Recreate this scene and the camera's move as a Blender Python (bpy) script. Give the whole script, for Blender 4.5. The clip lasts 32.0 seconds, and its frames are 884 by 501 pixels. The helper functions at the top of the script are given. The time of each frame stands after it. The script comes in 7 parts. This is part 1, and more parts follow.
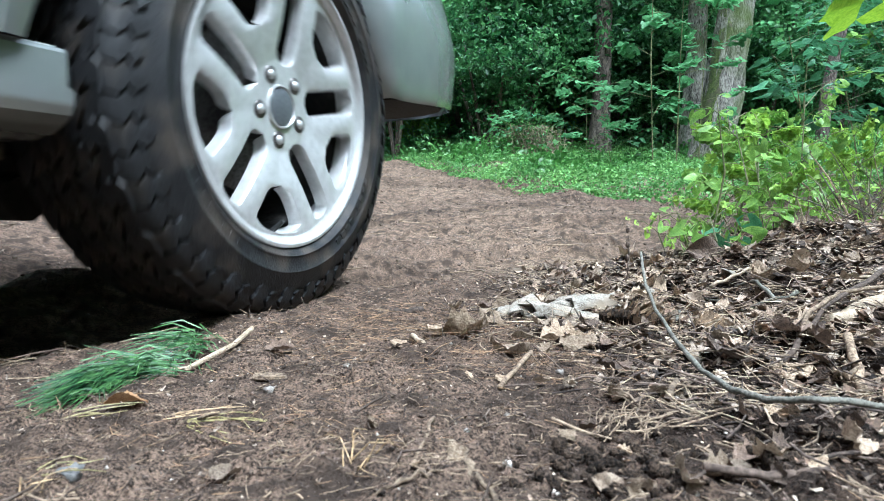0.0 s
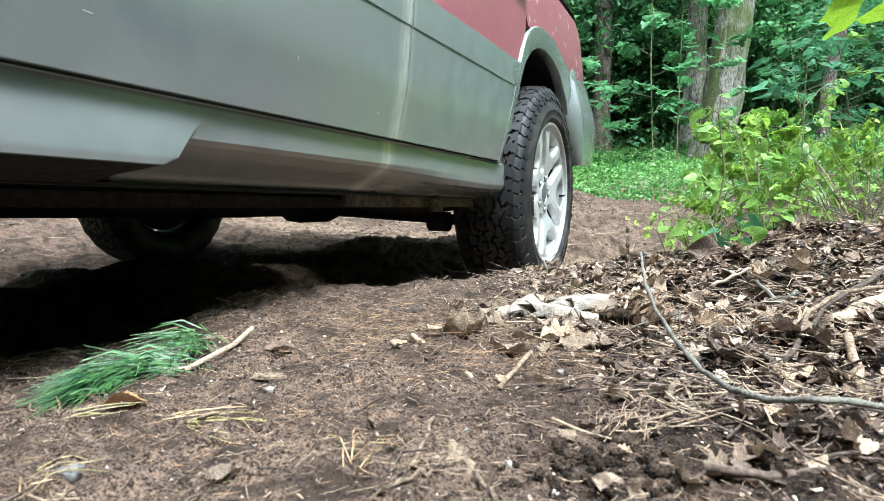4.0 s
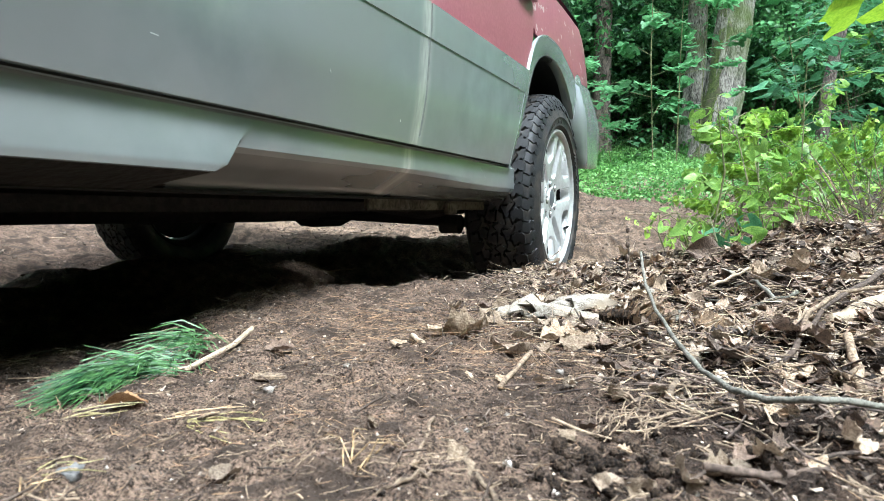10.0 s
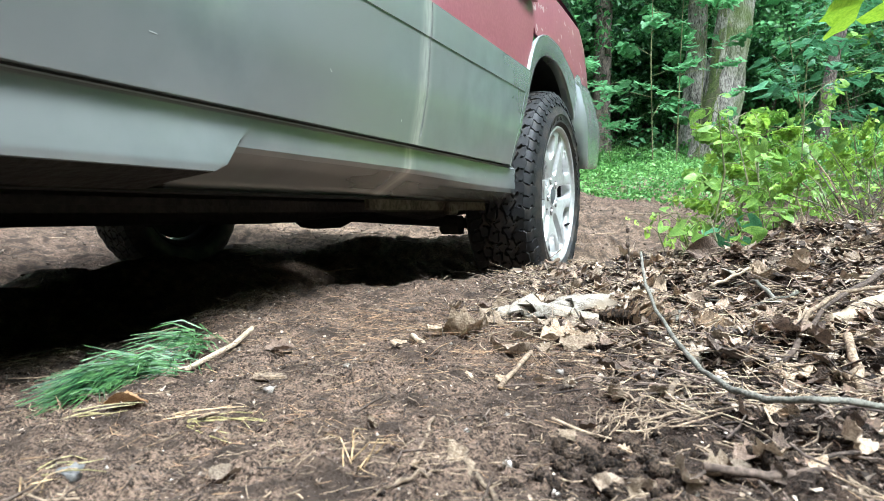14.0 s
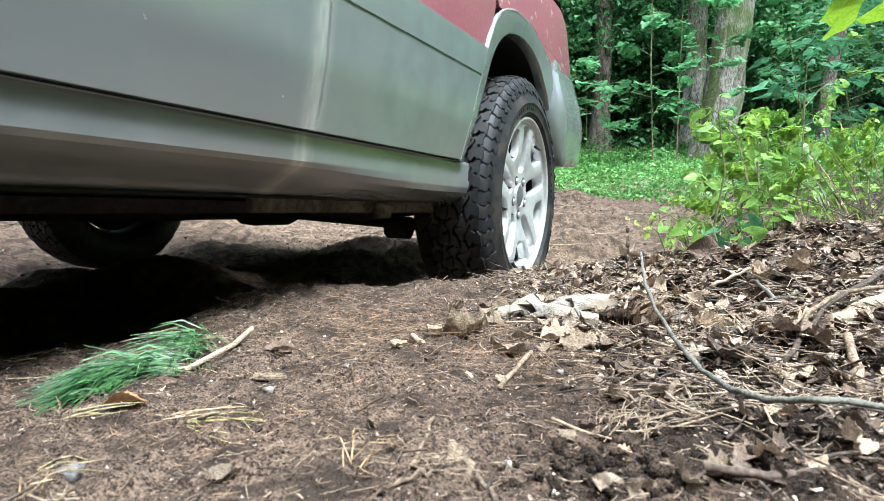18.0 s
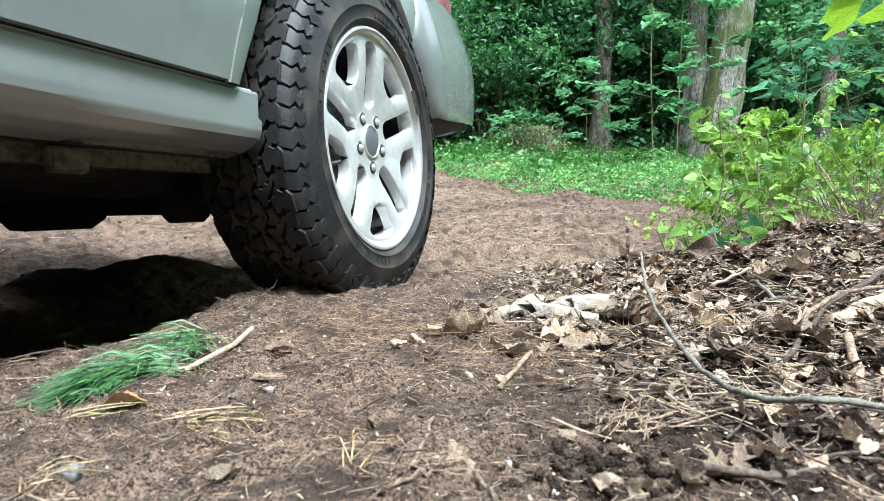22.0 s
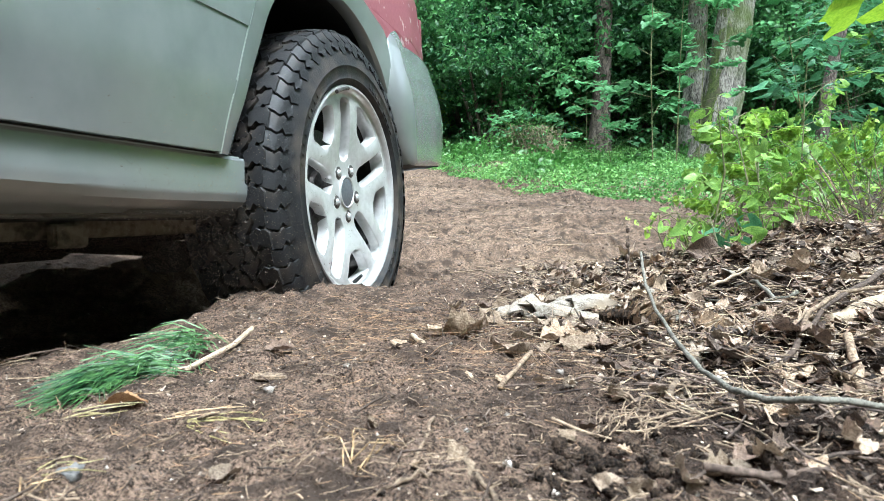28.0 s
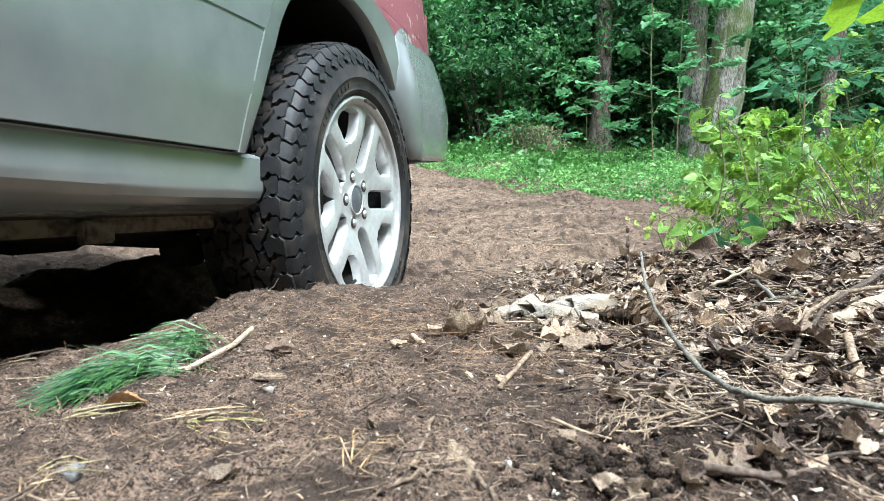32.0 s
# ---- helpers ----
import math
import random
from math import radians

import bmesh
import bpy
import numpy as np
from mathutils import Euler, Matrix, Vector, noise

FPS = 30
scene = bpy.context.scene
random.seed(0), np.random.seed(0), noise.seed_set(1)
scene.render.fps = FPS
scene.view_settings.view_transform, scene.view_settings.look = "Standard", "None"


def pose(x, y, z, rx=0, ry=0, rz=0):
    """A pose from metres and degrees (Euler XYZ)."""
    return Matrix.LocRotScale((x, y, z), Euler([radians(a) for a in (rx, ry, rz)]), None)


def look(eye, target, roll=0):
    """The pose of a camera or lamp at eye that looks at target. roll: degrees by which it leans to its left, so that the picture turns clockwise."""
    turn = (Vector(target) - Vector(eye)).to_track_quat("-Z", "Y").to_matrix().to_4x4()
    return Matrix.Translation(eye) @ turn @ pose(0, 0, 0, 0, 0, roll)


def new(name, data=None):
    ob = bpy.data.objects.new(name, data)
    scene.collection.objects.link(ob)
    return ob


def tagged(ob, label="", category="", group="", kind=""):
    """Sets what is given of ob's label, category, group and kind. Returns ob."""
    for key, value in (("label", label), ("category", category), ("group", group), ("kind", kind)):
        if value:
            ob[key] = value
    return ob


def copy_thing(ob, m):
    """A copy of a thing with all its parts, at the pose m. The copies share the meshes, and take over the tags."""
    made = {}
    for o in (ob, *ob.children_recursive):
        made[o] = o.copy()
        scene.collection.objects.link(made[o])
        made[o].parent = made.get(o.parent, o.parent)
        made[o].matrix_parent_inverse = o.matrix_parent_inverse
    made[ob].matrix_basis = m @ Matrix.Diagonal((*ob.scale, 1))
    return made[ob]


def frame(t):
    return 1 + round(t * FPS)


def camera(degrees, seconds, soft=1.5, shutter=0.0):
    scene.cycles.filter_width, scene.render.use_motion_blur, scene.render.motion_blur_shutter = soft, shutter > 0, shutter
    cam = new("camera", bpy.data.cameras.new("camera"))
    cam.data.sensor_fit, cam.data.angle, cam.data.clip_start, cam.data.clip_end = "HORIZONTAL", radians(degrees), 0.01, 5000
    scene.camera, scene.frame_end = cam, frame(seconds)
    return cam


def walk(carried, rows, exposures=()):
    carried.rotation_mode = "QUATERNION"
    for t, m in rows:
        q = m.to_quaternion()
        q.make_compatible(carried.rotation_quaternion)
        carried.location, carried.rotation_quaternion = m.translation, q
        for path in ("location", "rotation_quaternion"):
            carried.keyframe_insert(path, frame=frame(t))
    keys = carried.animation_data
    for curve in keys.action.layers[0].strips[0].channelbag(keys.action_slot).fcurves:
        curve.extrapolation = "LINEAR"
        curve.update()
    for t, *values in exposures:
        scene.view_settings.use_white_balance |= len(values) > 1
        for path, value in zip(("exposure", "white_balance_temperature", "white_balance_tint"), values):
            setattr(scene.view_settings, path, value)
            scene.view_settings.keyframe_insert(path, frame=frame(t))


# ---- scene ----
cam = camera(70.54, 32.0, 0.6, 0.4)
EYE = 0.30
walk(cam, [(0, look((0, 0, EYE), (0, math.cos(radians(3.7)), EYE - math.sin(radians(3.7))))),
           (32, look((0, 0, EYE), (0, math.cos(radians(3.7)), EYE - math.sin(radians(3.7)))))], [(0, 0.95, 5050, 2), (1, 1.08, 5330, 2), (2.5, 1.23, 5400, 2), (6, 1.28, 5380, 2), (22, 1.28, 5380, 2), (25, 1.22, 5380, 2), (32, 1.19, 5380, 2)])
cam.data.dof.use_dof, cam.data.dof.focus_distance, cam.data.dof.aperture_fstop = True, 1.6, 18.0

# ---- light ----
world = bpy.data.worlds.new("world")
scene.world = world
world.use_nodes = True
wn = world.node_tree.nodes
sky = wn.new("ShaderNodeTexSky")
sky.sky_type, sky.sun_disc = "NISHITA", False
SUN_EL, SUN_AZ = radians(63), radians(142)
sky.sun_elevation, sky.sun_rotation, sky.air_density, sky.dust_density, sky.ozone_density = SUN_EL, SUN_AZ, 0.6, 6.0, 0.3
wn["Background"].inputs[1].default_value = 0.20
pale = wn.new("ShaderNodeHueSaturation")  # thin white cloud
pale.inputs["Saturation"].default_value = 0.2
world.node_tree.links.new(sky.outputs[0], pale.inputs["Color"])
world.node_tree.links.new(pale.outputs[0], wn["Background"].inputs[0])
sun = new("sun", bpy.data.lights.new("sun", "SUN"))
sun.data.energy, sun.data.angle, sun.data.color = 3.05, radians(14), (1.0, 0.95, 0.87)
sun_dir = Vector((math.sin(SUN_AZ) * math.cos(SUN_EL), math.cos(SUN_AZ) * math.cos(SUN_EL), math.sin(SUN_EL)))
sun.matrix_world = look(sun_dir * 50, (0, 0, 0))


# ---- materials ----
def mk(name, c1, c2, scale=8.0, rough=0.7, bump=0.3, metallic=0.0, fine=8.0, coat=0.0, translucent=0.0, island=0.0, dist=0.01, spec=0.5, c3=None, c3_scale=1.5, stretch=None, c3_pos=(0.45, 0.65)):
    """Two-scale mottled surface: c1 to c2 by noise, fine relief, variation per piece."""
    m = bpy.data.materials.new(name)
    m.use_nodes = True
    nt = m.node_tree
    n, l = nt.nodes, nt.links
    b = n["Principled BSDF"]
    tc = n.new("ShaderNodeTexCoord")
    big = n.new("ShaderNodeTexNoise")
    big.inputs["Scale"].default_value, big.inputs["Detail"].default_value, big.inputs["Roughness"].default_value = scale, 6, 0.65
    small = n.new("ShaderNodeTexNoise")
    small.inputs["Scale"].default_value, small.inputs["Detail"].default_value = scale * fine, 4
    where = tc.outputs["Object"]
    if stretch:
        mp = n.new("ShaderNodeMapping")
        mp.inputs["Scale"].default_value = stretch
        l.new(where, mp.inputs["Vector"])
        where = mp.outputs[0]
    l.new(where, big.inputs["Vector"])
    l.new(where, small.inputs["Vector"])
    add = n.new("ShaderNodeMath")
    add.operation = "MULTIPLY_ADD"
    add.inputs[1].default_value = 0.5
    l.new(small.outputs[0], add.inputs[0])
    half = n.new("ShaderNodeMath")
    half.operation = "MULTIPLY"
    half.inputs[1].default_value = 0.5
    l.new(big.outputs[0], half.inputs[0])
    l.new(half.outputs[0], add.inputs[2])
    ramp = n.new("ShaderNodeValToRGB")
    ramp.color_ramp.elements[0].position, ramp.color_ramp.elements[1].position = 0.41, 0.59
    ramp.color_ramp.elements[0].color, ramp.color_ramp.elements[1].color = (*c1, 1), (*c2, 1)
    l.new(add.outputs[0], ramp.inputs[0])
    col = ramp.outputs[0]
    if c3:
        wide = n.new("ShaderNodeTexNoise")
        wide.inputs["Scale"].default_value, wide.inputs["Detail"].default_value = c3_scale, 3
        l.new(tc.outputs["Object"], wide.inputs["Vector"])
        wr = n.new("ShaderNodeValToRGB")
        wr.color_ramp.elements[0].position, wr.color_ramp.elements[1].position = c3_pos
        l.new(wide.outputs[0], wr.inputs[0])
        mx = n.new("ShaderNodeMix")
        mx.data_type = "RGBA"
        l.new(wr.outputs[0], mx.inputs[0])
        l.new(col, mx.inputs[6])
        mx.inputs[7].default_value = (*c3, 1)
        col = mx.outputs[2]
    if island:
        geo = n.new("ShaderNodeNewGeometry")
        info = n.new("ShaderNodeObjectInfo")
        both = n.new("ShaderNodeMath")
        l.new(geo.outputs["Random Per Island"], both.inputs[0])
        l.new(info.outputs["Random"], both.inputs[1])
        fr = n.new("ShaderNodeMath")
        fr.operation = "FRACT"
        l.new(both.outputs[0], fr.inputs[0])
        mr = n.new("ShaderNodeMapRange")
        mr.inputs[3].default_value, mr.inputs[4].default_value = 1 - island, 1 + island
        l.new(fr.outputs[0], mr.inputs[0])
        hsv = n.new("ShaderNodeHueSaturation")
        l.new(mr.outputs[0], hsv.inputs["Value"])
        l.new(col, hsv.inputs["Color"])
        col = hsv.outputs[0]
    l.new(col, b.inputs["Base Color"])
    b.inputs["Roughness"].default_value, b.inputs["Metallic"].default_value = rough, metallic
    b.inputs["Coat Weight"].default_value, b.inputs["Coat Roughness"].default_value = coat, 0.12
    b.inputs["Specular IOR Level"].default_value = spec
    if bump:
        bp = n.new("ShaderNodeBump")
        bp.inputs["Strength"].default_value, bp.inputs["Distance"].default_value = bump, dist
        l.new(add.outputs[0], bp.inputs["Height"])
        l.new(bp.outputs[0], b.inputs["Normal"])
    if translucent:
        tr = n.new("ShaderNodeBsdfTranslucent")
        l.new(col, tr.inputs[0])
        mix = n.new("ShaderNodeMixShader")
        mix.inputs[0].default_value = translucent
        l.new(b.outputs[0], mix.inputs[1])
        l.new(tr.outputs[0], mix.inputs[2])
        l.new(mix.outputs[0], n["Material Output"].inputs[0])
    return m


SOIL = mk("soil", (0.024, 0.0162, 0.0116), (0.236, 0.162, 0.116), 125, 0.92, 1.0, fine=4, dist=0.006, spec=0.2, c3=(0.05, 0.035, 0.026), c3_scale=22)


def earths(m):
    """Blends dark humus, painted shade and pale sand into the soil by two plan attributes of the ground."""
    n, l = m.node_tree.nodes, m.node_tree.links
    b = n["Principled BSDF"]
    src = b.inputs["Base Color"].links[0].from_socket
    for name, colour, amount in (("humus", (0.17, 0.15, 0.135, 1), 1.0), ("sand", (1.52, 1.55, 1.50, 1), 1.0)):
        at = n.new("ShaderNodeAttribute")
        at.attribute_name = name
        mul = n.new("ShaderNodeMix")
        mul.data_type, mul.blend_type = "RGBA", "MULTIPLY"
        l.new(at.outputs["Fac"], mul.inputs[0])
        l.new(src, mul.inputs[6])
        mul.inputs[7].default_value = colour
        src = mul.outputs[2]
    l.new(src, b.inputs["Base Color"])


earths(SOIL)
CLAD = mk("clad", (0.285, 0.315, 0.308), (0.350, 0.376, 0.370), 3, 0.24, 0.0, metallic=0.42, fine=5, coat=0.8, c3=(0.325, 0.337, 0.322), c3_scale=2.2)


def streak(m, x0, wide, colour):
    """A pale dusty run-off streak down the paint at one place along the flank."""
    n, l = m.node_tree.nodes, m.node_tree.links
    b = n["Principled BSDF"]
    src = b.inputs["Base Color"].links[0].from_socket
    tc, sep, mp, noise_n = n.new("ShaderNodeTexCoord"), n.new("ShaderNodeSeparateXYZ"), n.new("ShaderNodeMapping"), n.new("ShaderNodeTexNoise")
    l.new(tc.outputs["Object"], sep.inputs[0])
    mp.inputs["Scale"].default_value = (22, 1, 5)
    l.new(tc.outputs["Object"], mp.inputs["Vector"])
    l.new(mp.outputs[0], noise_n.inputs["Vector"])
    off, mag, fall, mul = n.new("ShaderNodeMath"), n.new("ShaderNodeMath"), n.new("ShaderNodeMapRange"), n.new("ShaderNodeMath")
    off.operation, mag.operation, mul.operation = "SUBTRACT", "ABSOLUTE", "MULTIPLY"
    off.inputs[1].default_value = x0
    l.new(sep.outputs[0], off.inputs[0])
    l.new(off.outputs[0], mag.inputs[0])
    fall.interpolation_type = "SMOOTHSTEP"
    fall.inputs[1].default_value, fall.inputs[2].default_value, fall.inputs[3].default_value, fall.inputs[4].default_value = 0.0, wide, 1.15, 0.0
    l.new(mag.outputs[0], fall.inputs[0])
    l.new(fall.outputs[0], mul.inputs[0])
    l.new(noise_n.outputs[0], mul.inputs[1])
    mx = n.new("ShaderNodeMix")
    mx.data_type = "RGBA"
    l.new(mul.outputs[0], mx.inputs[0])
    l.new(src, mx.inputs[6])
    mx.inputs[7].default_value = (*colour, 1)
    l.new(mx.outputs[2], b.inputs["Base Color"])


streak(CLAD, -0.972, 0.036, (0.70, 0.70, 0.64))
RED = mk("red_paint", (0.325, 0.095, 0.128), (0.385, 0.125, 0.158), 4, 0.3, 0.02, metallic=0.2, fine=30, coat=0.5, dist=0.002)
BLACK = mk("black_plastic", (0.012, 0.012, 0.012), (0.025, 0.025, 0.024), 12, 0.6, 0.2, dist=0.003)
UNDER = mk("underbody", (0.005, 0.0045, 0.004), (0.018, 0.015, 0.012), 9, 0.85, 0.5)
TYRE = mk("tyre_rubber", (0.007, 0.007, 0.0075), (0.018, 0.018, 0.0195), 45, 0.56, 0.7, spec=0.45, fine=7, dist=0.003, c3=(0.052, 0.042, 0.034), c3_scale=18)
ALLOY = mk("alloy", (0.58, 0.575, 0.56), (0.68, 0.675, 0.665), 10, 0.33, 0.05, metallic=0.45, fine=8, dist=0.001)
STEEL = mk("dark_steel", (0.10, 0.095, 0.09), (0.22, 0.20, 0.19), 20, 0.45, 0.1, metallic=0.9)
CAPM = mk("cap_grey", (0.13, 0.14, 0.155), (0.17, 0.18, 0.19), 20, 0.45, 0.05, metallic=0.4)
GLASS = mk("tinted_glass", (0.012, 0.014, 0.014), (0.016, 0.018, 0.018), 3, 0.04, 0.0, spec=0.6)
LEAF = mk("leaf", (0.055, 0.15, 0.03), (0.12, 0.28, 0.06), 3, 0.45, 0.1, translucent=0.4, island=0.35)
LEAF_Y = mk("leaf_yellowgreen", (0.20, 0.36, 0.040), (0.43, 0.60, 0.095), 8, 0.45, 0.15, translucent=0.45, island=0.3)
LEAF_D = mk("leaf_dark", (0.022, 0.088, 0.030), (0.155, 0.355, 0.115), 0.9, 0.55, 0.0, translucent=0.42, island=0.42)
BARK = mk("bark", (0.045, 0.035, 0.030), (0.24, 0.19, 0.155), 16, 0.95, 1.0, fine=5, dist=0.04, stretch=(1, 1, 0.35))
BARK_M = mk("mossy_bark", (0.050, 0.042, 0.036), (0.36, 0.33, 0.28), 14, 0.95, 1.0, fine=5, dist=0.04, c3=(0.075, 0.105, 0.02), c3_scale=1.3, stretch=(1, 1, 0.3))
DEAD = mk("dead_leaf", (0.17, 0.115, 0.075), (0.44, 0.34, 0.245), 2.2, 0.75, 0.4, translucent=0.15, island=0.5, dist=0.004)
TWIG = mk("twig", (0.10, 0.066, 0.042), (0.34, 0.25, 0.165), 40, 0.85, 0.5, island=0.4, dist=0.002)


# ---- mesh helpers ----
def part(name, mesh, material, parent, label="", smooth=True, sharp=38):
    """Links a mesh or a bmesh as one object under its thing or part."""
    if isinstance(mesh, bmesh.types.BMesh):
        bm = mesh
        bmesh.ops.recalc_face_normals(bm, faces=bm.faces)
        mesh = bpy.data.meshes.new(name)
        bm.to_mesh(mesh)
        bm.free()
    mesh.materials.clear()
    mesh.materials.append(material)
    if smooth:
        mesh.shade_smooth()
        mesh.set_sharp_from_angle(angle=radians(sharp))
    ob = new(name, mesh)
    ob.parent = parent
    if label:
        tagged(ob, label)
    return ob


def raw(name, verts, faces):
    me = bpy.data.meshes.new(name)
    if isinstance(faces, np.ndarray):
        v, f = np.asarray(verts, np.float32), faces.astype(np.int32)
        k = f.shape[1]
        me.vertices.add(len(v))
        me.vertices.foreach_set("co", v.ravel())
        me.loops.add(f.size)
        me.loops.foreach_set("vertex_index", f.ravel())
        me.polygons.add(len(f))
        me.polygons.foreach_set("loop_start", np.arange(0, f.size, k, dtype=np.int32))
        me.update(calc_edges=True)
        return me
    me.from_pydata([tuple(map(float, v)) for v in verts], [], [tuple(map(int, f)) for f in faces])
    me.update()
    return me


def grid_faces(rows, cols, wrap=False):
    out = []
    for i in range(rows - 1):
        for j in range(cols if wrap else cols - 1):
            k = (j + 1) % cols
            out.append((i * cols + j, i * cols + k, (i + 1) * cols + k, (i + 1) * cols + j))
    return out


def lathe(name, profile, seg=72):
    """Turns (radius, y) pairs round the y axis."""
    a = np.linspace(0, 2 * np.pi, seg, endpoint=False)
    v = [(r * math.cos(t), y, r * math.sin(t)) for r, y in profile for t in a]
    return raw(name, v, grid_faces(len(profile), seg, True))


def tube_data(points, radii, seg=8, cap=True):
    """A bent tapered tube along points: verts and faces."""
    pts = [Vector(p) for p in points]
    if not hasattr(radii, "__len__"):
        radii = [radii] * len(pts)
    v, f = [], []
    side = Vector((0.31, 0.17, 0.93))
    for i, p in enumerate(pts):
        d = (pts[min(i + 1, len(pts) - 1)] - pts[max(i - 1, 0)]).normalized()
        if abs(d.dot(side)) > 0.95:
            side = Vector((0.9, -0.3, 0.1))
        u = (side - d * side.dot(d)).normalized()
        w = d.cross(u)
        for k in range(seg):
            a = 2 * math.pi * k / seg
            v.append(p + (u * math.cos(a) + w * math.sin(a)) * radii[i])
    f = grid_faces(len(pts), seg, True)
    if cap:
        f += [tuple(range(seg))[::-1], tuple(range((len(pts) - 1) * seg, len(pts) * seg))]
    return v, f


def tube(name, points, radii, seg=8):
    return raw(name, *tube_data(points, radii, seg))


def join(name, pieces):
    v, f = [], []
    for pv, pf in pieces:
        o = len(v)
        v += list(pv)
        f += [tuple(i + o for i in q) for q in pf]
    return raw(name, v, f)


def box_bm(sx, sy, sz, at=(0, 0, 0), bevel=0.0):
    bm = bmesh.new()
    bmesh.ops.create_cube(bm, size=1, matrix=Matrix.Translation(at) @ Matrix.Diagonal((sx, sy, sz, 1)))
    if bevel:
        bmesh.ops.bevel(bm, geom=bm.edges[:], offset=bevel, segments=2, affect="EDGES")
    return bm


def smooth(a, b, x):
    t = np.clip((np.asarray(x, float) - a) / (b - a), 0, 1)
    return t * t * (3 - 2 * t)


class Lattice:
    """Smooth repeatable value noise on numpy arrays."""

    def __init__(self, seed):
        self.g = np.random.RandomState(seed).rand(256, 256) * 2 - 1

    def __call__(self, x, y, size):
        x, y = np.asarray(x, float) / size + 1000.3, np.asarray(y, float) / size + 1000.7
        i, j = np.floor(x).astype(int), np.floor(y).astype(int)
        u, w = x - i, y - j
        u, w = u * u * (3 - 2 * u), w * w * (3 - 2 * w)
        g = self.g
        a = g[i % 256, j % 256] * (1 - u) + g[(i + 1) % 256, j % 256] * u
        b = g[i % 256, (j + 1) % 256] * (1 - u) + g[(i + 1) % 256, (j + 1) % 256] * u
        return a * (1 - w) + b * w


N1, N2, N3, N4 = Lattice(1), Lattice(2), Lattice(3), Lattice(4)

# ---- ground ----
EDGE = ((-3.0, -0.6), (-1.5, 0.2), (-0.9, 0.53), (-0.54, 0.74), (-0.45, 0.80), (-0.40, 0.90), (-0.415, 1.05), (-0.34, 1.15), (-0.22, 1.21), (-0.10, 1.27), (0.06, 1.42), (0.22, 1.63), (0.47, 2.02), (0.85, 2.6), (1.3, 3.3))


def edge_distance(x, y):
    """Signed distance from the lip of the rut: positive down in the rut."""
    best, sign = np.full(np.shape(x), 1e9), np.ones(np.shape(x))
    for (ax, ay), (bx, by) in zip(EDGE[:-1], EDGE[1:]):
        dx, dy = bx - ax, by - ay
        t = np.clip(((x - ax) * dx + (y - ay) * dy) / (dx * dx + dy * dy), 0, 1)
        d = np.hypot(x - ax - t * dx, y - ay - t * dy)
        s = np.where(dx * (y - ay) - dy * (x - ax) > 0, 1.0, -1.0)
        near = d < best - 1e-9
        sign = np.where(near, s, sign)
        best = np.where(near, d, best)
    return best * sign


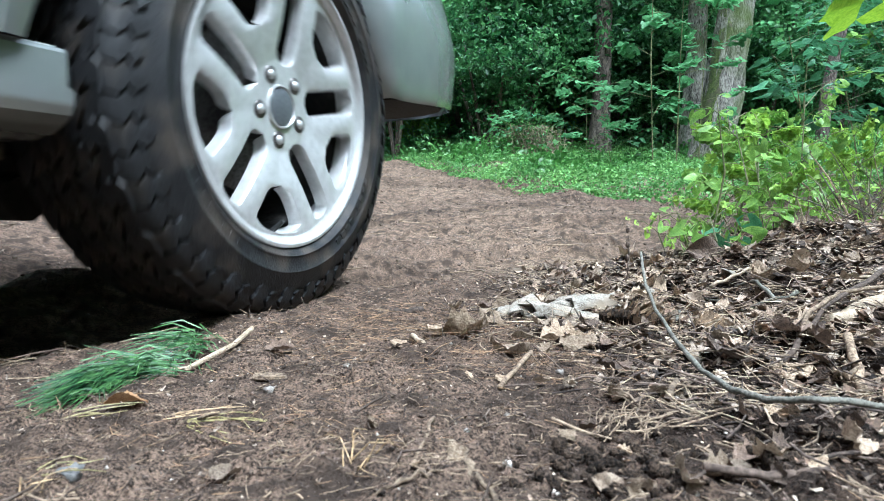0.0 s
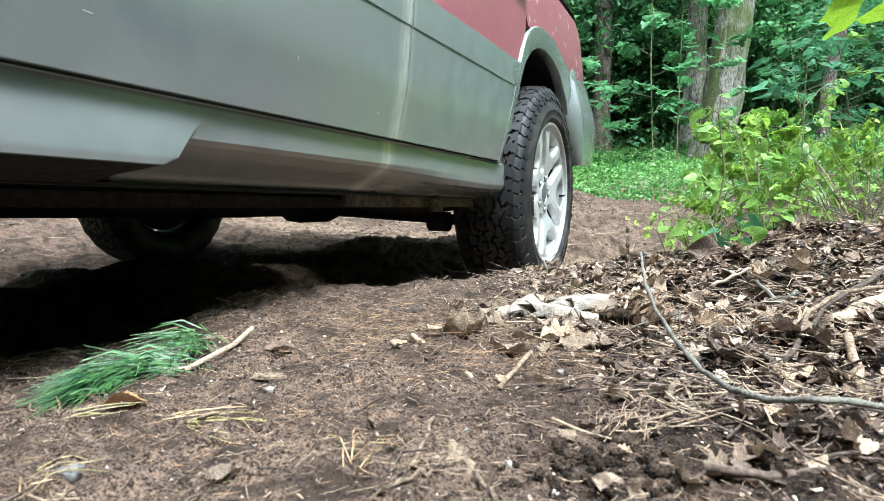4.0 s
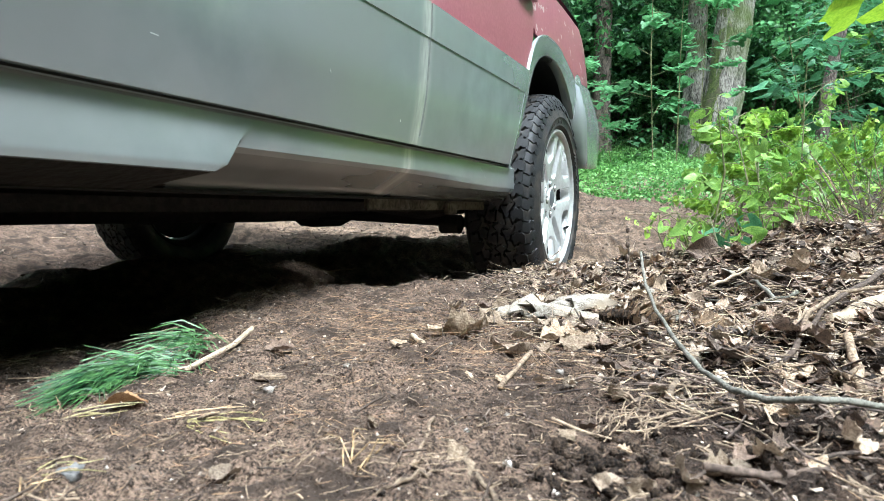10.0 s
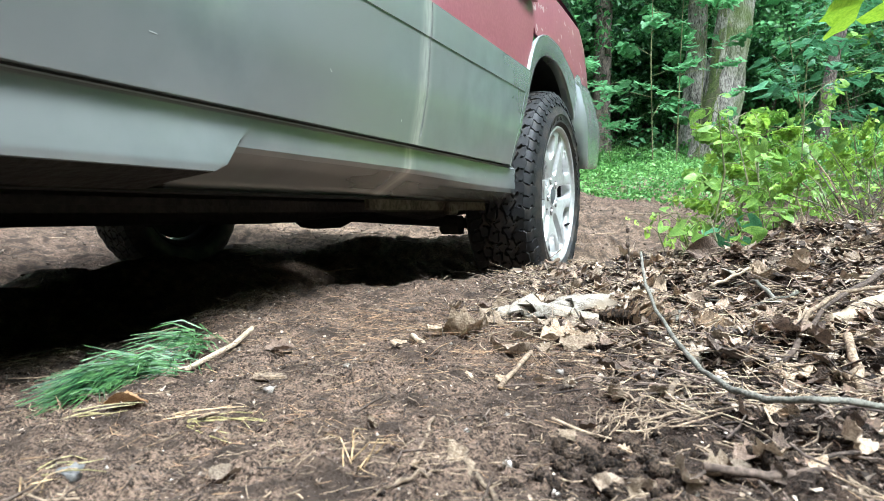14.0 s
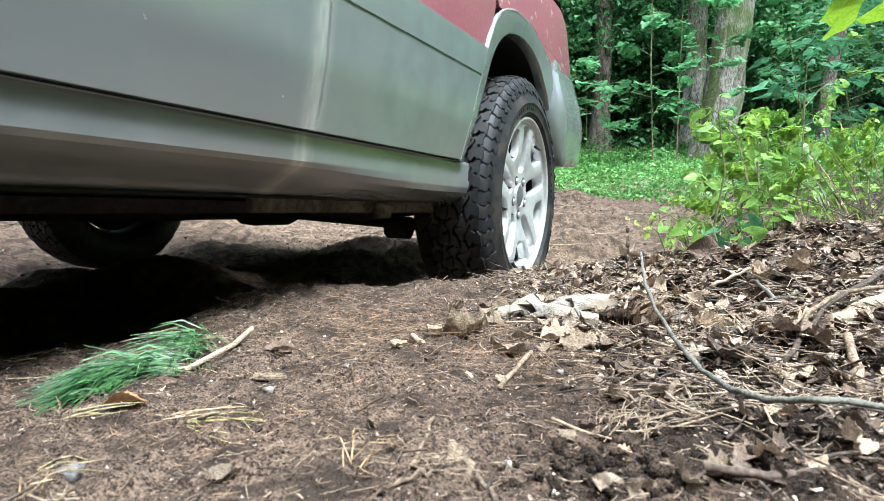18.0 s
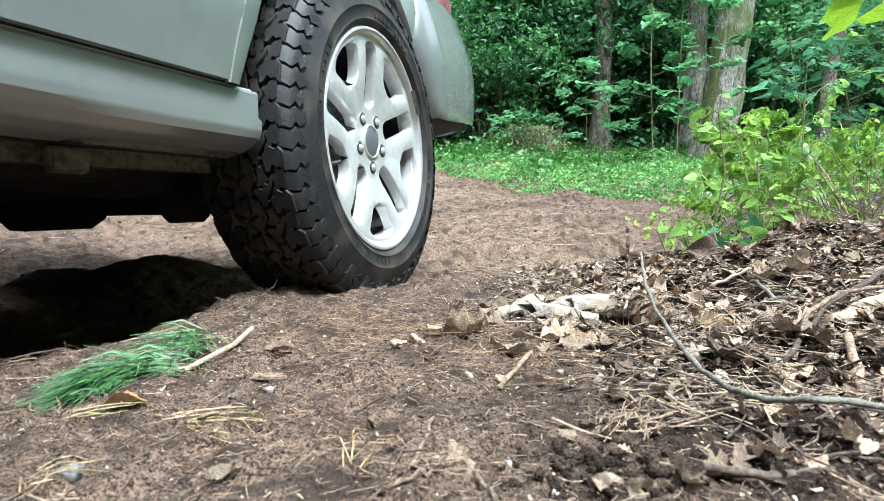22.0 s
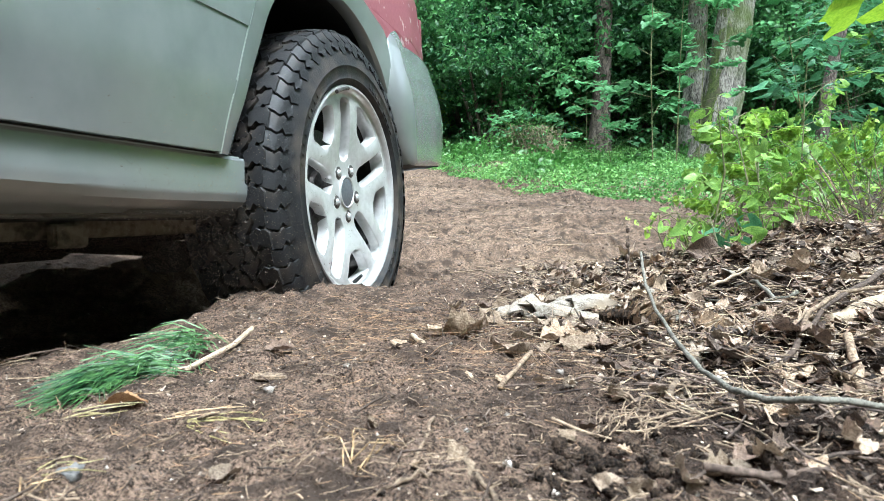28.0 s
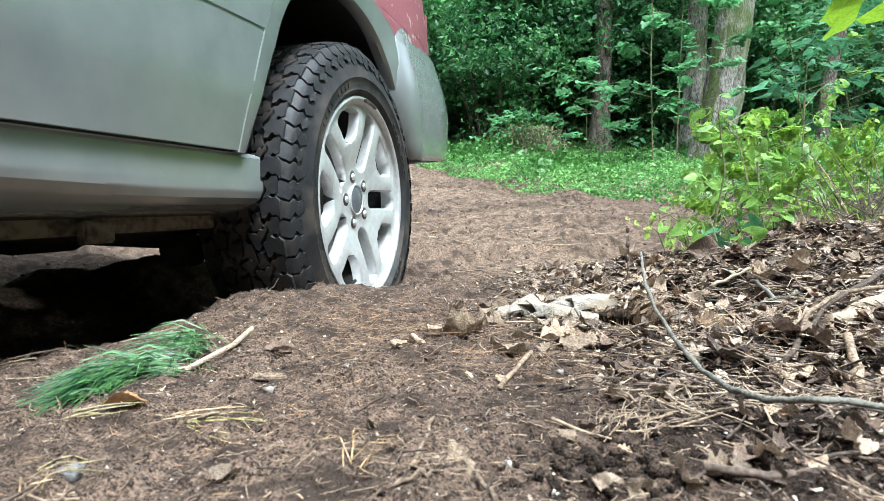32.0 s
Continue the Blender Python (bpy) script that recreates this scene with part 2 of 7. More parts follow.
def ground_z(x, y):
    x, y = np.asarray(x, float), np.asarray(y, float)
    trail = np.interp(y, (-60, -2, 2.1, 3, 4, 5, 7, 9, 12, 20, 60, 400), (0.3, 0.02, 0.0, 0.11, 0.25, 0.39, 0.65, 0.92, 1.3, 1.8, 2.6, 3.0))
    # across the ruts
    u = (x + 0.23) * 0.864 - (y - 1.0) * 0.503
    near = 1 - smooth(3.0, 6.0, y)
    v = (x + 0.23) * 0.503 + (y - 1.0) * 0.864  # along the ruts
    ridge = 0.13 * np.interp(v, (-0.4, -0.1, 0.03, 0.17, 0.30, 0.44, 0.60, 0.90), (1.0, 0.85, 0.68, 0.90, 1.08, 1.0, 0.72, 0.8)) * np.exp(-((u + 0.90) / 0.22) ** 2) * (1 - smooth(2.3, 3.1, y))
    ridge = ridge + 0.13 * np.exp(-(((x + 1.26) / 0.26) ** 2 + ((y - 2.02) / 0.16) ** 2))
    far_rut = -0.03 * np.exp(-((u + 1.65) / 0.25) ** 2) * near
    far_bank = 0.20 * smooth(-1.95, -3.2, u) * (1 - smooth(4, 8, y))
    rut = trail + ridge + far_rut + far_bank
    rut = rut + 0.03 * N1(x, y, 0.55) + 0.05 * N2(x, y, 1.6) * smooth(1.5, 4, y)
    plate = 0.135 + 0.012 * N3(x, y, 0.35) + 0.10 * smooth(0.25, 1.0, x) * smooth(0.4, 1.3, y) + 0.25 * smooth(1.0, 4.0, x)
    plate = plate + 0.025 * np.exp(-(((x + 0.15) / 0.35) ** 2 + ((y - 1.2) / 0.2) ** 2)) - 0.03 * smooth(-0.2, -0.8, x)
    side = smooth(1.55, 2.3, y - 0.35 * np.maximum(x - 0.6, 0))
    plate = plate * (1 - side) + np.maximum(trail + 0.02, 0) * side + side * 0.25 * smooth(1.0, 4.0, x)
    s = edge_distance(x, y)
    heaps = smooth(0.05, 0.5, x) * (1 - side)
    plate = plate + heaps * (0.028 * np.abs(N4(x, y, 0.10)) + 0.017 * N1(x, y, 0.045) + 0.008 * N2(x, y, 0.02) - 0.010)
    k = smooth(-0.04, 0.13, s + 0.025 * N2(x, y, 0.12))
    z = plate * (1 - k) + rut * k
    close = 1 - smooth(2.5, 9, np.hypot(x, y))
    z = z + close * (0.009 * N4(x, y, 0.08) + 0.007 * np.abs(N1(x, y, 0.035)) + 0.0055 * N2(x, y, 0.016) + 0.0035 * N3(x + 3, y, 0.009))
    z = z + smooth(1.8, 2.6, y) * (1 - smooth(9, 16, y)) * (0.034 * N1(0.45 * x + 7, y, 0.16) + 0.020 * np.abs(N2(0.5 * x, y + 5, 0.28)) + 0.016 * N4(0.4 * x, y + 0.15 * x, 0.075) + 0.012 * N3(x, y, 0.035))
    z = z + 0.05 * np.abs(N4(x, y, 0.5)) * smooth(2.2, 3.5, y) * (1 - smooth(8, 14, y)) - 0.02 * smooth(2.2, 3.5, y)
    z = z + 0.02 * N3(x, y, 0.3) * smooth(2, 4, y)
    return z


def gz(x, y):
    return float(ground_z(np.array([x]), np.array([y]))[0])


def steps(lo, hi, fine, far_lo, far_hi, growth=1.06):
    mid = list(np.arange(lo, hi, fine))
    out, s = [], fine
    p = mid[-1]
    while p < far_hi:
        s *= growth
        p += s
        out.append(p)
    left, s, p = [], fine, lo
    while p > far_lo:
        s *= growth
        p -= s
        left.append(p)
    return np.array(left[::-1] + mid + out)


near_y = [0.22]
while near_y[-1] < 2.4:
    near_y.append(near_y[-1] + 0.003 + 0.006 * (near_y[-1] - 0.22))
gx, gy = steps(-0.95, 1.1, 0.0055, -450, 450, 1.05), steps(2.415, 2.45, 0.016, 2.43, 450, 1.035)
behind = steps(0.19, 0.20, 0.008, -450, 0.2, 1.06)
gy = np.array([q for q in behind if q < 0.215] + near_y + [q for q in gy if q > near_y[-1] + 0.008])
GX, GY = np.meshgrid(gx, gy)
GZ = ground_z(GX, GY)
ix = np.arange(len(gy) * len(gx)).reshape(len(gy), len(gx))
quads = np.stack([ix[:-1, :-1], ix[:-1, 1:], ix[1:, 1:], ix[1:, :-1]], -1).reshape(-1, 4)
ground = new("ground", raw("ground", np.stack([GX.ravel(), GY.ravel(), GZ.ravel()], 1), quads))
GU = (GX + 0.23) * 0.864 - (GY - 1.0) * 0.503
GE = edge_distance(GX, GY)
# shade under the car, painted into the rut floor's colour
rut_shade = smooth(0.02, 0.12, GE) * 0.25 * smooth(-0.74, -0.60, GU) * (1 - smooth(2.0, 2.6, GY))
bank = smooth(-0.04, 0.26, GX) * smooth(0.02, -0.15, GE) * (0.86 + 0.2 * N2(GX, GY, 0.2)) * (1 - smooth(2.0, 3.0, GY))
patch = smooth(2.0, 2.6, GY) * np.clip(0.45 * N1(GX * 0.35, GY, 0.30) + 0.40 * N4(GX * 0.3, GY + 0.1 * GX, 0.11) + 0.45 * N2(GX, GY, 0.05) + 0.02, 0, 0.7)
# dim far-left ground: its shade is painted into the soil colour
far_shade = 0.08 * smooth(-1.2, -1.7, GU) * (1 - smooth(2.6, 3.6, GY)) * (0.7 + 0.6 * N2(GX, GY, 0.3))
# humus also carries the painted shade of the rut and the far left
for nm, val in (("humus", np.clip(bank + rut_shade + patch + far_shade, 0, 1)),
                # last factor cuts the pale sand at far left, painting the shade there
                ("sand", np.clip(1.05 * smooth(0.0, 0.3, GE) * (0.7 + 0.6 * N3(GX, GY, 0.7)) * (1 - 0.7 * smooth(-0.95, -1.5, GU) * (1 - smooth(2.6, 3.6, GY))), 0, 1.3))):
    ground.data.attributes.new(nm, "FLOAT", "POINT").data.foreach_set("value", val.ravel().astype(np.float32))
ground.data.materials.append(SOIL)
ground.data.shade_smooth()
tagged(ground, "brown sandy forest soil with deep tyre ruts", "ground", kind="structure")

# ---- the car: x towards its tail, y from its near side inwards, z up, origin at the near rear wheel's hub ----
WIDE = 1.83
EDGE_GLINT_WEAR = mk("edge_paint", (0.42, 0.47, 0.44), (0.50, 0.55, 0.52), 5, 0.2, 0.02, metallic=0.3, coat=0.8)
RED_Q = mk("peeling_red", (0.325, 0.095, 0.128), (0.385, 0.125, 0.158), 4, 0.35, 0.02, metallic=0.2, fine=30, coat=0.4, dist=0.002, c3=(0.62, 0.52, 0.50), c3_scale=30, c3_pos=(0.625, 0.655))
car = tagged(new("car"), "two-tone station wagon, faded red over grey-green lower cladding, on muddy tyres", "car")


def side_y(z):
    """How far in the body's flank lies at a height."""
    return float(np.interp(z, (-0.02, 0.06, 0.16, 0.28, 0.36, 0.48, 0.62, 0.68, 1.10, 1.18), (0.05, 0.030, 0.012, 0.004, 0.004, 0.012, 0.03, 0.05, 0.24, 0.40)))


def tail_y(x):
    """The flank's turn towards the tail."""
    return float(np.interp(x, (0.2, 0.45, 0.62, 0.74, 0.82, 0.915, 0.91), (0, 0.006, 0.03, 0.075, 0.14, 0.22, 0.34)))


def flank(name, material, parent, zs, left, right, label="", out=0.0, n=24, mirror=False, thick=0.012):
    """A panel of the flank between two edges given as x over z, with a turned-in rim."""
    v = []
    for z in zs:
        a, b = left(z), right(z)
        for k in range(n + 1):
            x = a + (b - a) * k / n
            y = side_y(z) + tail_y(x) - out
            v.append((x, WIDE - y if mirror else y, z))
    rows, cols = len(zs), n + 1
    f = grid_faces(rows, cols)
    base = len(v)
    ring = [j for j in range(cols)] + [i * cols + cols - 1 for i in range(1, rows)] + [(rows - 1) * cols + j for j in range(cols - 2, -1, -1)] + [i * cols for i in range(rows - 2, 0, -1)]
    d = -thick if mirror else thick
    v += [(v[i][0], v[i][1] + d, v[i][2]) for i in ring]
    m = len(ring)
    f += [(ring[i], ring[(i + 1) % m], base + (i + 1) % m, base + i) for i in range(m)]
    bm = bmesh.new()
    raw_me = raw(name, v, f)
    bm.from_mesh(raw_me)
    bpy.data.meshes.remove(raw_me)
    return part(name, bm, material, parent, label)


def xs(table):
    z, x = [p[0] for p in table], [p[1] for p in table]
    return lambda q: float(np.interp(q, z, x))


arch_front = xs(((0.05, -0.428), (0.15, -0.410), (0.275, -0.372), (0.34, -0.340), (0.42, -0.29), (0.52, -0.262), (0.64, -0.255)))
DUSTY = mk("road_dust", (0.045, 0.036, 0.026), (0.16, 0.13, 0.095), 14, 0.95, 0.4, fine=6)
NEAR_FAR = (False, True)
SILL_STEP = -1.452  # where the deeper front part of the sill ends
for far in NEAR_FAR:
    # doors: upper red skin, lower cladding, rubbing strip, handle
    for nm, a, b in (("rear_door", lambda z: -0.955 - 0.03 * (z < 0.07), arch_front), ("front_door", lambda z: -2.02 + 0.12 * max(0.0, 0.2 - z), lambda z: -0.962)):
        door = flank(nm, RED, car, np.linspace(0.30, 0.64, 9), a, b, "faded red upper door skin", 0.0, mirror=far)
        flank("door_cladding", CLAD, door, np.linspace(0.0648, 0.262, 12), a, b, "grey-green lower door cladding", 0.004, mirror=far)
        zs = [0.258, 0.260, 0.266, 0.290, 0.314, 0.320, 0.322]
        flank("rubbing_strip", CLAD, door, zs, a, b, "moulded strip along the door", 0.0056, mirror=far, thick=0.02)
        hx = b(0.52) - 0.06
        h = box_bm(0.15, 0.03, 0.028, (hx - 0.03, WIDE - 0.005 if far else 0.005, 0.535), 0.008)
        part("door_handle", h, RED, door)
        flank("door_glass", GLASS, door, np.linspace(0.67, 1.06, 6), lambda z, a=a: a(0.6) + 0.04 + (0.35 * max(0, z - 0.67) if a(0.6) < -1.5 else 0), lambda z, b=b: b(0.6) - 0.04, "dark side glass", -0.004, mirror=far)
    # sill
    prof = ((0.062, 0.0615), (0.044, 0.0625), (0.0390, 0.0610), (0.0372, 0.057), (0.0380, 0.032), (0.0393, 0.021), (0.0440, 0.0140), (0.0620, 0.0030), (0.0820, -0.0085), (0.100, -0.0195), (0.114, -0.0310))
    deep = ((0.062, 0.0615), (0.044, 0.0625), (0.0390, 0.0610), (0.0370, 0.057), (0.0358, 0.030), (0.0348, 0.010), (0.0345, -0.0030), (0.0358, -0.0110), (0.0450, -0.0155), (0.074, -0.0225), (0.108, -0.0330))
    flat = ((0.062, 0.0615), (0.044, 0.0625), (0.0390, 0.0610), (0.0372, 0.057), (0.0378, 0.036), (0.0384, 0.018), (0.0392, 0.003), (0.0420, -0.0085), (0.0560, -0.0190), (0.076, -0.0275), (0.108, -0.0330))
    def finer(q):
        return [tuple(a + (b - a) * k / 4 for a, b in zip(p0, p1)) for p0, p1 in zip(q[:-1], q[1:]) for k in range(4)] + [q[-1]]
    prof, deep, flat = finer(prof), finer(deep), finer(flat)
    nseg = 320
    v = []
    for i in range(nseg + 1):
        x = -2.02 + (2.02 - 0.348) * i / nseg
        even = 0.9 * float(smooth(-1.05, -0.50, x))  # the scoop dies out towards the wheel
        for (y, z), (dy, dz), (fy, fz) in zip(prof, deep, flat):
            y, z = y + (fy - y) * even, z + (fz - z) * even
            k = float(smooth(0.005, -0.005, x - SILL_STEP))
            skew = 1.3 * float(1 - smooth(0.05, 0.30, abs(x - SILL_STEP)))  # the step runs up and back
            yy, zz = y + (dy - y) * k, z + (dz - z) * k
            v.append((x + skew * z + (0.008 if z < 0.02 and i == nseg else 0), WIDE - yy if far else yy, zz))
    sill = bmesh.new()
    tmp = raw("sill", v, grid_faces(nseg + 1, len(prof)) + [tuple(range(len(prof))), tuple(range(nseg * len(prof), (nseg + 1) * len(prof)))[::-1]])
    sill.from_mesh(tmp)
    bpy.data.meshes.remove(tmp)
    part("sill_underside", box_bm(1.66, 0.10, 0.004, (-1.19, WIDE - 0.156 if far else 0.156, -0.0325)), UNDER, car, "dirty black underside of the sill")
    panel = part("sill", sill, CLAD, car, "grey-green painted sill panel with scratches", sharp=24)
    panel.data.materials.append(UNDER)  # dark underbody material on the return under the deeper front part
    for q in panel.data.polygons:
        if q.center.z < -0.0125 and q.center.x < SILL_STEP - 0.012:
            q.material_index = 1
    part("sill_flange", box_bm(0.62, 0.010, 0.024, (-0.68, WIDE - 0.120 if far else 0.120, -0.044), 0.002), DUSTY, car, "dusty brown flange under the sill")
    for bx in (-0.62,):
        part("jacking_bracket", box_bm(0.05, 0.016, 0.030, (bx, WIDE - 0.108 if far else 0.108, -0.052), 0.003), DUSTY, car, "dusty jacking bracket")
    top_edge = [(q, WIDE - 0.0405 if far else 0.0405, 0.0618) for q in np.linspace(-2.0, -0.36, 12)]
    part("sill_edge", tube("sill_edge", top_edge, 0.0016, 6), EDGE_GLINT_WEAR, car, "bright worn upper edge of the sill")
    gap = box_bm(1.50, 0.02, 0.03, (-1.27, WIDE - 0.068 if far else 0.068, 0.070))
    part("door_gap_seal", gap, BLACK, car, "dark gap between door and sill")

    # wheel-arch flare: inner and outer edge round the opening
    inner = ((-0.394, 0.062), (-0.373, 0.140), (-0.335, 0.242), (-0.291, 0.318), (-0.225, 0.370), (-0.147, 0.402), (-0.06, 0.413), (0.02, 0.405), (0.095, 0.376), (0.150, 0.335), (0.195, 0.285), (0.238, 0.225), (0.270, 0.165), (0.310, 0.098))
    outer = ((-0.424, 0.062), (-0.410, 0.150), (-0.370, 0.275), (-0.326, 0.362), (-0.262, 0.425), (-0.165, 0.460), (-0.05, 0.468), (0.05, 0.455), (0.145, 0.428), (0.205, 0.405), (0.232, 0.33), (0.262, 0.25), (0.290, 0.18), (0.328, 0.105))

    def curve(q, per=5):
        """A smooth line through the points."""
        out = []
        for k in range(len(q) - 1):
            p = [Vector(q[max(0, min(len(q) - 1, k + d))]) for d in (-1, 0, 1, 2)]
            for s in range(per):
                t = s / per
                w = 0.5 * (2 * p[1] + (p[2] - p[0]) * t + (2 * p[0] - 5 * p[1] + 4 * p[2] - p[3]) * t * t + (3 * p[1] - p[0] - 3 * p[2] + p[3]) * t ** 3)
                out.append((w.x, w.y))
        return out + [q[-1]]
    inner, outer = curve(inner), curve(outer)
    for nm, lo, hi in (("arch_flare", 0, 42), ("arch_flare_tail", 41, len(inner))):
        v = []
        for (ix, iz), (ox, oz) in zip(inner[lo:hi], outer[lo:hi]):
            base_y = side_y(oz)
            for s, dy in ((0.0, 0.030), (0.0, 0.010), (0.08, 0.002), (0.3, -0.001), (0.7, -0.003), (0.93, -0.004), (1.0, 0.006)):
                x, z = ix + (ox - ix) * s, iz + (oz - iz) * s
                y = base_y + dy + tail_y(x)
                v.append((x, WIDE - y if far else y, z))
        tmp = raw(nm, v, grid_faces(hi - lo, 7))
        bm = bmesh.new()
        bm.from_mesh(tmp)
        bpy.data.meshes.remove(tmp)
        part(nm, bm, CLAD, car, "grey-green arch flare")
    # raised bead in a paler colour paints the highlight along the flare's edge
    bead = [(ox, side_y(oz), oz) for ox, oz in outer[:36]]
    bead = [(bx, WIDE - by + 0.001 if far else by - 0.001, bz) for bx, by, bz in bead]
    part("flare_edge", tube("flare_edge", bead, 0.0035, 8), EDGE_GLINT_WEAR, car, "raised edge of the arch flare, coloured paler for its highlight")
    # wheel housing
    v = []
    for i in range(25):
        a = math.pi * (0.02 + 0.96 * i / 24)
        for y in (0.034, 0.14, 0.40):
            v.append((-0.045 + 0.375 * math.cos(a) * (1.0 - 0.03 * (y > 0.1)), WIDE - y if far else y, 0.045 + 0.378 * math.sin(a)))
    part("wheel_housing", raw("wheel_housing", v, grid_faces(25, 3)), BLACK, car, "black wheel-arch liner")
    part("housing_wall", box_bm(0.78, 0.01, 0.45, (-0.10, WIDE - 0.41 if far else 0.41, 0.22)), UNDER, car)

    # rear quarter
    quarter_left = xs(((0.40, 0.20), (0.425, 0.13), (0.444, 0.03), (0.446, -0.245), (0.47, -0.262), (0.52, -0.262), (0.64, -0.255)))
    flank("quarter_panel", RED_Q, car, (0.405, 0.425, 0.444, 0.446, 0.455, 0.47, 0.50, 0.55, 0.60, 0.64), quarter_left, lambda z: 0.84 - 0.20 * (z - 0.4), "faded red quarter panel with pale peeling scuffs", -0.005, n=36, mirror=far)
    flank("quarter_glass", GLASS, car, np.linspace(0.67, 1.06, 6), lambda z: -0.20, lambda z: 0.72 - 0.35 * (z - 0.6), "dark quarter glass", -0.004, mirror=far)
    # front wing and its arch, simplified
    flank("front_wing", RED, car, np.linspace(0.42, 0.60, 6), lambda z: -3.30, lambda z: -2.03, "faded red front wing", 0.0, mirror=far)
    flank("wing_cladding", CLAD, car, np.linspace(0.06, 0.40, 8), lambda z: -2.26 - 0.08 * math.sin(math.pi * (z - 0.06) / 0.8), lambda z: -2.03, "", 0.004, mirror=far)

# rear bumper wrapping the tail: a profile swept round the corner
path = [(0.232, 0.07), (0.230, 0.02), (0.240, 0.004), (0.36, 0.004), (0.5, 0.004), (0.62, 0.018), (0.73, 0.048), (0.82, 0.096), (0.885, 0.165), (0.93, 0.27), (0.955, 0.40), (0.97, 0.6), (0.975, 0.87)]
path = path + [(x, WIDE - y) for x, y in path[::-1][1:]]
bump_prof = ((0.034, 0.428), (0.018, 0.424), (0.011, 0.410), (0.004, 0.385), (-0.004, 0.36), (-0.010, 0.34), (-0.023, 0.28), (-0.026, 0.24), (-0.025, 0.20), (-0.021, 0.14), (-0.017, 0.118), (-0.014, 0.110))
v = []
for i, (x, y) in enumerate(path):
    a, b = Vector(path[max(i - 1, 0)]), Vector(path[min(i + 1, len(path) - 1)])
    t = (b - a).normalized()
    nx, ny = -t.y, t.x
    low = 0.034 * float(smooth(0.3, 0.9, x)) - 0.010
    for off, z in bump_prof:
        slant = float(np.interp(z, (0.10, 0.165, 0.225, 0.285), (0.085, 0.045, 0.015, 0.0))) * float(smooth(0.42, 0.25, x))
        v.append((x + nx * off + slant, y + ny * off, z + low * float(smooth(0.3, 0.12, z))))
tmp = raw("rear_bumper", v, grid_faces(len(path), len(bump_prof)))
bm = bmesh.new()
bm.from_mesh(tmp)
bpy.data.meshes.remove(tmp)
bmesh.ops.subdivide_edges(bm, edges=bm.edges[:], cuts=1, use_grid_fill=True, smooth=0.6)
part("rear_bumper", bm, CLAD, car, "grey-green rear bumper cover")
tray = []
for i, (x, y) in enumerate(path[3:-3]):
    tray.append((x - 0.010, y + (0.006 if y < WIDE / 2 else -0.006), 0.1115 + 0.034 * float(smooth(0.3, 0.9, x)) - 0.010))
tray += [(q[0], q[1], q[2] + 0.02) for q in tray]
m = len(tray) // 2
part("bumper_undertray", raw("bumper_undertray", tray, [tuple(range(m)), tuple(range(2 * m - 1, m - 1, -1))] + [(k, (k + 1) % m, m + (k + 1) % m, m + k) for k in range(m)]), UNDER, car, "dark underside of the tail")

# tail, roof, bonnet and ends that close the shell
shell = box_bm(0.10, 1.45, 0.30, (0.80, 0.915, 0.52), 0.04)
part("tailgate", shell, RED, car, "faded red tailgate")
part("tailgate_glass", box_bm(0.04, 1.2, 0.36, (0.62, 0.915, 0.86), 0.01), GLASS, car)
for sy in (0.06, WIDE - 0.06):
    part("tail_lamp", box_bm(0.06, 0.16, 0.2, (0.80, sy + (0.13 if sy < 0.8 else -0.13), 0.54), 0.02), RED, car)
part("roof", box_bm(2.35, 1.16, 0.06, (-0.65, 0.915, 1.13), 0.025), RED, car, "faded red roof")
part("bonnet", box_bm(1.15, 1.5, 0.05, (-2.75, 0.915, 0.62), 0.02), RED, car, "faded red bonnet")
wind = box_bm(0.9, 1.25, 0.02, (0, 0, 0), 0.005)
ws = part("windscreen", wind, GLASS, car)
ws.matrix_basis = pose(-2.02, 0.915, 0.915, 0, -35, 0)
part("front_bumper", box_bm(0.28, 1.66, 0.36, (-3.32, 0.915, 0.22), 0.08), CLAD, car, "grey-green front bumper cover")
for sy in (0.24, WIDE - 0.24):
    part("headlamp", box_bm(0.12, 0.34, 0.13, (-3.30, sy, 0.48), 0.03), GLASS, car)
for x0, top in ((-0.23, 0.66), (-0.96, 0.66)):
    for far in NEAR_FAR:
        y0, y1 = (0.05, 0.25) if not far else (WIDE - 0.05, WIDE - 0.25)
        part("pillar", tube("pillar", ((x0, y0, 0.64), (x0, y1, 1.11)), 0.035, 6), BLACK, car)

# underside
part("floor_pan", box_bm(2.9, 1.46, 0.03, (-1.8, 0.915, -0.045), 0.01), UNDER, car, "dirty black underside of the floor")
part("rear_floor", box_bm(1.1, 0.9, 0.04, (0.25, 0.915, 0.10), 0.01), UNDER, car)
part("bulkhead", box_bm(0.03, 1.4, 0.24, (-0.36, 0.915, 0.06), 0.005), UNDER, car)
part("fuel_tank", box_bm(0.55, 0.62, 0.10, (-0.62, 0.95, -0.045), 0.03), UNDER, car, "dirty black fuel tank")
part("exhaust_pipe", tube("exhaust_pipe", ((-2.6, 0.80, -0.07), (-1.2, 0.78, -0.07), (-0.7, 0.60, -0.07), (-0.2, 0.62, -0.05), (0.3, 0.66, 0.0)), 0.024, 10), UNDER, car, "rusty dark exhaust pipe")
part("silencer", tube("silencer", ((0.32, 0.40, 0.06), (0.34, 0.40, 0.06), (0.74, 0.40, 0.06), (0.76, 0.40, 0.06)), (0.04, 0.09, 0.09, 0.04), 16), UNDER, car, "dark exhaust silencer")
part("differential", tube("differential", ((-0.16, 0.915, -0.02), (-0.10, 0.915, -0.02), (0.08, 0.915, -0.02), (0.14, 0.915, -0.02)), (0.05, 0.11, 0.11, 0.05), 12), UNDER, car)
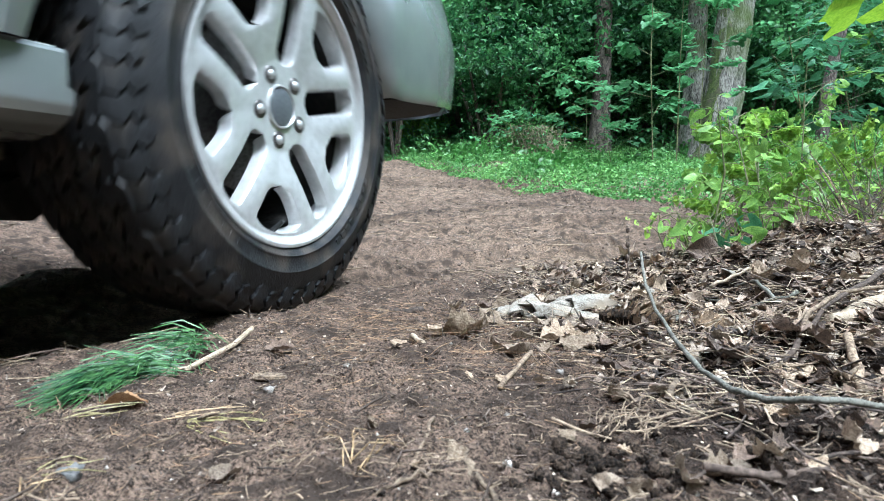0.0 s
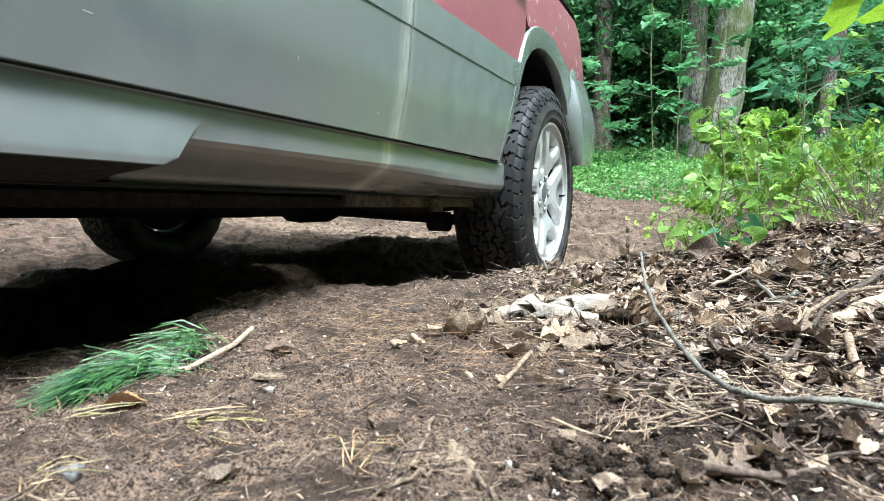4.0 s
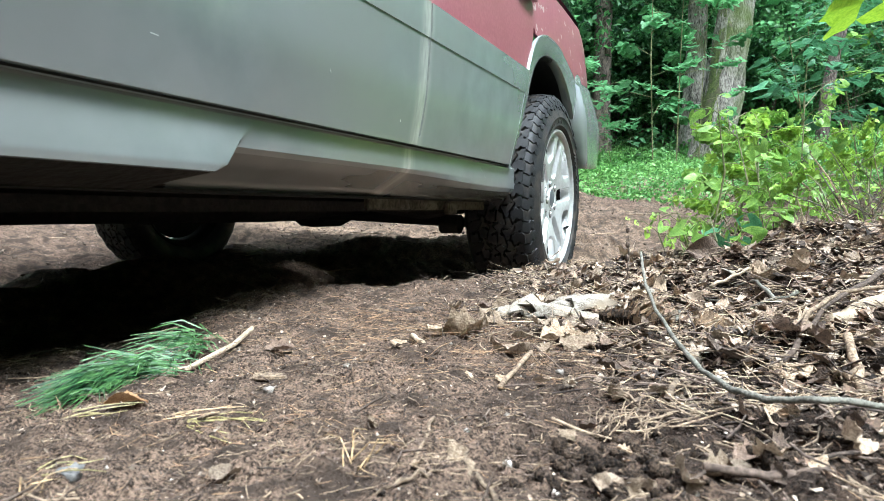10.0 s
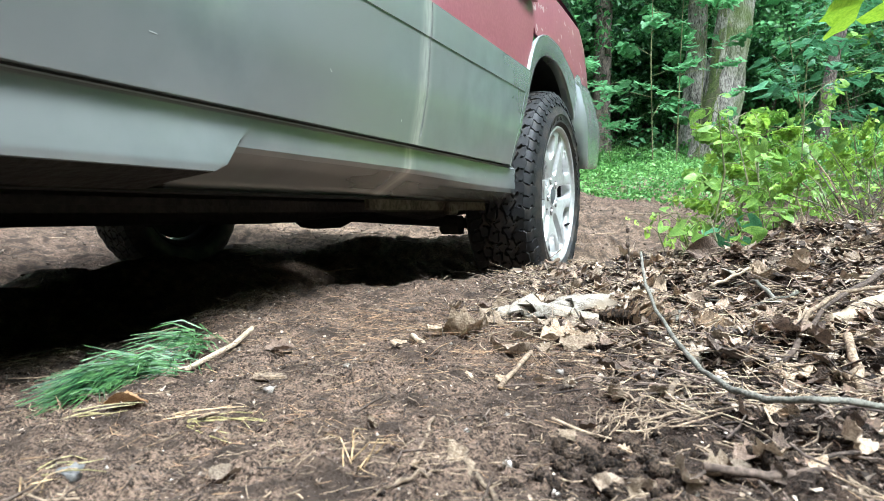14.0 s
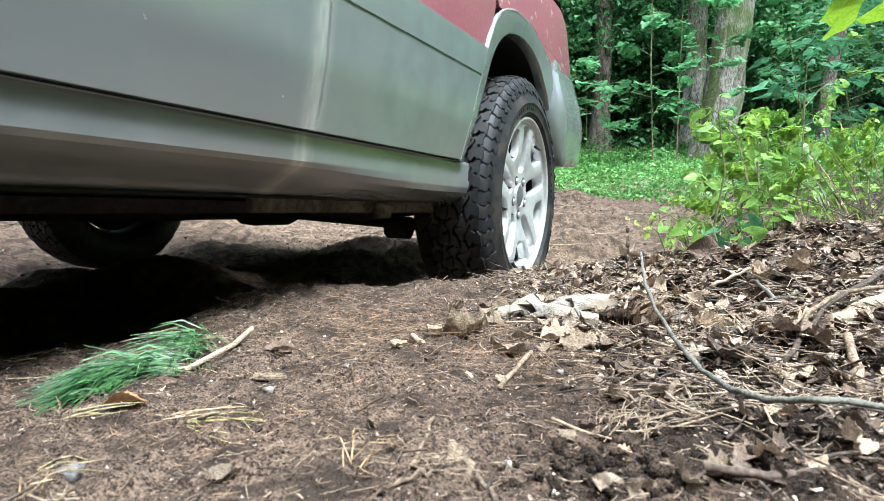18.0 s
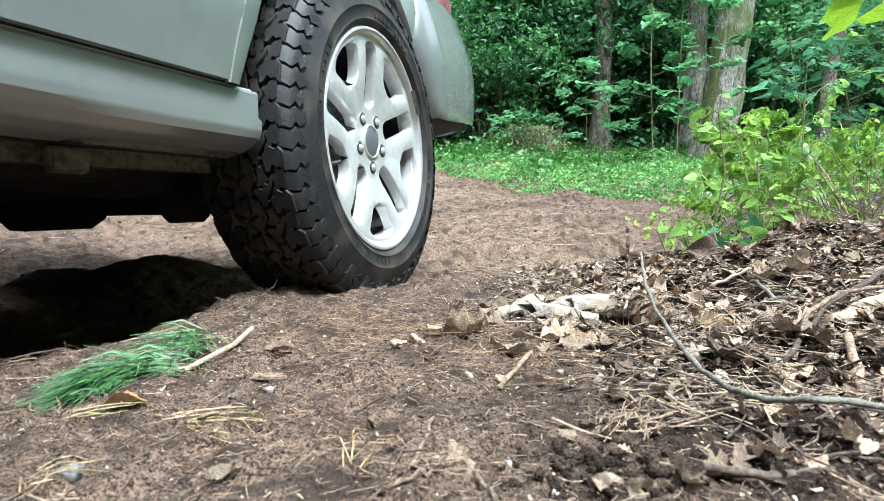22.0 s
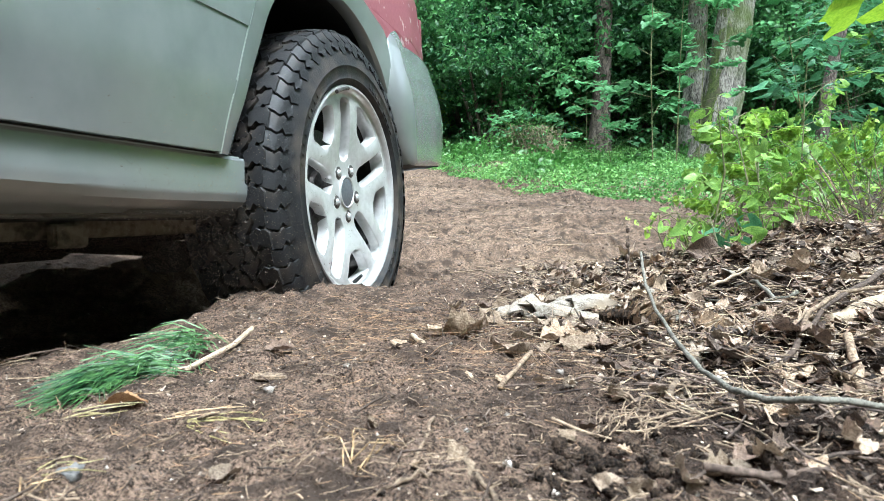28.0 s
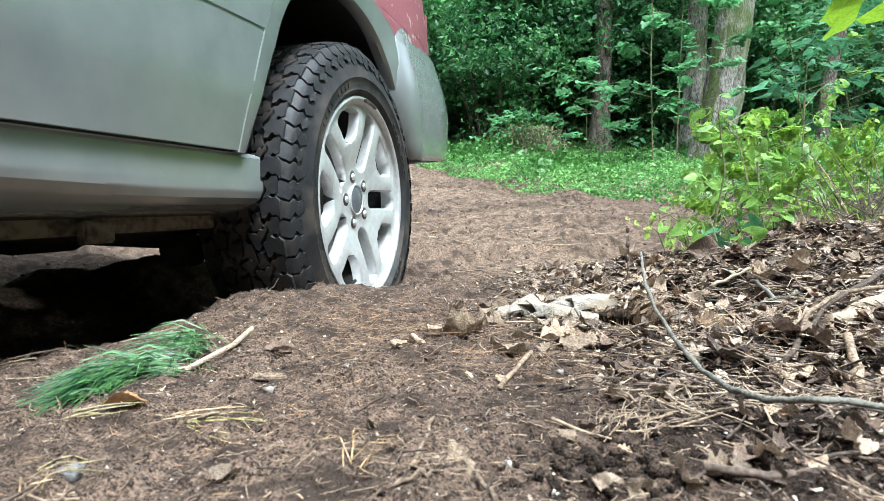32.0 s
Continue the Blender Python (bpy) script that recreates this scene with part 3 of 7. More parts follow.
part("crossmember", tube("crossmember", ((-0.12, 0.30, -0.02), (-0.12, 0.6, -0.06), (-0.12, 1.14, -0.06), (-0.12, 1.44, -0.02)), 0.04, 8), UNDER, car)
for far in NEAR_FAR:
    fy = (lambda y: WIDE - y) if far else (lambda y: y)
    part("trailing_arm", tube("trailing_arm", ((-0.62, fy(0.34), -0.04), (-0.38, fy(0.31), -0.06), (-0.06, fy(0.24), -0.03)), (0.022, 0.026, 0.03), 8), UNDER, car, "dirty trailing arm")
    part("arm_bush", tube("arm_bush", ((-0.27, fy(0.23), -0.10), (-0.27, fy(0.29), -0.10)), 0.03, 10), UNDER, car)
    part("drive_shaft", tube("drive_shaft", ((0, fy(0.20), 0.0), (0, fy(0.75), -0.02)), 0.02, 8), UNDER, car)
    part("lateral_link", tube("lateral_link", ((-0.10, fy(0.22), -0.10), (-0.10, fy(0.8), -0.08)), 0.018, 8), UNDER, car)
    part("strut", tube("strut", ((0.02, fy(0.26), 0.0), (0.02, fy(0.30), 0.5)), 0.04, 8), UNDER, car)

SCRATCH = mk("scratch", (0.10, 0.11, 0.11), (0.20, 0.21, 0.20), 90, 0.6, 0.1)
CHIP = mk("chip", (0.40, 0.42, 0.40), (0.52, 0.53, 0.51), 90, 0.6, 0.1)
for sx, sz, sl, tilt in ((-0.600, 0.042, 0.024, 31), (-0.579, 0.029, 0.022, 34), (-0.565, 0.020, 0.006, 40), (-0.668, 0.0015, 0.016, 4), (-0.648, 0.003, 0.020, -6), (-0.646, 0.0015, 0.010, 20), (-0.619, 0.004, 0.004, 60), (-0.608, 0.017, 0.004, 20), (-0.604, 0.014, 0.003, 10)):
    yy = float(np.interp(sz, (-0.007, 0.011, 0.020, 0.032, 0.057), (0.0560, 0.0440, 0.0393, 0.0380, 0.0372))) - 0.0001
    ob = part("scratch", box_bm(sl, 0.0003, 0.0005), SCRATCH, car, "dark scratch in the sill's paint")
    ob.matrix_basis = pose(sx, yy, sz, 0, tilt, 0)
for sx, sz, sl, tilt in ((-1.26, 0.141, 0.006, 70), (-1.555, 0.118, 0.010, 4), (-1.04, 0.10, 0.004, 70)):
    ob = part("paint_chip", box_bm(sl, 0.0005, 0.0008), CHIP, car, "small pale chip in the door's paint")
    ob.matrix_basis = pose(sx, side_y(sz) - 0.0041, sz, 0, tilt, 0)

# ---- wheels ----
def tyre_mesh():
    """Carcass turned from a profile, with raised marks on the sidewall."""
    prof = ((0.214, 0.012), (0.222, 0.003), (0.229, -0.003), (0.233, -0.007), (0.237, -0.005), (0.254, -0.008), (0.258, -0.010), (0.262, -0.008), (0.282, -0.003), (0.296, 0.005), (0.307, 0.013), (0.315, 0.026), (0.3185, 0.05), (0.3185, 0.15), (0.317, 0.186), (0.308, 0.198), (0.29, 0.210), (0.258, 0.214), (0.233, 0.206), (0.214, 0.19))
    a = np.linspace(0, 2 * np.pi, 96, endpoint=False)
    v = [(r * math.cos(t), y, r * math.sin(t)) for r, y in prof for t in a]
    f = grid_faces(len(prof), 96, True)

    # raised worn lettering on the sidewall, as plain bars
    for arc in (0.2, 1.9, 3.4, 5.0):
        for k in range(9):
            a0 = arc + k * 0.075
            if k in (4,) :
                continue
            o = len(v)
            for rr in (0.240, 0.252):
                for aa in (a0, a0 + 0.045):
                    for yy in (-0.004, -0.0078):
                        v.append((rr * math.cos(aa), yy, rr * math.sin(aa)))
            f.extend(tuple(o + q for q in ff) for ff in ((1, 3, 7, 5), (0, 1, 5, 4), (2, 6, 7, 3), (0, 2, 3, 1), (4, 5, 7, 6)))
    return raw("tyre", v, f)


def rim_mesh():
    prof = ((0.2185, 0.014), (0.2215, 0.006), (0.2200, 0.0), (0.2150, -0.001), (0.2110, 0.002), (0.2080, 0.009), (0.2000, 0.013), (0.1965, 0.018), (0.1950, 0.030), (0.1930, 0.045))
    a = np.linspace(0, 2 * np.pi, 80, endpoint=False)
    v = [(r * math.cos(t), y, r * math.sin(t)) for r, y in prof for t in a]
    f = grid_faces(len(prof), 80, True)
    # face plate: five long slots, and five wide windows in line with the nuts, with rounded ends and drafted walls
    def end(e):
        return math.sqrt(max(0.0, 1 - (1 - min(1.0, max(0.0, e))) ** 2))

    def slot(r):
        return 0.0215 * end((r - 0.066) / 0.026) * end((0.1965 - r) / 0.010)

    def window(r):
        return (0.030 + 0.024 * min(1.0, max(0.0, (r - 0.140) / 0.045))) * end((r - 0.127) / 0.020) * end((0.1985 - r) / 0.014)

    radii = [0.020, 0.032, 0.045, 0.056, 0.064, 0.0665, 0.068, 0.071, 0.075, 0.081, 0.088, 0.096, 0.105, 0.115, 0.124, 0.1275, 0.129, 0.1315, 0.136, 0.143, 0.152, 0.162, 0.172, 0.181, 0.187, 0.191, 0.194, 0.196, 0.1972, 0.1986, 0.2005, 0.2045, 0.2085]
    for i in range(5):
        for sg in (-1, 1):
            o = len(v)
            for r in radii:
                a, b = slot(r), window(r)
                ta, tb = math.asin(a / r), radians(36) - math.asin(b / r)
                wa, wb = min(1.0, a / 0.010), min(1.0, b / 0.010)
                y = float(np.interp(r, (0.02, 0.070, 0.095, 0.13, 0.165, 0.19, 0.2085), (0.024, 0.0235, 0.019, 0.013, 0.0095, 0.0095, 0.013)))
                swell = 0.0012 * float(smooth(0.07, 0.1, r))
                cols = [(ta + 0.0006 * wa / r, 0.0235 * wa), (ta - 0.0018 * wa / r, 0.0230 * wa), (ta - 0.0008 * wa / r, 0.017 * wa), (ta, 0.010 * wa), (ta + 0.0008 / r, 0.004 * wa), (ta + 0.0024 / r, 0.0010 * wa)]
                cols += [(ta + (tb - ta) * q, -swell * (1 - (2 * q - 1) ** 2)) for q in (0.3, 0.5, 0.7)]
                cols += [(tb - 0.0024 / r, 0.0010 * wb), (tb - 0.0008 / r, 0.004 * wb), (tb, 0.010 * wb), (tb + 0.0008 * wb / r, 0.017 * wb), (tb + 0.0018 * wb / r, 0.0230 * wb), (tb - 0.0006 * wb / r, 0.0235 * wb)]
                for th, dy in cols:
                    ang = 2 * math.pi * i / 5 + sg * th
                    v.append((r * math.cos(ang), y + dy, r * math.sin(ang)))
            f += [tuple(o + q for q in (ff if sg > 0 else ff[::-1])) for ff in grid_faces(len(radii), 15)]
    return raw("rim", v, f)


N_LUG = 30
PITCH = 2 * math.pi / N_LUG


def tread_block(name, outline, r0, r1, shrink=0.9, skirt=None):
    """A block on the tread: (share of a pitch, y) outline raised from r0 to r1; skirt carries it down the sidewall."""
    v, f, m = [], [], len(outline)
    ca, cy = sum(p[0] for p in outline) / m, sum(p[1] for p in outline) / m
    for q, s in ((r0, 1.0), (r1 - 0.003, 0.99), (r1 - 0.0008, 0.5 + 0.5 * shrink), (r1, shrink)):
        for ang, y in outline:
            aa, yy = (ca + (ang - ca) * s) * PITCH, cy + (y - cy) * s
            drop = 0.011 * max(0.0, abs(yy - 0.10) / 0.1) ** 4
            v.append(((q - drop) * math.cos(aa), yy, (q - drop) * math.sin(aa)))
    for k in range(3):
        for i in range(m):
            j = (i + 1) % m
            f.append((k * m + i, k * m + j, (k + 1) * m + j, (k + 1) * m + i))
    f.append(tuple(range(3 * m, 4 * m)))
    if skirt:
        sgn, ro, wide = skirt
        o = len(v)
        mid = ca
        ya, yb = (0.030, -0.0045) if sgn > 0 else (0.170, 0.2085)
        rows = ((0.3270, ya, 0.9), (0.3225, ya - 0.013 * sgn, 1.0), (0.3125, ya - 0.021 * sgn, 1.0), (0.304, ya - 0.0255 * sgn, 0.85), (0.296, yb + 0.0075 * sgn, 0.95), (ro + 0.005, yb + 0.0045 * sgn, 0.8), (ro, yb + 0.003 * sgn, 0.45))
        for (rr, yy, ww), zig in zip(rows, (0.0, 0.03, 0.09, -0.05, 0.06, 0.0, 0.05)):
            for da, lift in ((-1.0, -0.006), (-0.9, 0.0035), (-0.3, 0.0042), (0.35, 0.0036), (0.9, 0.0035), (1.0, -0.006)):
                aa = (mid + zig + da * wide * ww) * PITCH
                v.append((rr * math.cos(aa), yy - lift * sgn, rr * math.sin(aa)))
        f.extend(tuple(o + k for k in q) for q in grid_faces(len(rows), 6))
    bm = bmesh.new()
    tmp = raw(name, v, f)
    bm.from_mesh(tmp)
    bpy.data.meshes.remove(tmp)
    bmesh.ops.recalc_face_normals(bm, faces=bm.faces)
    me = bpy.data.meshes.new(name)
    bm.to_mesh(me)
    bm.free()
    me.shade_smooth()
    me.set_sharp_from_angle(angle=radians(35))
    me.materials.append(TYRE)
    return me


def row_edge(j, a):
    """Wavy line between two rows of blocks, periodic over a pitch."""
    return 0.050 + 0.025 * j + 0.0062 * math.sin(2 * math.pi * a + 1.9 * j) + 0.0028 * math.sin(4 * math.pi * a + 0.8 + 2.3 * j)


def cell(lo, hi, off, kink, gap=0.048, half=1.0):
    """Outline of an interlocking block between two wavy lines, with kinked ends."""
    def bend(y):
        q = (y / 0.0125 + kink) % 1.0
        return 0.11 * (abs(2 * q - 1) - 0.5) + 0.10 * math.sin(y / 0.009 + 2 * kink)
    out = []
    for side in (1, -1):
        a0 = off + side * (0.5 * half - gap)
        ys = np.linspace(lo(a0) + 0.0022, hi(a0) - 0.0022, 6)
        out += [(a0 + bend(y), float(y)) for y in (ys if side > 0 else ys[::-1])]
        fn, dy = (hi, -0.0022) if side > 0 else (lo, 0.0022)
        for q in (0.3, 0.1, -0.1, -0.3):
            a = off + side * q * half + bend(fn(off + side * q * half)) * abs(q) * 1.6
            out.append((a, fn(a) + dy))
    return tuple(out)


BLOCKS = [tread_block("tread_block", cell(lambda a, j=j: row_edge(j, a), lambda a, j=j: row_edge(j + 1, a), 0.37 * j + 0.5 * h, 0.3 * j + 0.45 * h, 0.026, 0.5), 0.317, 0.3325 - 0.0008 * ((j + h) % 2), 0.93) for j in range(4) for h in range(2)]
LUGS = []
for off, yo, ro, low in ((0.0, 0.013, 0.281, 0.0), (0.5, 0.0175, 0.288, 0.0012)):  # every other lug is shorter
    LUGS.append(tread_block("shoulder_lug", cell(lambda a: yo, lambda a: row_edge(0, a), 0.25 + off, 0.6 + off, 0.030, 0.5), 0.311, 0.333 - low, 0.94, (1, ro, 0.235)))
    LUGS.append(tread_block("shoulder_lug", cell(lambda a: row_edge(4, a), lambda a: 0.2 - yo, 0.75 + off, 0.1 + off, 0.030, 0.5), 0.311, 0.333 - low, 0.94, (-1, ro, 0.235)))
TYRE_ME, RIM_ME = tyre_mesh(), rim_mesh()
DRUM_ME = lathe("wheel", ((0.0, 0.075), (0.05, 0.075), (0.055, 0.085), (0.135, 0.088), (0.137, 0.112), (0.06, 0.115), (0.0, 0.13)), 40)
BARREL_ME = lathe("barrel", ((0.1925, 0.043), (0.1895, 0.075), (0.188, 0.16), (0.200, 0.185), (0.212, 0.195), (0.216, 0.195), (0.2165, 0.19)), 64)
PLATE_ME = lathe("backplate", ((0.03, 0.150), (0.12, 0.152), (0.176, 0.145), (0.178, 0.138), (0.12, 0.143), (0.03, 0.140)), 40)
CAP_RING = lathe("cap_ring", ((0.0300, 0.0225), (0.0315, 0.0200), (0.0335, 0.0202), (0.0345, 0.0250)), 32)
CAP_ME = lathe("centre_cap", ((0.0, 0.0185), (0.018, 0.019), (0.028, 0.021), (0.031, 0.026), (0.032, 0.034)), 32)
NUT_ME = lathe("lug_nut", ((0.0, 0.0175), (0.004, 0.0178), (0.0068, 0.0195), (0.0078, 0.0215), (0.0078, 0.030)), 8)
# flat dark disc that paints the shade of a deep nut hole
HOLE_SHADE_ME = lathe("nut_recess", ((0.0, 0.0222), (0.0125, 0.0222), (0.0135, 0.0228), (0.0142, 0.0245)), 20)
VALVE_ME = tube("valve", ((0.196, 0.020, 0), (0.185, 0.006, 0), (0.180, 0.000, 0)), (0.0045, 0.004, 0.003), 8)
WEIGHT_ME = tube("wheel_weight", [(0.2125 * math.cos(q), -0.0035, 0.2125 * math.sin(q)) for q in np.linspace(-0.13, 0.13, 9)], 0.0042, 8)
wheels = []
for wx, far in ((0.0, False), (0.0, True), (-2.63, False), (-2.63, True)):
    wheel = part("wheel", DRUM_ME, STEEL, car, "alloy wheel on a muddy all-terrain tyre")
    part("tyre", TYRE_ME, TYRE, wheel, "black chunky all-terrain tyre, dusty brown")
    for i in range(N_LUG):
        for me in BLOCKS + LUGS:
            ob = new(me.name.split(".")[0], me)
            ob.parent = wheel
            ob.rotation_euler = (0, -i * PITCH, 0)
    part("rim", RIM_ME, ALLOY, wheel, "silver five-pair spoke alloy rim", sharp=26)
    part("backplate", PLATE_ME, UNDER, wheel)
    part("barrel", BARREL_ME, UNDER, wheel, "dirty dark inner barrel of the rim")
    part("centre_cap", CAP_ME, CAPM, wheel, "plain dark grey centre cap")
    part("cap_ring", CAP_RING, ALLOY, wheel, "bright ring round the centre cap")
    for k in range(5):
        a = 2 * math.pi * (k + 0.5) / 5
        for nm, me, mt in (("lug_nut", NUT_ME, ALLOY), ("nut_recess", HOLE_SHADE_ME, STEEL)):
            ob = part(nm, me, mt, wheel)
            ob.location = (0.052 * math.cos(a), 0, 0.052 * math.sin(a))
    if not far:
        ob = part("wheel_weight", WEIGHT_ME, STEEL, wheel, "dark balancing weight clipped to the rim")
        ob.rotation_euler = (0, radians(-82), 0)
    ob = part("valve", VALVE_ME, BLACK, wheel)
    ob.rotation_euler = (0, radians(110), 0)
    wheels.append(wheel)

# ---- woods ----
def leaf_cloud(name, centres, size, rng, flat=0.5, aspect=0.6, bend=0.25):
    """Many small folded leaves, one at each centre."""
    n = len(centres)
    c = np.asarray(centres, float)
    nrm = rng.normal(size=(n, 3)) * (1 - flat) + np.array((0, 0, 1.0)) * flat
    nrm /= np.linalg.norm(nrm, axis=1)[:, None]
    d = rng.normal(size=(n, 3))
    d -= nrm * (d * nrm).sum(1)[:, None]
    d /= np.linalg.norm(d, axis=1)[:, None]
    w = np.cross(nrm, d)
    s = (size * (0.6 + 0.8 * rng.rand(n)))[:, None]
    pts = [c, c + d * s * 0.45 + w * s * aspect * 0.5 + nrm * s * bend * 0.3, c + d * s - nrm * s * bend, c + d * s * 0.45 - w * s * aspect * 0.5 + nrm * s * bend * 0.3]
    v = np.stack(pts, 1).reshape(-1, 3)
    f = np.array(((0, 1, 2), (0, 2, 3)))[None] + (np.arange(n) * 4)[:, None, None]
    return raw(name, v, f.reshape(-1, 3))


rng = np.random.RandomState(5)


def make_shrub(seed, height, spread, leaves, size):
    r = np.random.RandomState(seed)
    shrub = new("shrub")
    cs = []
    for k in range(7):
        a, lean = r.rand() * 6.28, spread * (0.3 + 0.7 * r.rand())
        top = np.array((math.cos(a) * lean, math.sin(a) * lean, height * (0.7 + 0.3 * r.rand())))
        mid = top * np.array((0.35, 0.35, 0.55)) + r.normal(size=3) * 0.08
        part("stem", tube("stem", ((0, 0, -0.1), mid, top), (0.035, 0.022, 0.006), 5), BARK, shrub)
        for j in range(int(leaves / 7 / 40)):
            q = r.rand() ** 0.9 * 1.25 - 0.25
            p = (mid * (1 - q) + top * q) + r.normal(size=3) * np.array((spread, spread, height * 0.5)) * 0.28
            cs.append(p + r.normal(size=(40, 3)) * np.array((0.22, 0.22, 0.06)) * (height / 3))
    cs = np.concatenate(cs)
    cs[:, 2] = np.maximum(cs[:, 2], 0.1)
    tagged(part("foliage", leaf_cloud("foliage", cs, size, r, 0.55), LEAF_D, shrub, smooth=False), kind="stuff")
    return tagged(shrub, "dense dark green woodland shrub on the forest floor", "shrub", "shrubs at the wood's edge")


shrub_kinds = [make_shrub(11, 3.2, 1.3, 9800, 0.085), make_shrub(12, 4.6, 1.7, 14000, 0.09), make_shrub(13, 2.0, 1.2, 6800, 0.07)]


def put_shrub(k, x, y, turn, s=1.0):
    base = shrub_kinds[k]
    base.scale = (s, s, s)
    return copy_thing(base, pose(x, y, gz(x, y) - 0.05, 0, 0, turn))


r6 = np.random.RandomState(6)
for row, (dist, n, k) in enumerate(((11.2, 8, 2), (12.0, 11, 0), (13.5, 13, 1), (16.5, 14, 1), (20, 14, 1))):
    for i in range(n):
        x = -0.35 * dist + (1.5 * dist) * (i + 0.5 * r6.rand()) / n
        y = dist + r6.normal() * 0.7
        put_shrub(k if r6.rand() < 0.8 else 2, x, y, r6.rand() * 360, 0.85 + 0.4 * r6.rand() + 0.12 * row)
# unseen shrubs at the right and behind, added to darken the car's reflections
for x, y, k, sc in ((5.6, 0.4, 1, 1.1), (5.2, -0.8, 1, 1.2), (5.0, -2.6, 1, 1.1), (4.2, -4.4, 1, 1.2), (2.4, -5.6, 1, 1.1), (0.4, -6.4, 1, 1.2), (-1.8, -6.6, 1, 1.1), (7.6, -0.4, 1, 1.4), (7.0, -2.4, 1, 1.4), (5.0, -6.4, 1, 1.5)):
    put_shrub(k, x, y, 70 * x, sc)
for k, base in enumerate(shrub_kinds):
    base.scale = (1, 1, 1)
    base.location = ((-5.5, 15 + k, gz(-5.5, 15 + k)))


MOSS = mk("moss", (0.030, 0.045, 0.010), (0.115, 0.150, 0.035), 22, 0.95, 0.8, fine=5, dist=0.02, c3=(0.09, 0.08, 0.05), c3_scale=7)


def make_tree(x, y, r0, top, material, label, height=14, moss=False, seed=1, crown=1800):
    """A tapered trunk with limbs and a crown of leaf clumps high above."""
    r = np.random.RandomState(seed)
    tree = new("tree")
    z0 = gz(x, y)
    tree.location = (x, y, z0)
    pts, rad = [], []
    for i in range(30):
        q = i / 29
        pts.append((top[0] * q + 0.04 * math.sin(5 * q + seed), top[1] * q, -0.3 + height * q))
        rad.append(r0 * (1 - 0.75 * q) * (1 + 0.55 * math.exp(-max(0, height * q - 0.3) / 0.25)))
    v, f = tube_data(pts, rad, 28)
    v = [Vector(p) + Vector((r.normal(), r.normal(), 0)) * 0.012 * r0 / 0.2 for p in v]
    part("trunk", raw("trunk", v, f), material, tree)
    if moss:
        mv = []
        for i in range(40):
            q = 0.008 + 0.40 * i / 39
            c = np.array((top[0] * q + 0.04 * math.sin(5 * q + seed), top[1] * q, -0.3 + height * q))
            rr = r0 * (1 - 0.75 * q) * (1 + 0.55 * math.exp(-max(0, height * q - 0.3) / 0.25)) * 1.035
            wide = radians(62 * (1 - 0.75 * i / 39)) * (0.85 + 0.3 * math.sin(i * 1.3) * math.sin(i * 0.47))
            for j in range(13):
                a = radians(-152 + 12 * math.sin(i * 0.6)) + (j / 6 - 1) * wide
                lift = 1.0 if 0 < j < 12 else 0.93
                mv.append(c + np.array((math.cos(a), math.sin(a), 0)) * rr * (lift + 0.025 * r.normal()))
        part("moss", raw("moss", mv, grid_faces(40, 13)), MOSS, tree, "green moss on the shaded side of the trunk")
    cs = []
    for k in range(14):
        q = 0.42 + 0.55 * k / 14
        a = k * 2.4 + seed
        base = np.array((top[0] * q, top[1] * q, -0.3 + height * q))
        tip = base + np.array((math.cos(a), math.sin(a), 0.35)) * (3.0 - 1.6 * q)
        part("limb", tube("limb", (base, (base + tip) / 2 + (0, 0, 0.1), tip), (r0 * 0.22, r0 * 0.13, 0.01), 5), material, tree)
        for j in range(6):
            w = 0.35 + 0.65 * r.rand()
            cs.append(base * (1 - w) + tip * w + r.normal(size=(crown // 84, 3)) * 0.35)
    tagged(part("crown", leaf_cloud("crown", np.concatenate(cs), 0.16, r, 0.4), LEAF, tree, smooth=False), kind="stuff")
    return tagged(tree, label, "tree", "trees of the wood")


make_tree(2.70, 11.0, 0.165, (0.25, 0.0), BARK, "straight spruce trunk with rough grey-brown bark", 14, seed=1)
make_tree(3.85, 9.2, 0.27, (2.0, 0.3), BARK_M, "thick leaning oak trunk with mossy bark", 13, True, seed=2)
make_tree(4.0, 10.2, 0.17, (0.7, 0.2), BARK_M, "brown trunk growing beside the mossy oak", 13, seed=3)
make_tree(-0.15, 17.0, 0.17, (0.3, 0), BARK, "distant trunk among dark shrubs", 15, seed=4)
make_tree(1.7, 17.5, 0.13, (0, 0), BARK, "distant trunk among dark shrubs", 15, seed=5)
make_tree(5.0, 15.5, 0.15, (0.2, 0), BARK, "distant trunk among dark shrubs", 15, seed=6)
make_tree(8.0, 13.0, 0.2, (0.2, 0), BARK, "trunk at the wood's edge", 15, seed=7)
# unseen trees added round about for the car's reflections
make_tree(-6.0, 9.0, 0.2, (0.2, 0), BARK, "trunk at the wood's edge", 15, seed=8)
make_tree(-9.0, 3.0, 0.22, (0.2, 0), BARK, "trunk at the wood's edge", 15, seed=9)
make_tree(9.5, 4.5, 0.2, (0.2, 0), BARK, "trunk at the wood's edge", 15, seed=10)

# far woods behind everything
FAR = mk("far_woods", (0.02, 0.07, 0.02), (0.13, 0.30, 0.09), 0.35, 0.9, 0.0, fine=7)
v = []
for i in range(49):
    a = radians(-180 + 360 * i / 48)
    far = 34 + 4 * (1 - math.cos(a)) / 2
    tall = 11 + 6 * (1 - math.cos(a)) / 2  # raised behind the camera, out of view, to cut the skylight
    for z in (-2, tall + 1.5 * math.sin(i * 2.3) + 1.5 * math.sin(i * 5.1)):
        v.append((math.sin(a) * far, math.cos(a) * far, z))
back = new("backdrop", raw("backdrop", v, grid_faces(49, 2)))
back.data.materials.append(FAR)
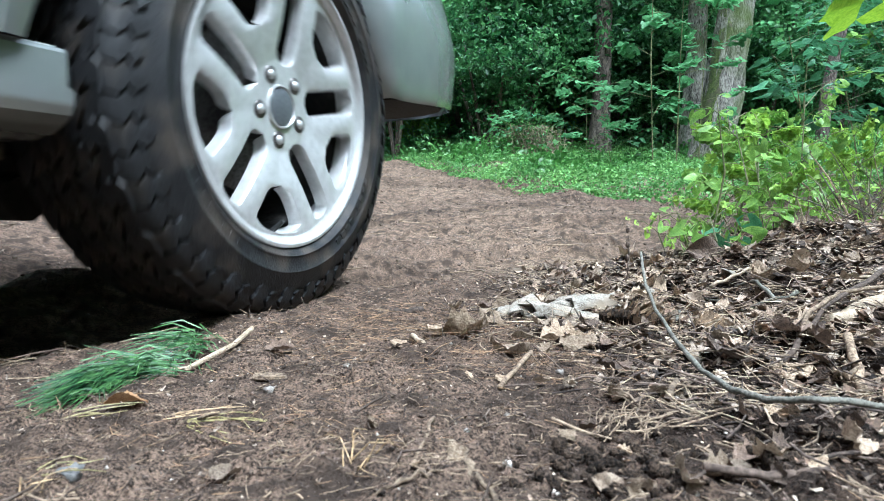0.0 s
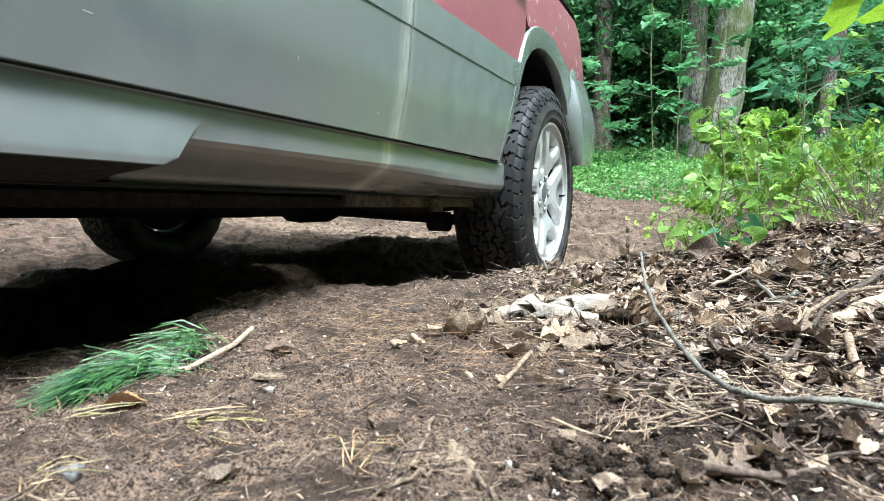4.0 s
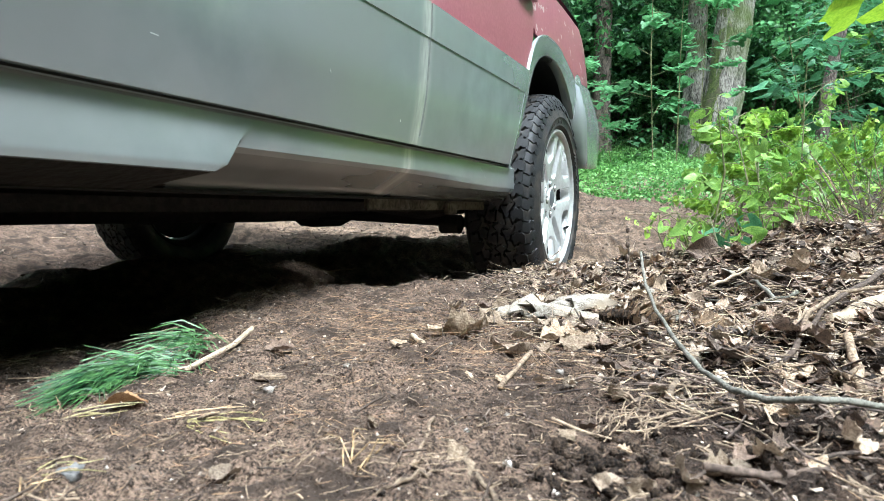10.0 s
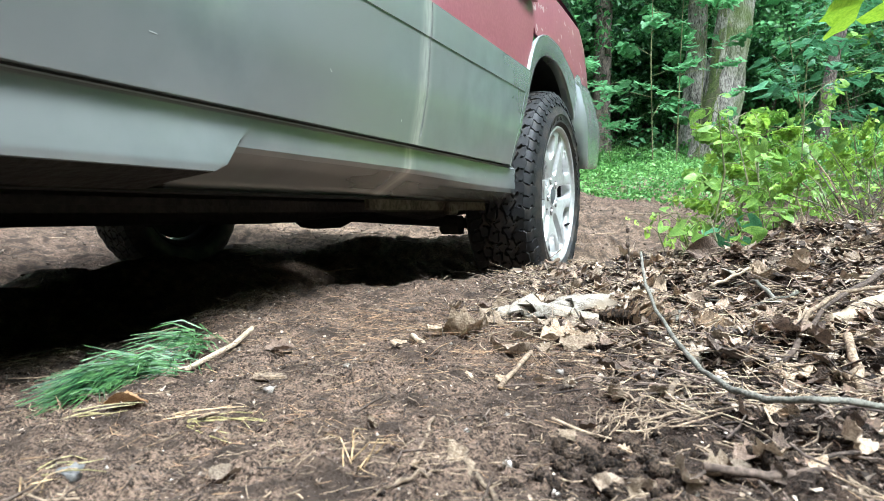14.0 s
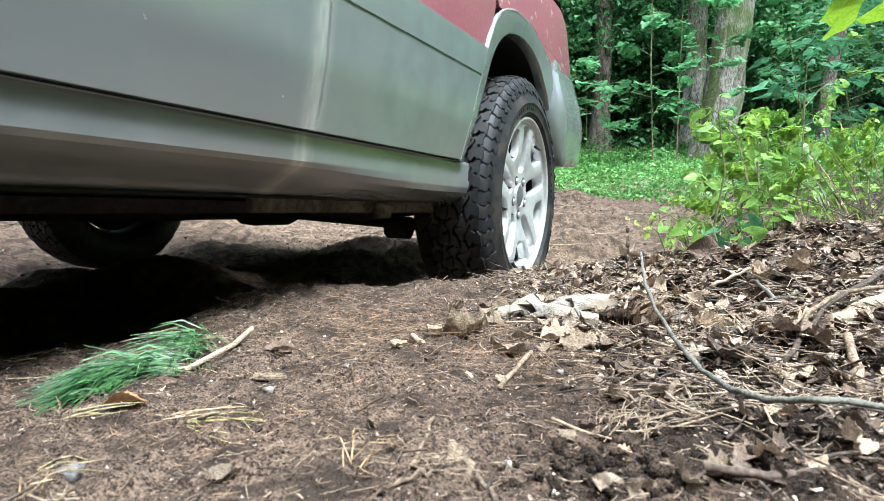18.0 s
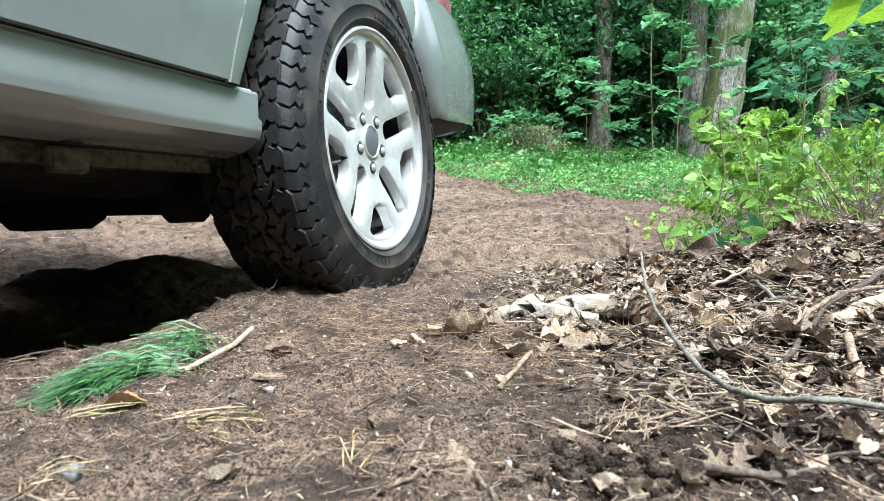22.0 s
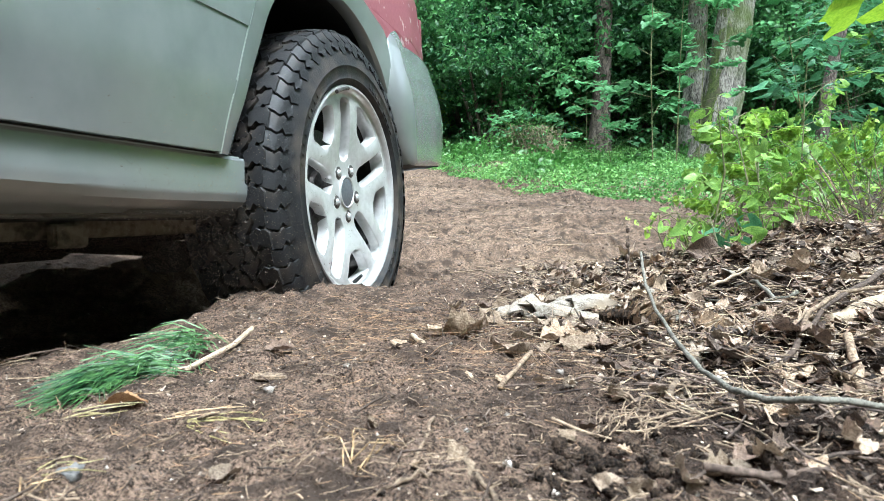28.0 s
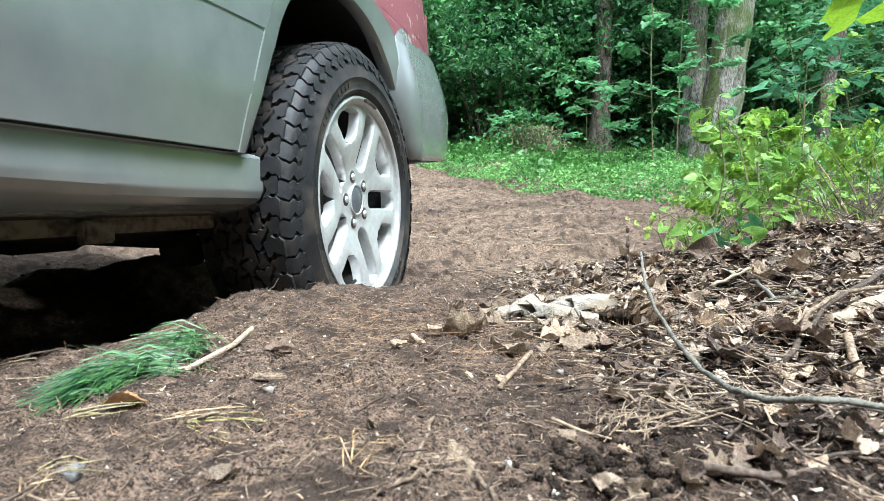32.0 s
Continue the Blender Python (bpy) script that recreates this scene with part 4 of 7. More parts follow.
tagged(back, "dark green wall of distant woods", "backdrop", kind="structure")

# ground cover at the wood's edge
GRASS_EDGE = ((-4.0, 16.0), (-0.83, 10.0), (-0.3, 8.5), (0.32, 6.5), (0.81, 5.3), (1.75, 4.45), (4.0, 3.4), (9, 2))


def grass_side(x, y):
    lim = np.interp(x, [p[0] for p in GRASS_EDGE], [p[1] for p in GRASS_EDGE])
    return y - lim + 0.25 * N1(x, y, 0.6)


n = 185000
cx = r6.rand(n) * 12 - 3.0
cy = 3.4 + (r6.rand(n) ** 1.3) * 10
ok = grass_side(cx, cy) > 0
cx, cy = cx[ok], cy[ok]
drift = 0.55 + 0.75 * np.clip(N2(cx, cy, 2.2) + 0.4, 0, 1.2)
cz = ground_z(cx, cy) + 0.02 + 0.20 * drift * r6.rand(len(cx)) ** 0.8 * np.clip(grass_side(cx, cy), 0.2, 1)
cover = new("ground_cover", leaf_cloud("ground_cover", np.stack([cx, cy, cz], 1), 0.033, r6, 0.55))
GCOV = mk("cover_leaf", (0.085, 0.23, 0.055), (0.25, 0.47, 0.13), 2.2, 0.5, 0, translucent=0.4, island=0.28)
cover.data.materials.append(GCOV)
tagged(cover, "low bright green herbs covering the forest floor", "undergrowth", kind="stuff")

# taller weeds between the herbs and the shrubs
n = 16000
cx = r6.rand(n) * 13 - 3.0
cy = 6.0 + r6.rand(n) * 6
ok = (grass_side(cx, cy) > 0.8) & (N2(cx, cy, 0.7) > -0.1)
cx, cy = cx[ok], cy[ok]
cz = ground_z(cx, cy) + 0.05 + (0.10 + 0.30 * np.clip(N2(cx, cy, 0.7) + 0.1, 0, 1)) * r6.rand(len(cx))
weeds = new("weeds", leaf_cloud("weeds", np.stack([cx, cy, cz], 1), 0.085, r6, 0.55))
weeds.data.materials.append(LEAF)
tagged(weeds, "taller green weeds at the foot of the shrubs", "undergrowth", kind="stuff")


# ---- forest litter near the track ----
def dead_leaf_mesh(seed, lobed=True):
    """A curled, wavy dry leaf about 1 unit long, with lobes and a midrib fold."""
    r = np.random.RandomState(seed)
    n, m = 19, 7
    v = []
    curl, roll, wave = r.uniform(-0.3, 0.8), r.uniform(-0.5, 1.5), r.uniform(0.04, 0.11)
    twist, ph, lobes = r.normal() * 0.5, r.uniform(0, 6), r.uniform(16, 22)
    for i in range(n):
        t = i / (n - 1)
        w = 0.34 * math.sin(math.pi * min(1, t * 0.93 + 0.05)) ** 0.7
        for j in range(m):
            s = (j / (m - 1) - 0.5) * 2
            side = 1.0
            if lobed and abs(s) > 0.4:
                side = 1 + (0.20 if abs(s) > 0.9 else 0.10) * math.cos(t * lobes + ph + (1.1 if s > 0 else 0)) + (0.045 * r.normal() if abs(s) > 0.9 else 0)
            x, y = t - 0.5 + (0.05 * abs(s) if lobed else 0), s * w * side
            z = curl * (t - 0.5) ** 2 + roll * y * y * 1.6 + twist * (t - 0.5) * y + wave * math.sin(6 * t + 3 * s + seed) + 0.02 * r.normal() - 0.04 * (1 - abs(s))
            v.append((x, y, z))
    v += [(-0.5 - 0.25, 0.02, 0.05), (-0.5, -0.012, 0.0 + v[m // 2][2]), (-0.5, 0.012, v[m // 2][2])]
    f = grid_faces(n, m) + [(n * m, n * m + 1, n * m + 2)]
    me = raw("dead_leaf", v, f)
    me.shade_smooth()
    return me


DEAD_D = mk("dead_leaf_brown", (0.085, 0.056, 0.041), (0.23, 0.158, 0.112), 3, 0.7, 0.5, island=0.5, dist=0.02, translucent=0.1)
DEAD_P = mk("dead_leaf_pale", (0.22, 0.150, 0.092), (0.47, 0.355, 0.245), 2.5, 0.75, 0.5, island=0.35, dist=0.02, translucent=0.12)
rl = np.random.RandomState(21)
LEAF_MES = []
for k in range(10):
    me = dead_leaf_mesh(k, k % 3 != 0)
    me.materials.append((DEAD, DEAD_D, DEAD_P)[k % 3] if k < 9 else DEAD_D)
    LEAF_MES.append(me)


def tilt_at(x, y, yaw, lift, tip, scale):
    """A pose lying on the ground with a random heading and a tilt."""
    return Matrix.Translation((x, y, gz(x, y) + lift)) @ Euler((radians(tip[0]), radians(tip[1]), radians(yaw))).to_matrix().to_4x4()


def lay_leaf(x, y, size, yaw, tip=(0, 0), k=0, lift=0.004, label="dry curled brown leaf lying on the forest soil"):
    ob = new("dead_leaf", LEAF_MES[k])
    ob.matrix_basis = tilt_at(x, y, yaw, lift, tip, 1)
    ob.scale = (size, size, size)
    return tagged(ob, label, "leaf", "fallen leaves")


def litter_density(x, y):
    """How thick the litter lies: most on the bank, thin on the trodden soil."""
    s = edge_distance(np.array([x]), np.array([y]))[0]
    d = float(smooth(0.02, 0.28, x - 0.08 * (1 - y)) * smooth(0.0, -0.12, s))
    return max(0.03 if s < -0.05 else 0.0, d)


KEEP = ((0.245, 0.775, 0.055), (0.325, 0.755, 0.04), (0.18, 0.91, 0.07), (0.246, 0.54, 0.05), (0.255, 0.49, 0.05), (0.29, 0.475, 0.05), (0.335, 0.465, 0.06), (0.38, 0.45, 0.06))  # left bare round the cones and the bark
count = 0
FAR_LEAVES = 1.25
far_leaves = []
while count < 430:
    x, y = rl.uniform(-0.3, 1.5), rl.uniform(0.36, 1.9)
    if abs(x) > 0.75 * y + 0.05 or rl.rand() > litter_density(x, y) or any(math.hypot(x - a, y - c) < q for a, c, q in KEEP):
        continue
    s = (0.013 + 0.034 * rl.rand() ** 2.0 * (1.0 if x > 0.1 else 0.5)) * float(np.interp(y, (0.4, 0.8, 1.3), (0.6, 1.0, 1.15)))
    yaw, tip, k, lift = rl.uniform(0, 360), (rl.normal() * 16, rl.normal() * 16), (int(rl.choice((0, 3, 6, 2, 0, 3, 5, 6, 8, 4))) if y > 0.8 else rl.randint(10)), 0.006 + 0.006 * rl.rand()
    if y > FAR_LEAVES:
        far_leaves.append((tilt_at(x, y, yaw, lift, tip, 1) @ Matrix.Scale(s, 4), k))
    else:
        lay_leaf(x, y, s, yaw, tip, k, lift)
    count += 1
# the leaves farther back are one loose carpet
fv, ff, fm = [], [], []
for m, k in far_leaves:
    base = len(fv)
    fv += [tuple(m @ v.co) for v in LEAF_MES[k].vertices]
    for p in LEAF_MES[k].polygons:
        ff.append(tuple(base + i for i in p.vertices))
        fm.append(k % 3 if k < 9 else 1)
carpet_mesh = raw("leaf_carpet", fv, ff)
for m in (DEAD, DEAD_D, DEAD_P):
    carpet_mesh.materials.append(m)
for p, i in zip(carpet_mesh.polygons, fm):
    p.material_index = i
carpet_mesh.shade_smooth()
tagged(new("leaf_carpet", carpet_mesh), "dry brown fallen leaves scattered over the soil bank", "leaf litter", kind="stuff")
# the pile beside the birch bark, an orange leaf under the pine sprig, a large upright one at the bank's crest
for x, y, s, yaw, tip, k in (
        (0.024, 0.712, 0.050, 150, (35, 10), 8), (0.000, 0.735, 0.042, 20, (-25, 10), 2), (0.048, 0.790, 0.046, 110, (-30, 25), 5), (0.018, 0.79, 0.036, 160, (40, 10), 1),
        (0.068, 0.86, 0.040, -30, (20, 25), 2), (0.060, 0.93, 0.036, 60, (40, 0), 4), (0.095, 0.99, 0.038, 10, (25, 10), 8), (0.02, 0.95, 0.032, 80, (-15, 20), 5),
        (0.140, 0.725, 0.052, 10, (14, 5), 5), (0.152, 0.695, 0.050, 30, (10, -5), 2), (0.122, 0.770, 0.034, 70, (10, 12), 0), (0.095, 0.735, 0.030, 140, (15, 10), 3),
        (0.074, 0.680, 0.046, 5, (-20, 10), 6), (0.180, 0.765, 0.034, 100, (20, 0), 7), (0.282, 0.87, 0.046, 70, (30, 20), 2), (0.300, 0.93, 0.042, 20, (10, 30), 5),
        (0.262, 0.98, 0.040, 130, (25, 10), 8), (0.330, 1.00, 0.050, 40, (10, 15), 2), (0.390, 1.10, 0.060, 15, (20, 10), 8), (0.496, 1.235, 0.070, 40, (22, 10), 2),
        (0.447, 1.277, 0.055, 0, (15, 20), 5), (0.563, 1.110, 0.062, 10, (18, 12), 5), (0.610, 1.090, 0.060, 75, (15, 0), 2), (0.523, 1.017, 0.050, 20, (0, 20), 8),
        (0.665, 1.150, 0.060, 130, (24, 0), 8), (0.470, 0.93, 0.045, 60, (15, 15), 0), (0.700, 1.05, 0.055, 15, (20, 8), 2), (0.610, 0.95, 0.050, 160, (12, 18), 5),
        (0.345, 0.608, 0.044, 6, (12, 0), 2), (0.390, 0.640, 0.036, 50, (30, 10), 4), (0.300, 0.66, 0.034, 110, (20, 20), 3), (0.415, 0.70, 0.038, 30, (15, 10), 5),
        (0.241, 0.440, 0.026, 30, (30, 10), 2), (0.222, 0.452, 0.024, 80, (50, 0), 1), (0.249, 0.371, 0.034, 60, (55, 15), 0), (0.262, 0.395, 0.026, 110, (-40, 20), 4),
        (0.189, 0.352, 0.024, 100, (20, 30), 5), (0.134, 0.338, 0.028, 85, (55, 10), 3), (0.159, 0.348, 0.024, 20, (20, 0), 5), (0.112, 0.346, 0.020, 150, (40, 10), 0),
        (0.283, 0.430, 0.026, 140, (30, 0), 4), (0.215, 0.385, 0.022, 40, (25, 20), 7), (-0.124, 0.348, 0.018, 30, (10, 5), 0), (-0.050, 0.440, 0.016, 95, (45, 10), 2),
        (-0.171, 0.649, 0.030, 10, (14, 0), 1), (-0.047, 0.659, 0.018, 10, (10, 5), 2), (0.054, 0.559, 0.014, 20, (20, 10), 2), (0.090, 0.560, 0.018, 150, (15, 10), 3)):
    lay_leaf(x, y, s, yaw, tip, k, 0.010 if s > 0.03 else 0.006)
for x, y, L, wide, yaw, tip, k, label in ((0.010, 0.370, 0.056, 0.022, 100, (-20, 0), 2, "long pale dry leaf with curled edges on bare soil"), (0.135, 0.585, 0.030, 0.012, 170, (10, 0), 3, "narrow curled leaf on bare soil"), (0.345, 0.86, 0.070, 0.020, 8, (15, 0), 8, "narrow pale curled leaf on the litter")):
    leaf = lay_leaf(x, y, L, yaw, tip, k, 0.007, label)
    leaf.scale = (L, wide, wide)
rn = np.random.RandomState(64)
for k in range(46):  # small crumpled leaves on the bank close by
    x, y = rn.uniform(0.08, 0.36), rn.uniform(0.33, 0.56)
    if x < 0.62 * y and math.hypot(x - 0.25, y - 0.50) > 0.05:
        lay_leaf(x, y, 0.009 + 0.014 * rn.rand() ** 1.5, rn.uniform(0, 360), (rn.normal() * 30, rn.normal() * 30), int(rn.choice((0, 1, 2, 3, 5, 6, 8))), 0.005)
ORANGE = mk("orange_leaf", (0.22, 0.105, 0.045), (0.48, 0.28, 0.13), 5, 0.6, 0.4, translucent=0.2, dist=0.01)
me = dead_leaf_mesh(34, False)
me.materials.append(ORANGE)
LEAF_MES.append(me)
lay_leaf(0.180, 0.360, 0.022, 20, (15, 10), 7, 0.005, "dry red-brown leaf in dark litter")
leaf = lay_leaf(-0.247, 0.480, 0.034, 12, (-15, 0), 10, 0.007, "dry orange-brown leaf beside the pine sprig")
leaf.scale = (0.032, 0.026, 0.026)
lay_leaf(0.567, 1.33, 0.085, 12, (72, 0), 9, 0.030, "large brown leaf standing up at the bank's crest")


def scatter(n, xr, yr, keep, seed):
    r = np.random.RandomState(seed)
    x, y = r.uniform(*xr, n), yr[0] + (yr[1] - yr[0]) * r.rand(n) ** 1.25
    ok = (np.abs(x) < 0.85 * y + 0.35) & (r.rand(n) < keep(x, y))
    return x[ok], y[ok], ground_z(x[ok], y[ok]), r


def thick(x, y):
    s = edge_distance(x, y)
    return np.clip(smooth(0.0, 0.30, x - 0.08 * (1 - y)) * smooth(0.0, -0.12, s), 0, 1)


# leaf fragments: small ragged curled flakes
def flakes(name, x, y, z, size, r, material):
    n, m = len(x), 5
    a = np.linspace(0, 2 * np.pi, m, endpoint=False)[None] + r.normal(size=(n, m)) * 0.25
    q = 0.35 + 0.65 * r.rand(n, m)
    fx, fy = q * np.cos(a), q * np.sin(a) * (0.35 + 0.5 * r.rand(n, 1))
    fz = r.uniform(-0.6, 0.9, (n, 1)) * fx * fx + r.uniform(-0.9, 1.1, (n, 1)) * fy * fy + r.normal(size=(n, m)) * 0.07
    p = np.concatenate([np.stack([fx, fy, fz], 2), np.zeros((n, 1, 3))], 1) * size[:, None, None]
    yaw, tx, ty = r.rand(n) * 6.283, r.normal(size=n) * 0.45, r.normal(size=n) * 0.45
    p[..., 2] += p[..., 0] * tx[:, None] + p[..., 1] * ty[:, None]
    c, sn = np.cos(yaw)[:, None], np.sin(yaw)[:, None]
    v = np.stack([p[..., 0] * c - p[..., 1] * sn + x[:, None], p[..., 0] * sn + p[..., 1] * c + y[:, None], p[..., 2] + z[:, None] + size[:, None] * 0.3], 2)
    tri = np.array([(k, (k + 1) % m, m) for k in range(m)])[None] + (np.arange(n) * (m + 1))[:, None, None]
    ob = new(name, raw(name, v.reshape(-1, 3), tri.reshape(-1, 3)))
    ob.data.materials.append(material)
    ob.data.shade_smooth()
    return tagged(ob, "broken bits of dry leaves strewn over the soil", "leaf litter", kind="stuff")


FLAKE_P = mk("flake_pale", (0.17, 0.120, 0.086), (0.52, 0.42, 0.32), 45, 0.8, 0.4, island=0.55, dist=0.002)
FLAKE_B = mk("flake_brown", (0.11, 0.072, 0.048), (0.34, 0.25, 0.175), 45, 0.8, 0.4, island=0.6, dist=0.002)
FLAKE_T = mk("flake_tan", (0.060, 0.036, 0.024), (0.23, 0.145, 0.092), 45, 0.82, 0.4, island=0.6, dist=0.002)
FLAKE_D = mk("flake_dark", (0.016, 0.011, 0.008), (0.075, 0.050, 0.036), 45, 0.85, 0.4, island=0.6, dist=0.002)
x, y, z, r = scatter(230000, (-0.7, 1.55), (0.3, 1.9), lambda x, y: np.maximum(0.34 * (edge_distance(x, y) < -0.05), 0.95 * thick(x, y)) * np.interp(y, (0.42, 0.62), (0.4, 1.0)), 31)
for nm, mt, sl in (("pale_leaf_fragments", FLAKE_P, slice(0, None, 4)), ("leaf_fragments", FLAKE_B, slice(1, None, 4)), ("dark_leaf_fragments", FLAKE_D, slice(2, None, 4)), ("tan_leaf_fragments", FLAKE_T, slice(3, None, 4))):
    sz = (0.0010 + (0.0055 + 0.006 * thick(x[sl], y[sl])) * r.rand(len(x[sl])) ** 2.8) * np.interp(y[sl], (0.35, 0.9, 1.6), (0.75, 1.10, 1.30)) * (0.65 + 0.55 * thick(x[sl], y[sl]))
    flakes(nm, x[sl], y[sl], z[sl], sz, r, mt)


# soil crumbs and grit
def crumbs(name, x, y, z, lo, hi, r, material, label):
    n = len(x)
    s = lo + (hi - lo) * r.rand(n) ** 3
    base = np.array(((1, 0, 0), (-1, 0, 0), (0, 1, 0), (0, -1, 0), (0, 0, 1), (0, 0, -1)), float)
    v = base[None] * (0.6 + 0.7 * r.rand(n, 6, 1)) + r.normal(size=(n, 6, 3)) * 0.22
    v = v * s[:, None, None] + np.stack([x, y, z + s * 0.1], 1)[:, None]
    f = np.array(((0, 2, 4), (2, 1, 4), (1, 3, 4), (3, 0, 4), (2, 0, 5), (1, 2, 5), (3, 1, 5), (0, 3, 5)))[None] + (np.arange(n) * 6)[:, None, None]
    ob = new(name, raw(name, v.reshape(-1, 3), f.reshape(-1, 3)))
    ob.data.materials.append(material)
    return tagged(ob, label, "soil", kind="stuff")


CRUMB = mk("soil_crumb", (0.028, 0.021, 0.017), (0.17, 0.125, 0.10), 60, 0.95, 0.5, island=0.55, dist=0.003, spec=0.1)
TRAILC = mk("trail_crumb", (0.05, 0.038, 0.030), (0.31, 0.24, 0.19), 60, 0.95, 0.3, island=0.4, dist=0.003, spec=0.1)
GRIT = mk("grit", (0.22, 0.19, 0.16), (0.50, 0.45, 0.39), 40, 0.8, 0.3, island=0.4, dist=0.002)
x, y, z, r = scatter(80000, (-1.4, 1.5), (0.28, 2.0), lambda x, y: np.full(x.shape, 0.95), 41)
crumbs("soil_crumbs", x, y, z, 0.0004, 0.0024, r, CRUMB, "dark brown soil crumbs")
x, y, z, r = scatter(36000, (-4.0, 4.0), (1.9, 8.0), lambda x, y: (grass_side(x, y) < 0.1) * 1.0, 42)
crumbs("trail_crumbs", x, y, z, 0.0015, 0.010, r, TRAILC, "crumbs and clods of soil on the trail")
x, y, z, r = scatter(2600, (-1.0, 1.3), (0.28, 1.8), lambda x, y: np.full(x.shape, 0.5), 43)
crumbs("grit", x, y, z, 0.0007, 0.0030, r, GRIT, "pale sand grit")


# straws, needles and fine twigs
def straws(name, x, y, z, lo, hi, rad, r, material, label, spread=0.25):
    v, f = [], []
    for i in range(len(x)):
        L, a = r.uniform(lo, hi) * float(np.interp(y[i], (0.35, 0.8), (0.5, 1.0))), r.uniform(0, 6.283)
        d = Vector((math.cos(a), math.sin(a), r.normal() * spread))
        side = Vector((-d.y, d.x, 0)) * r.normal() * 0.13
        p = Vector((x[i], y[i], z[i] + 0.003 + rad + abs(d.z) * L * 0.5))
        q = rad * (0.6 + 0.8 * r.rand())
        tv, tf = tube_data((p - d * L / 2, p + side * L, p + d * L / 2), (q, q, q * 0.6), 3, False)
        o = len(v)
        v += tv
        f += [tuple(o + k for k in ff) for ff in tf]
    ob = new(name, raw(name, v, f))
    ob.data.materials.append(material)
    ob.data.shade_smooth()
    return tagged(ob, label, "litter", kind="stuff")


TWIG_D = mk("dark_twig", (0.045, 0.030, 0.022), (0.14, 0.10, 0.075), 30, 0.9, 0.5, island=0.4, dist=0.002)
STRAW = mk("straw", (0.16, 0.095, 0.045), (0.46, 0.32, 0.165), 30, 0.6, 0.2, island=0.45, dist=0.002)
NEEDLE_R = mk("dry_needle", (0.10, 0.052, 0.028), (0.33, 0.205, 0.11), 30, 0.6, 0.2, island=0.5, dist=0.002)
x, y, z, r = scatter(7500, (-0.8, 1.5), (0.3, 1.9), lambda x, y: np.maximum(0.30 * (edge_distance(x, y) < -0.06), 0.8 * thick(x, y)), 51)
straws("dry_needles", x, y, z, 0.006, 0.036, 0.00030, r, NEEDLE_R, "dry tan pine needles and straws")
x, y, z, r = scatter(22000, (-0.9, 1.5), (0.29, 1.7), lambda x, y: np.where(edge_distance(x, y) < -0.05, 0.75, 0.0), 55)
h = len(x) // 2
STRAW_P = mk("pale_straw", (0.20, 0.140, 0.085), (0.52, 0.41, 0.275), 40, 0.75, 0.3, island=0.45, dist=0.002)
bx, by, bz, br = scatter(4200, (0.0, 1.5), (0.45, 1.85), lambda x, y: 0.9 * thick(x, y), 57)
straws("pale_straws", bx, by, bz + 0.003, 0.018, 0.075, 0.00055, br, STRAW_P, "pale dry grass straws lying over the leaf litter", 0.16)
bx, by, bz, br = scatter(900, (-0.55, 0.5), (0.30, 0.80), lambda x, y: np.where(edge_distance(x, y) < -0.05, 0.8, 0.0), 58)
straws("straw_bits", bx, by, bz, 0.008, 0.036, 0.00045, br, TWIG, "short pale straws scattered over the bare soil", 0.12)
FIBRE = mk("plant_fibre", (0.07, 0.046, 0.030), (0.27, 0.19, 0.12), 40, 0.85, 0.3, island=0.5, dist=0.002)
straws("plant_fibres", x[:h], y[:h], z[:h], 0.004, 0.017, 0.0004, r, FIBRE, "short brown plant fibres in the soil")
straws("dark_fibres", x[h:], y[h:], z[h:], 0.005, 0.022, 0.0005, r, TWIG_D, "short dark plant fibres in the soil")
x, y, z, r = scatter(5200, (-0.5, 1.5), (0.3, 1.9), lambda x, y: np.maximum(0.04 * (edge_distance(x, y) < -0.02), thick(x, y)), 52)
straws("fine_twigs", x, y, z, 0.012, 0.075, 0.0009, r, TWIG, "fine dry twigs", 0.2)
# drifts of fallen pine needles on the crest and round the leaves
rng_n = np.random.RandomState(57)
for cx, cy, wx, wy, n, mt in ((-0.03, 0.86, 0.11, 0.08, 400, NEEDLE_R), (-0.07, 0.70, 0.09, 0.06, 130, NEEDLE_R), (0.10, 0.67, 0.05, 0.05, 150, NEEDLE_R), (-0.12, 0.43, 0.07, 0.03, 70, NEEDLE_R), (0.04, 0.62, 0.08, 0.06, 110, NEEDLE_R), (-0.03, 0.36, 0.05, 0.03, 50, TWIG), (0.42, 0.85, 0.14, 0.10, 420, TWIG)):
    nx, ny = cx + wx * rng_n.normal(size=n), cy + wy * rng_n.normal(size=n)
    ok = edge_distance(nx, ny) < -0.03
    nx, ny = nx[ok], ny[ok]
    straws("needle_drift", nx, ny, ground_z(nx, ny), 0.012, 0.045, 0.00035, rng_n, mt, "drift of dry brown pine needles on the soil", 0.12)
x, y, z, r = scatter(6000, (-0.5, 1.5), (0.3, 1.9), lambda x, y: np.maximum(0.04 * (edge_distance(x, y) < -0.02), thick(x, y)), 53)
straws("dark_twigs", x, y, z, 0.012, 0.07, 0.0011, r, TWIG_D, "dark rotten twigs", 0.2)
x, y, z, r = scatter(700, (-2.5, 3), (2.2, 7), lambda x, y: (grass_side(x, y) < 0.2) * 0.6, 54)
straws("trail_twigs", x, y, z, 0.05, 0.25, 0.003, r, TWIG, "twigs and roots on the trail", 0.05)


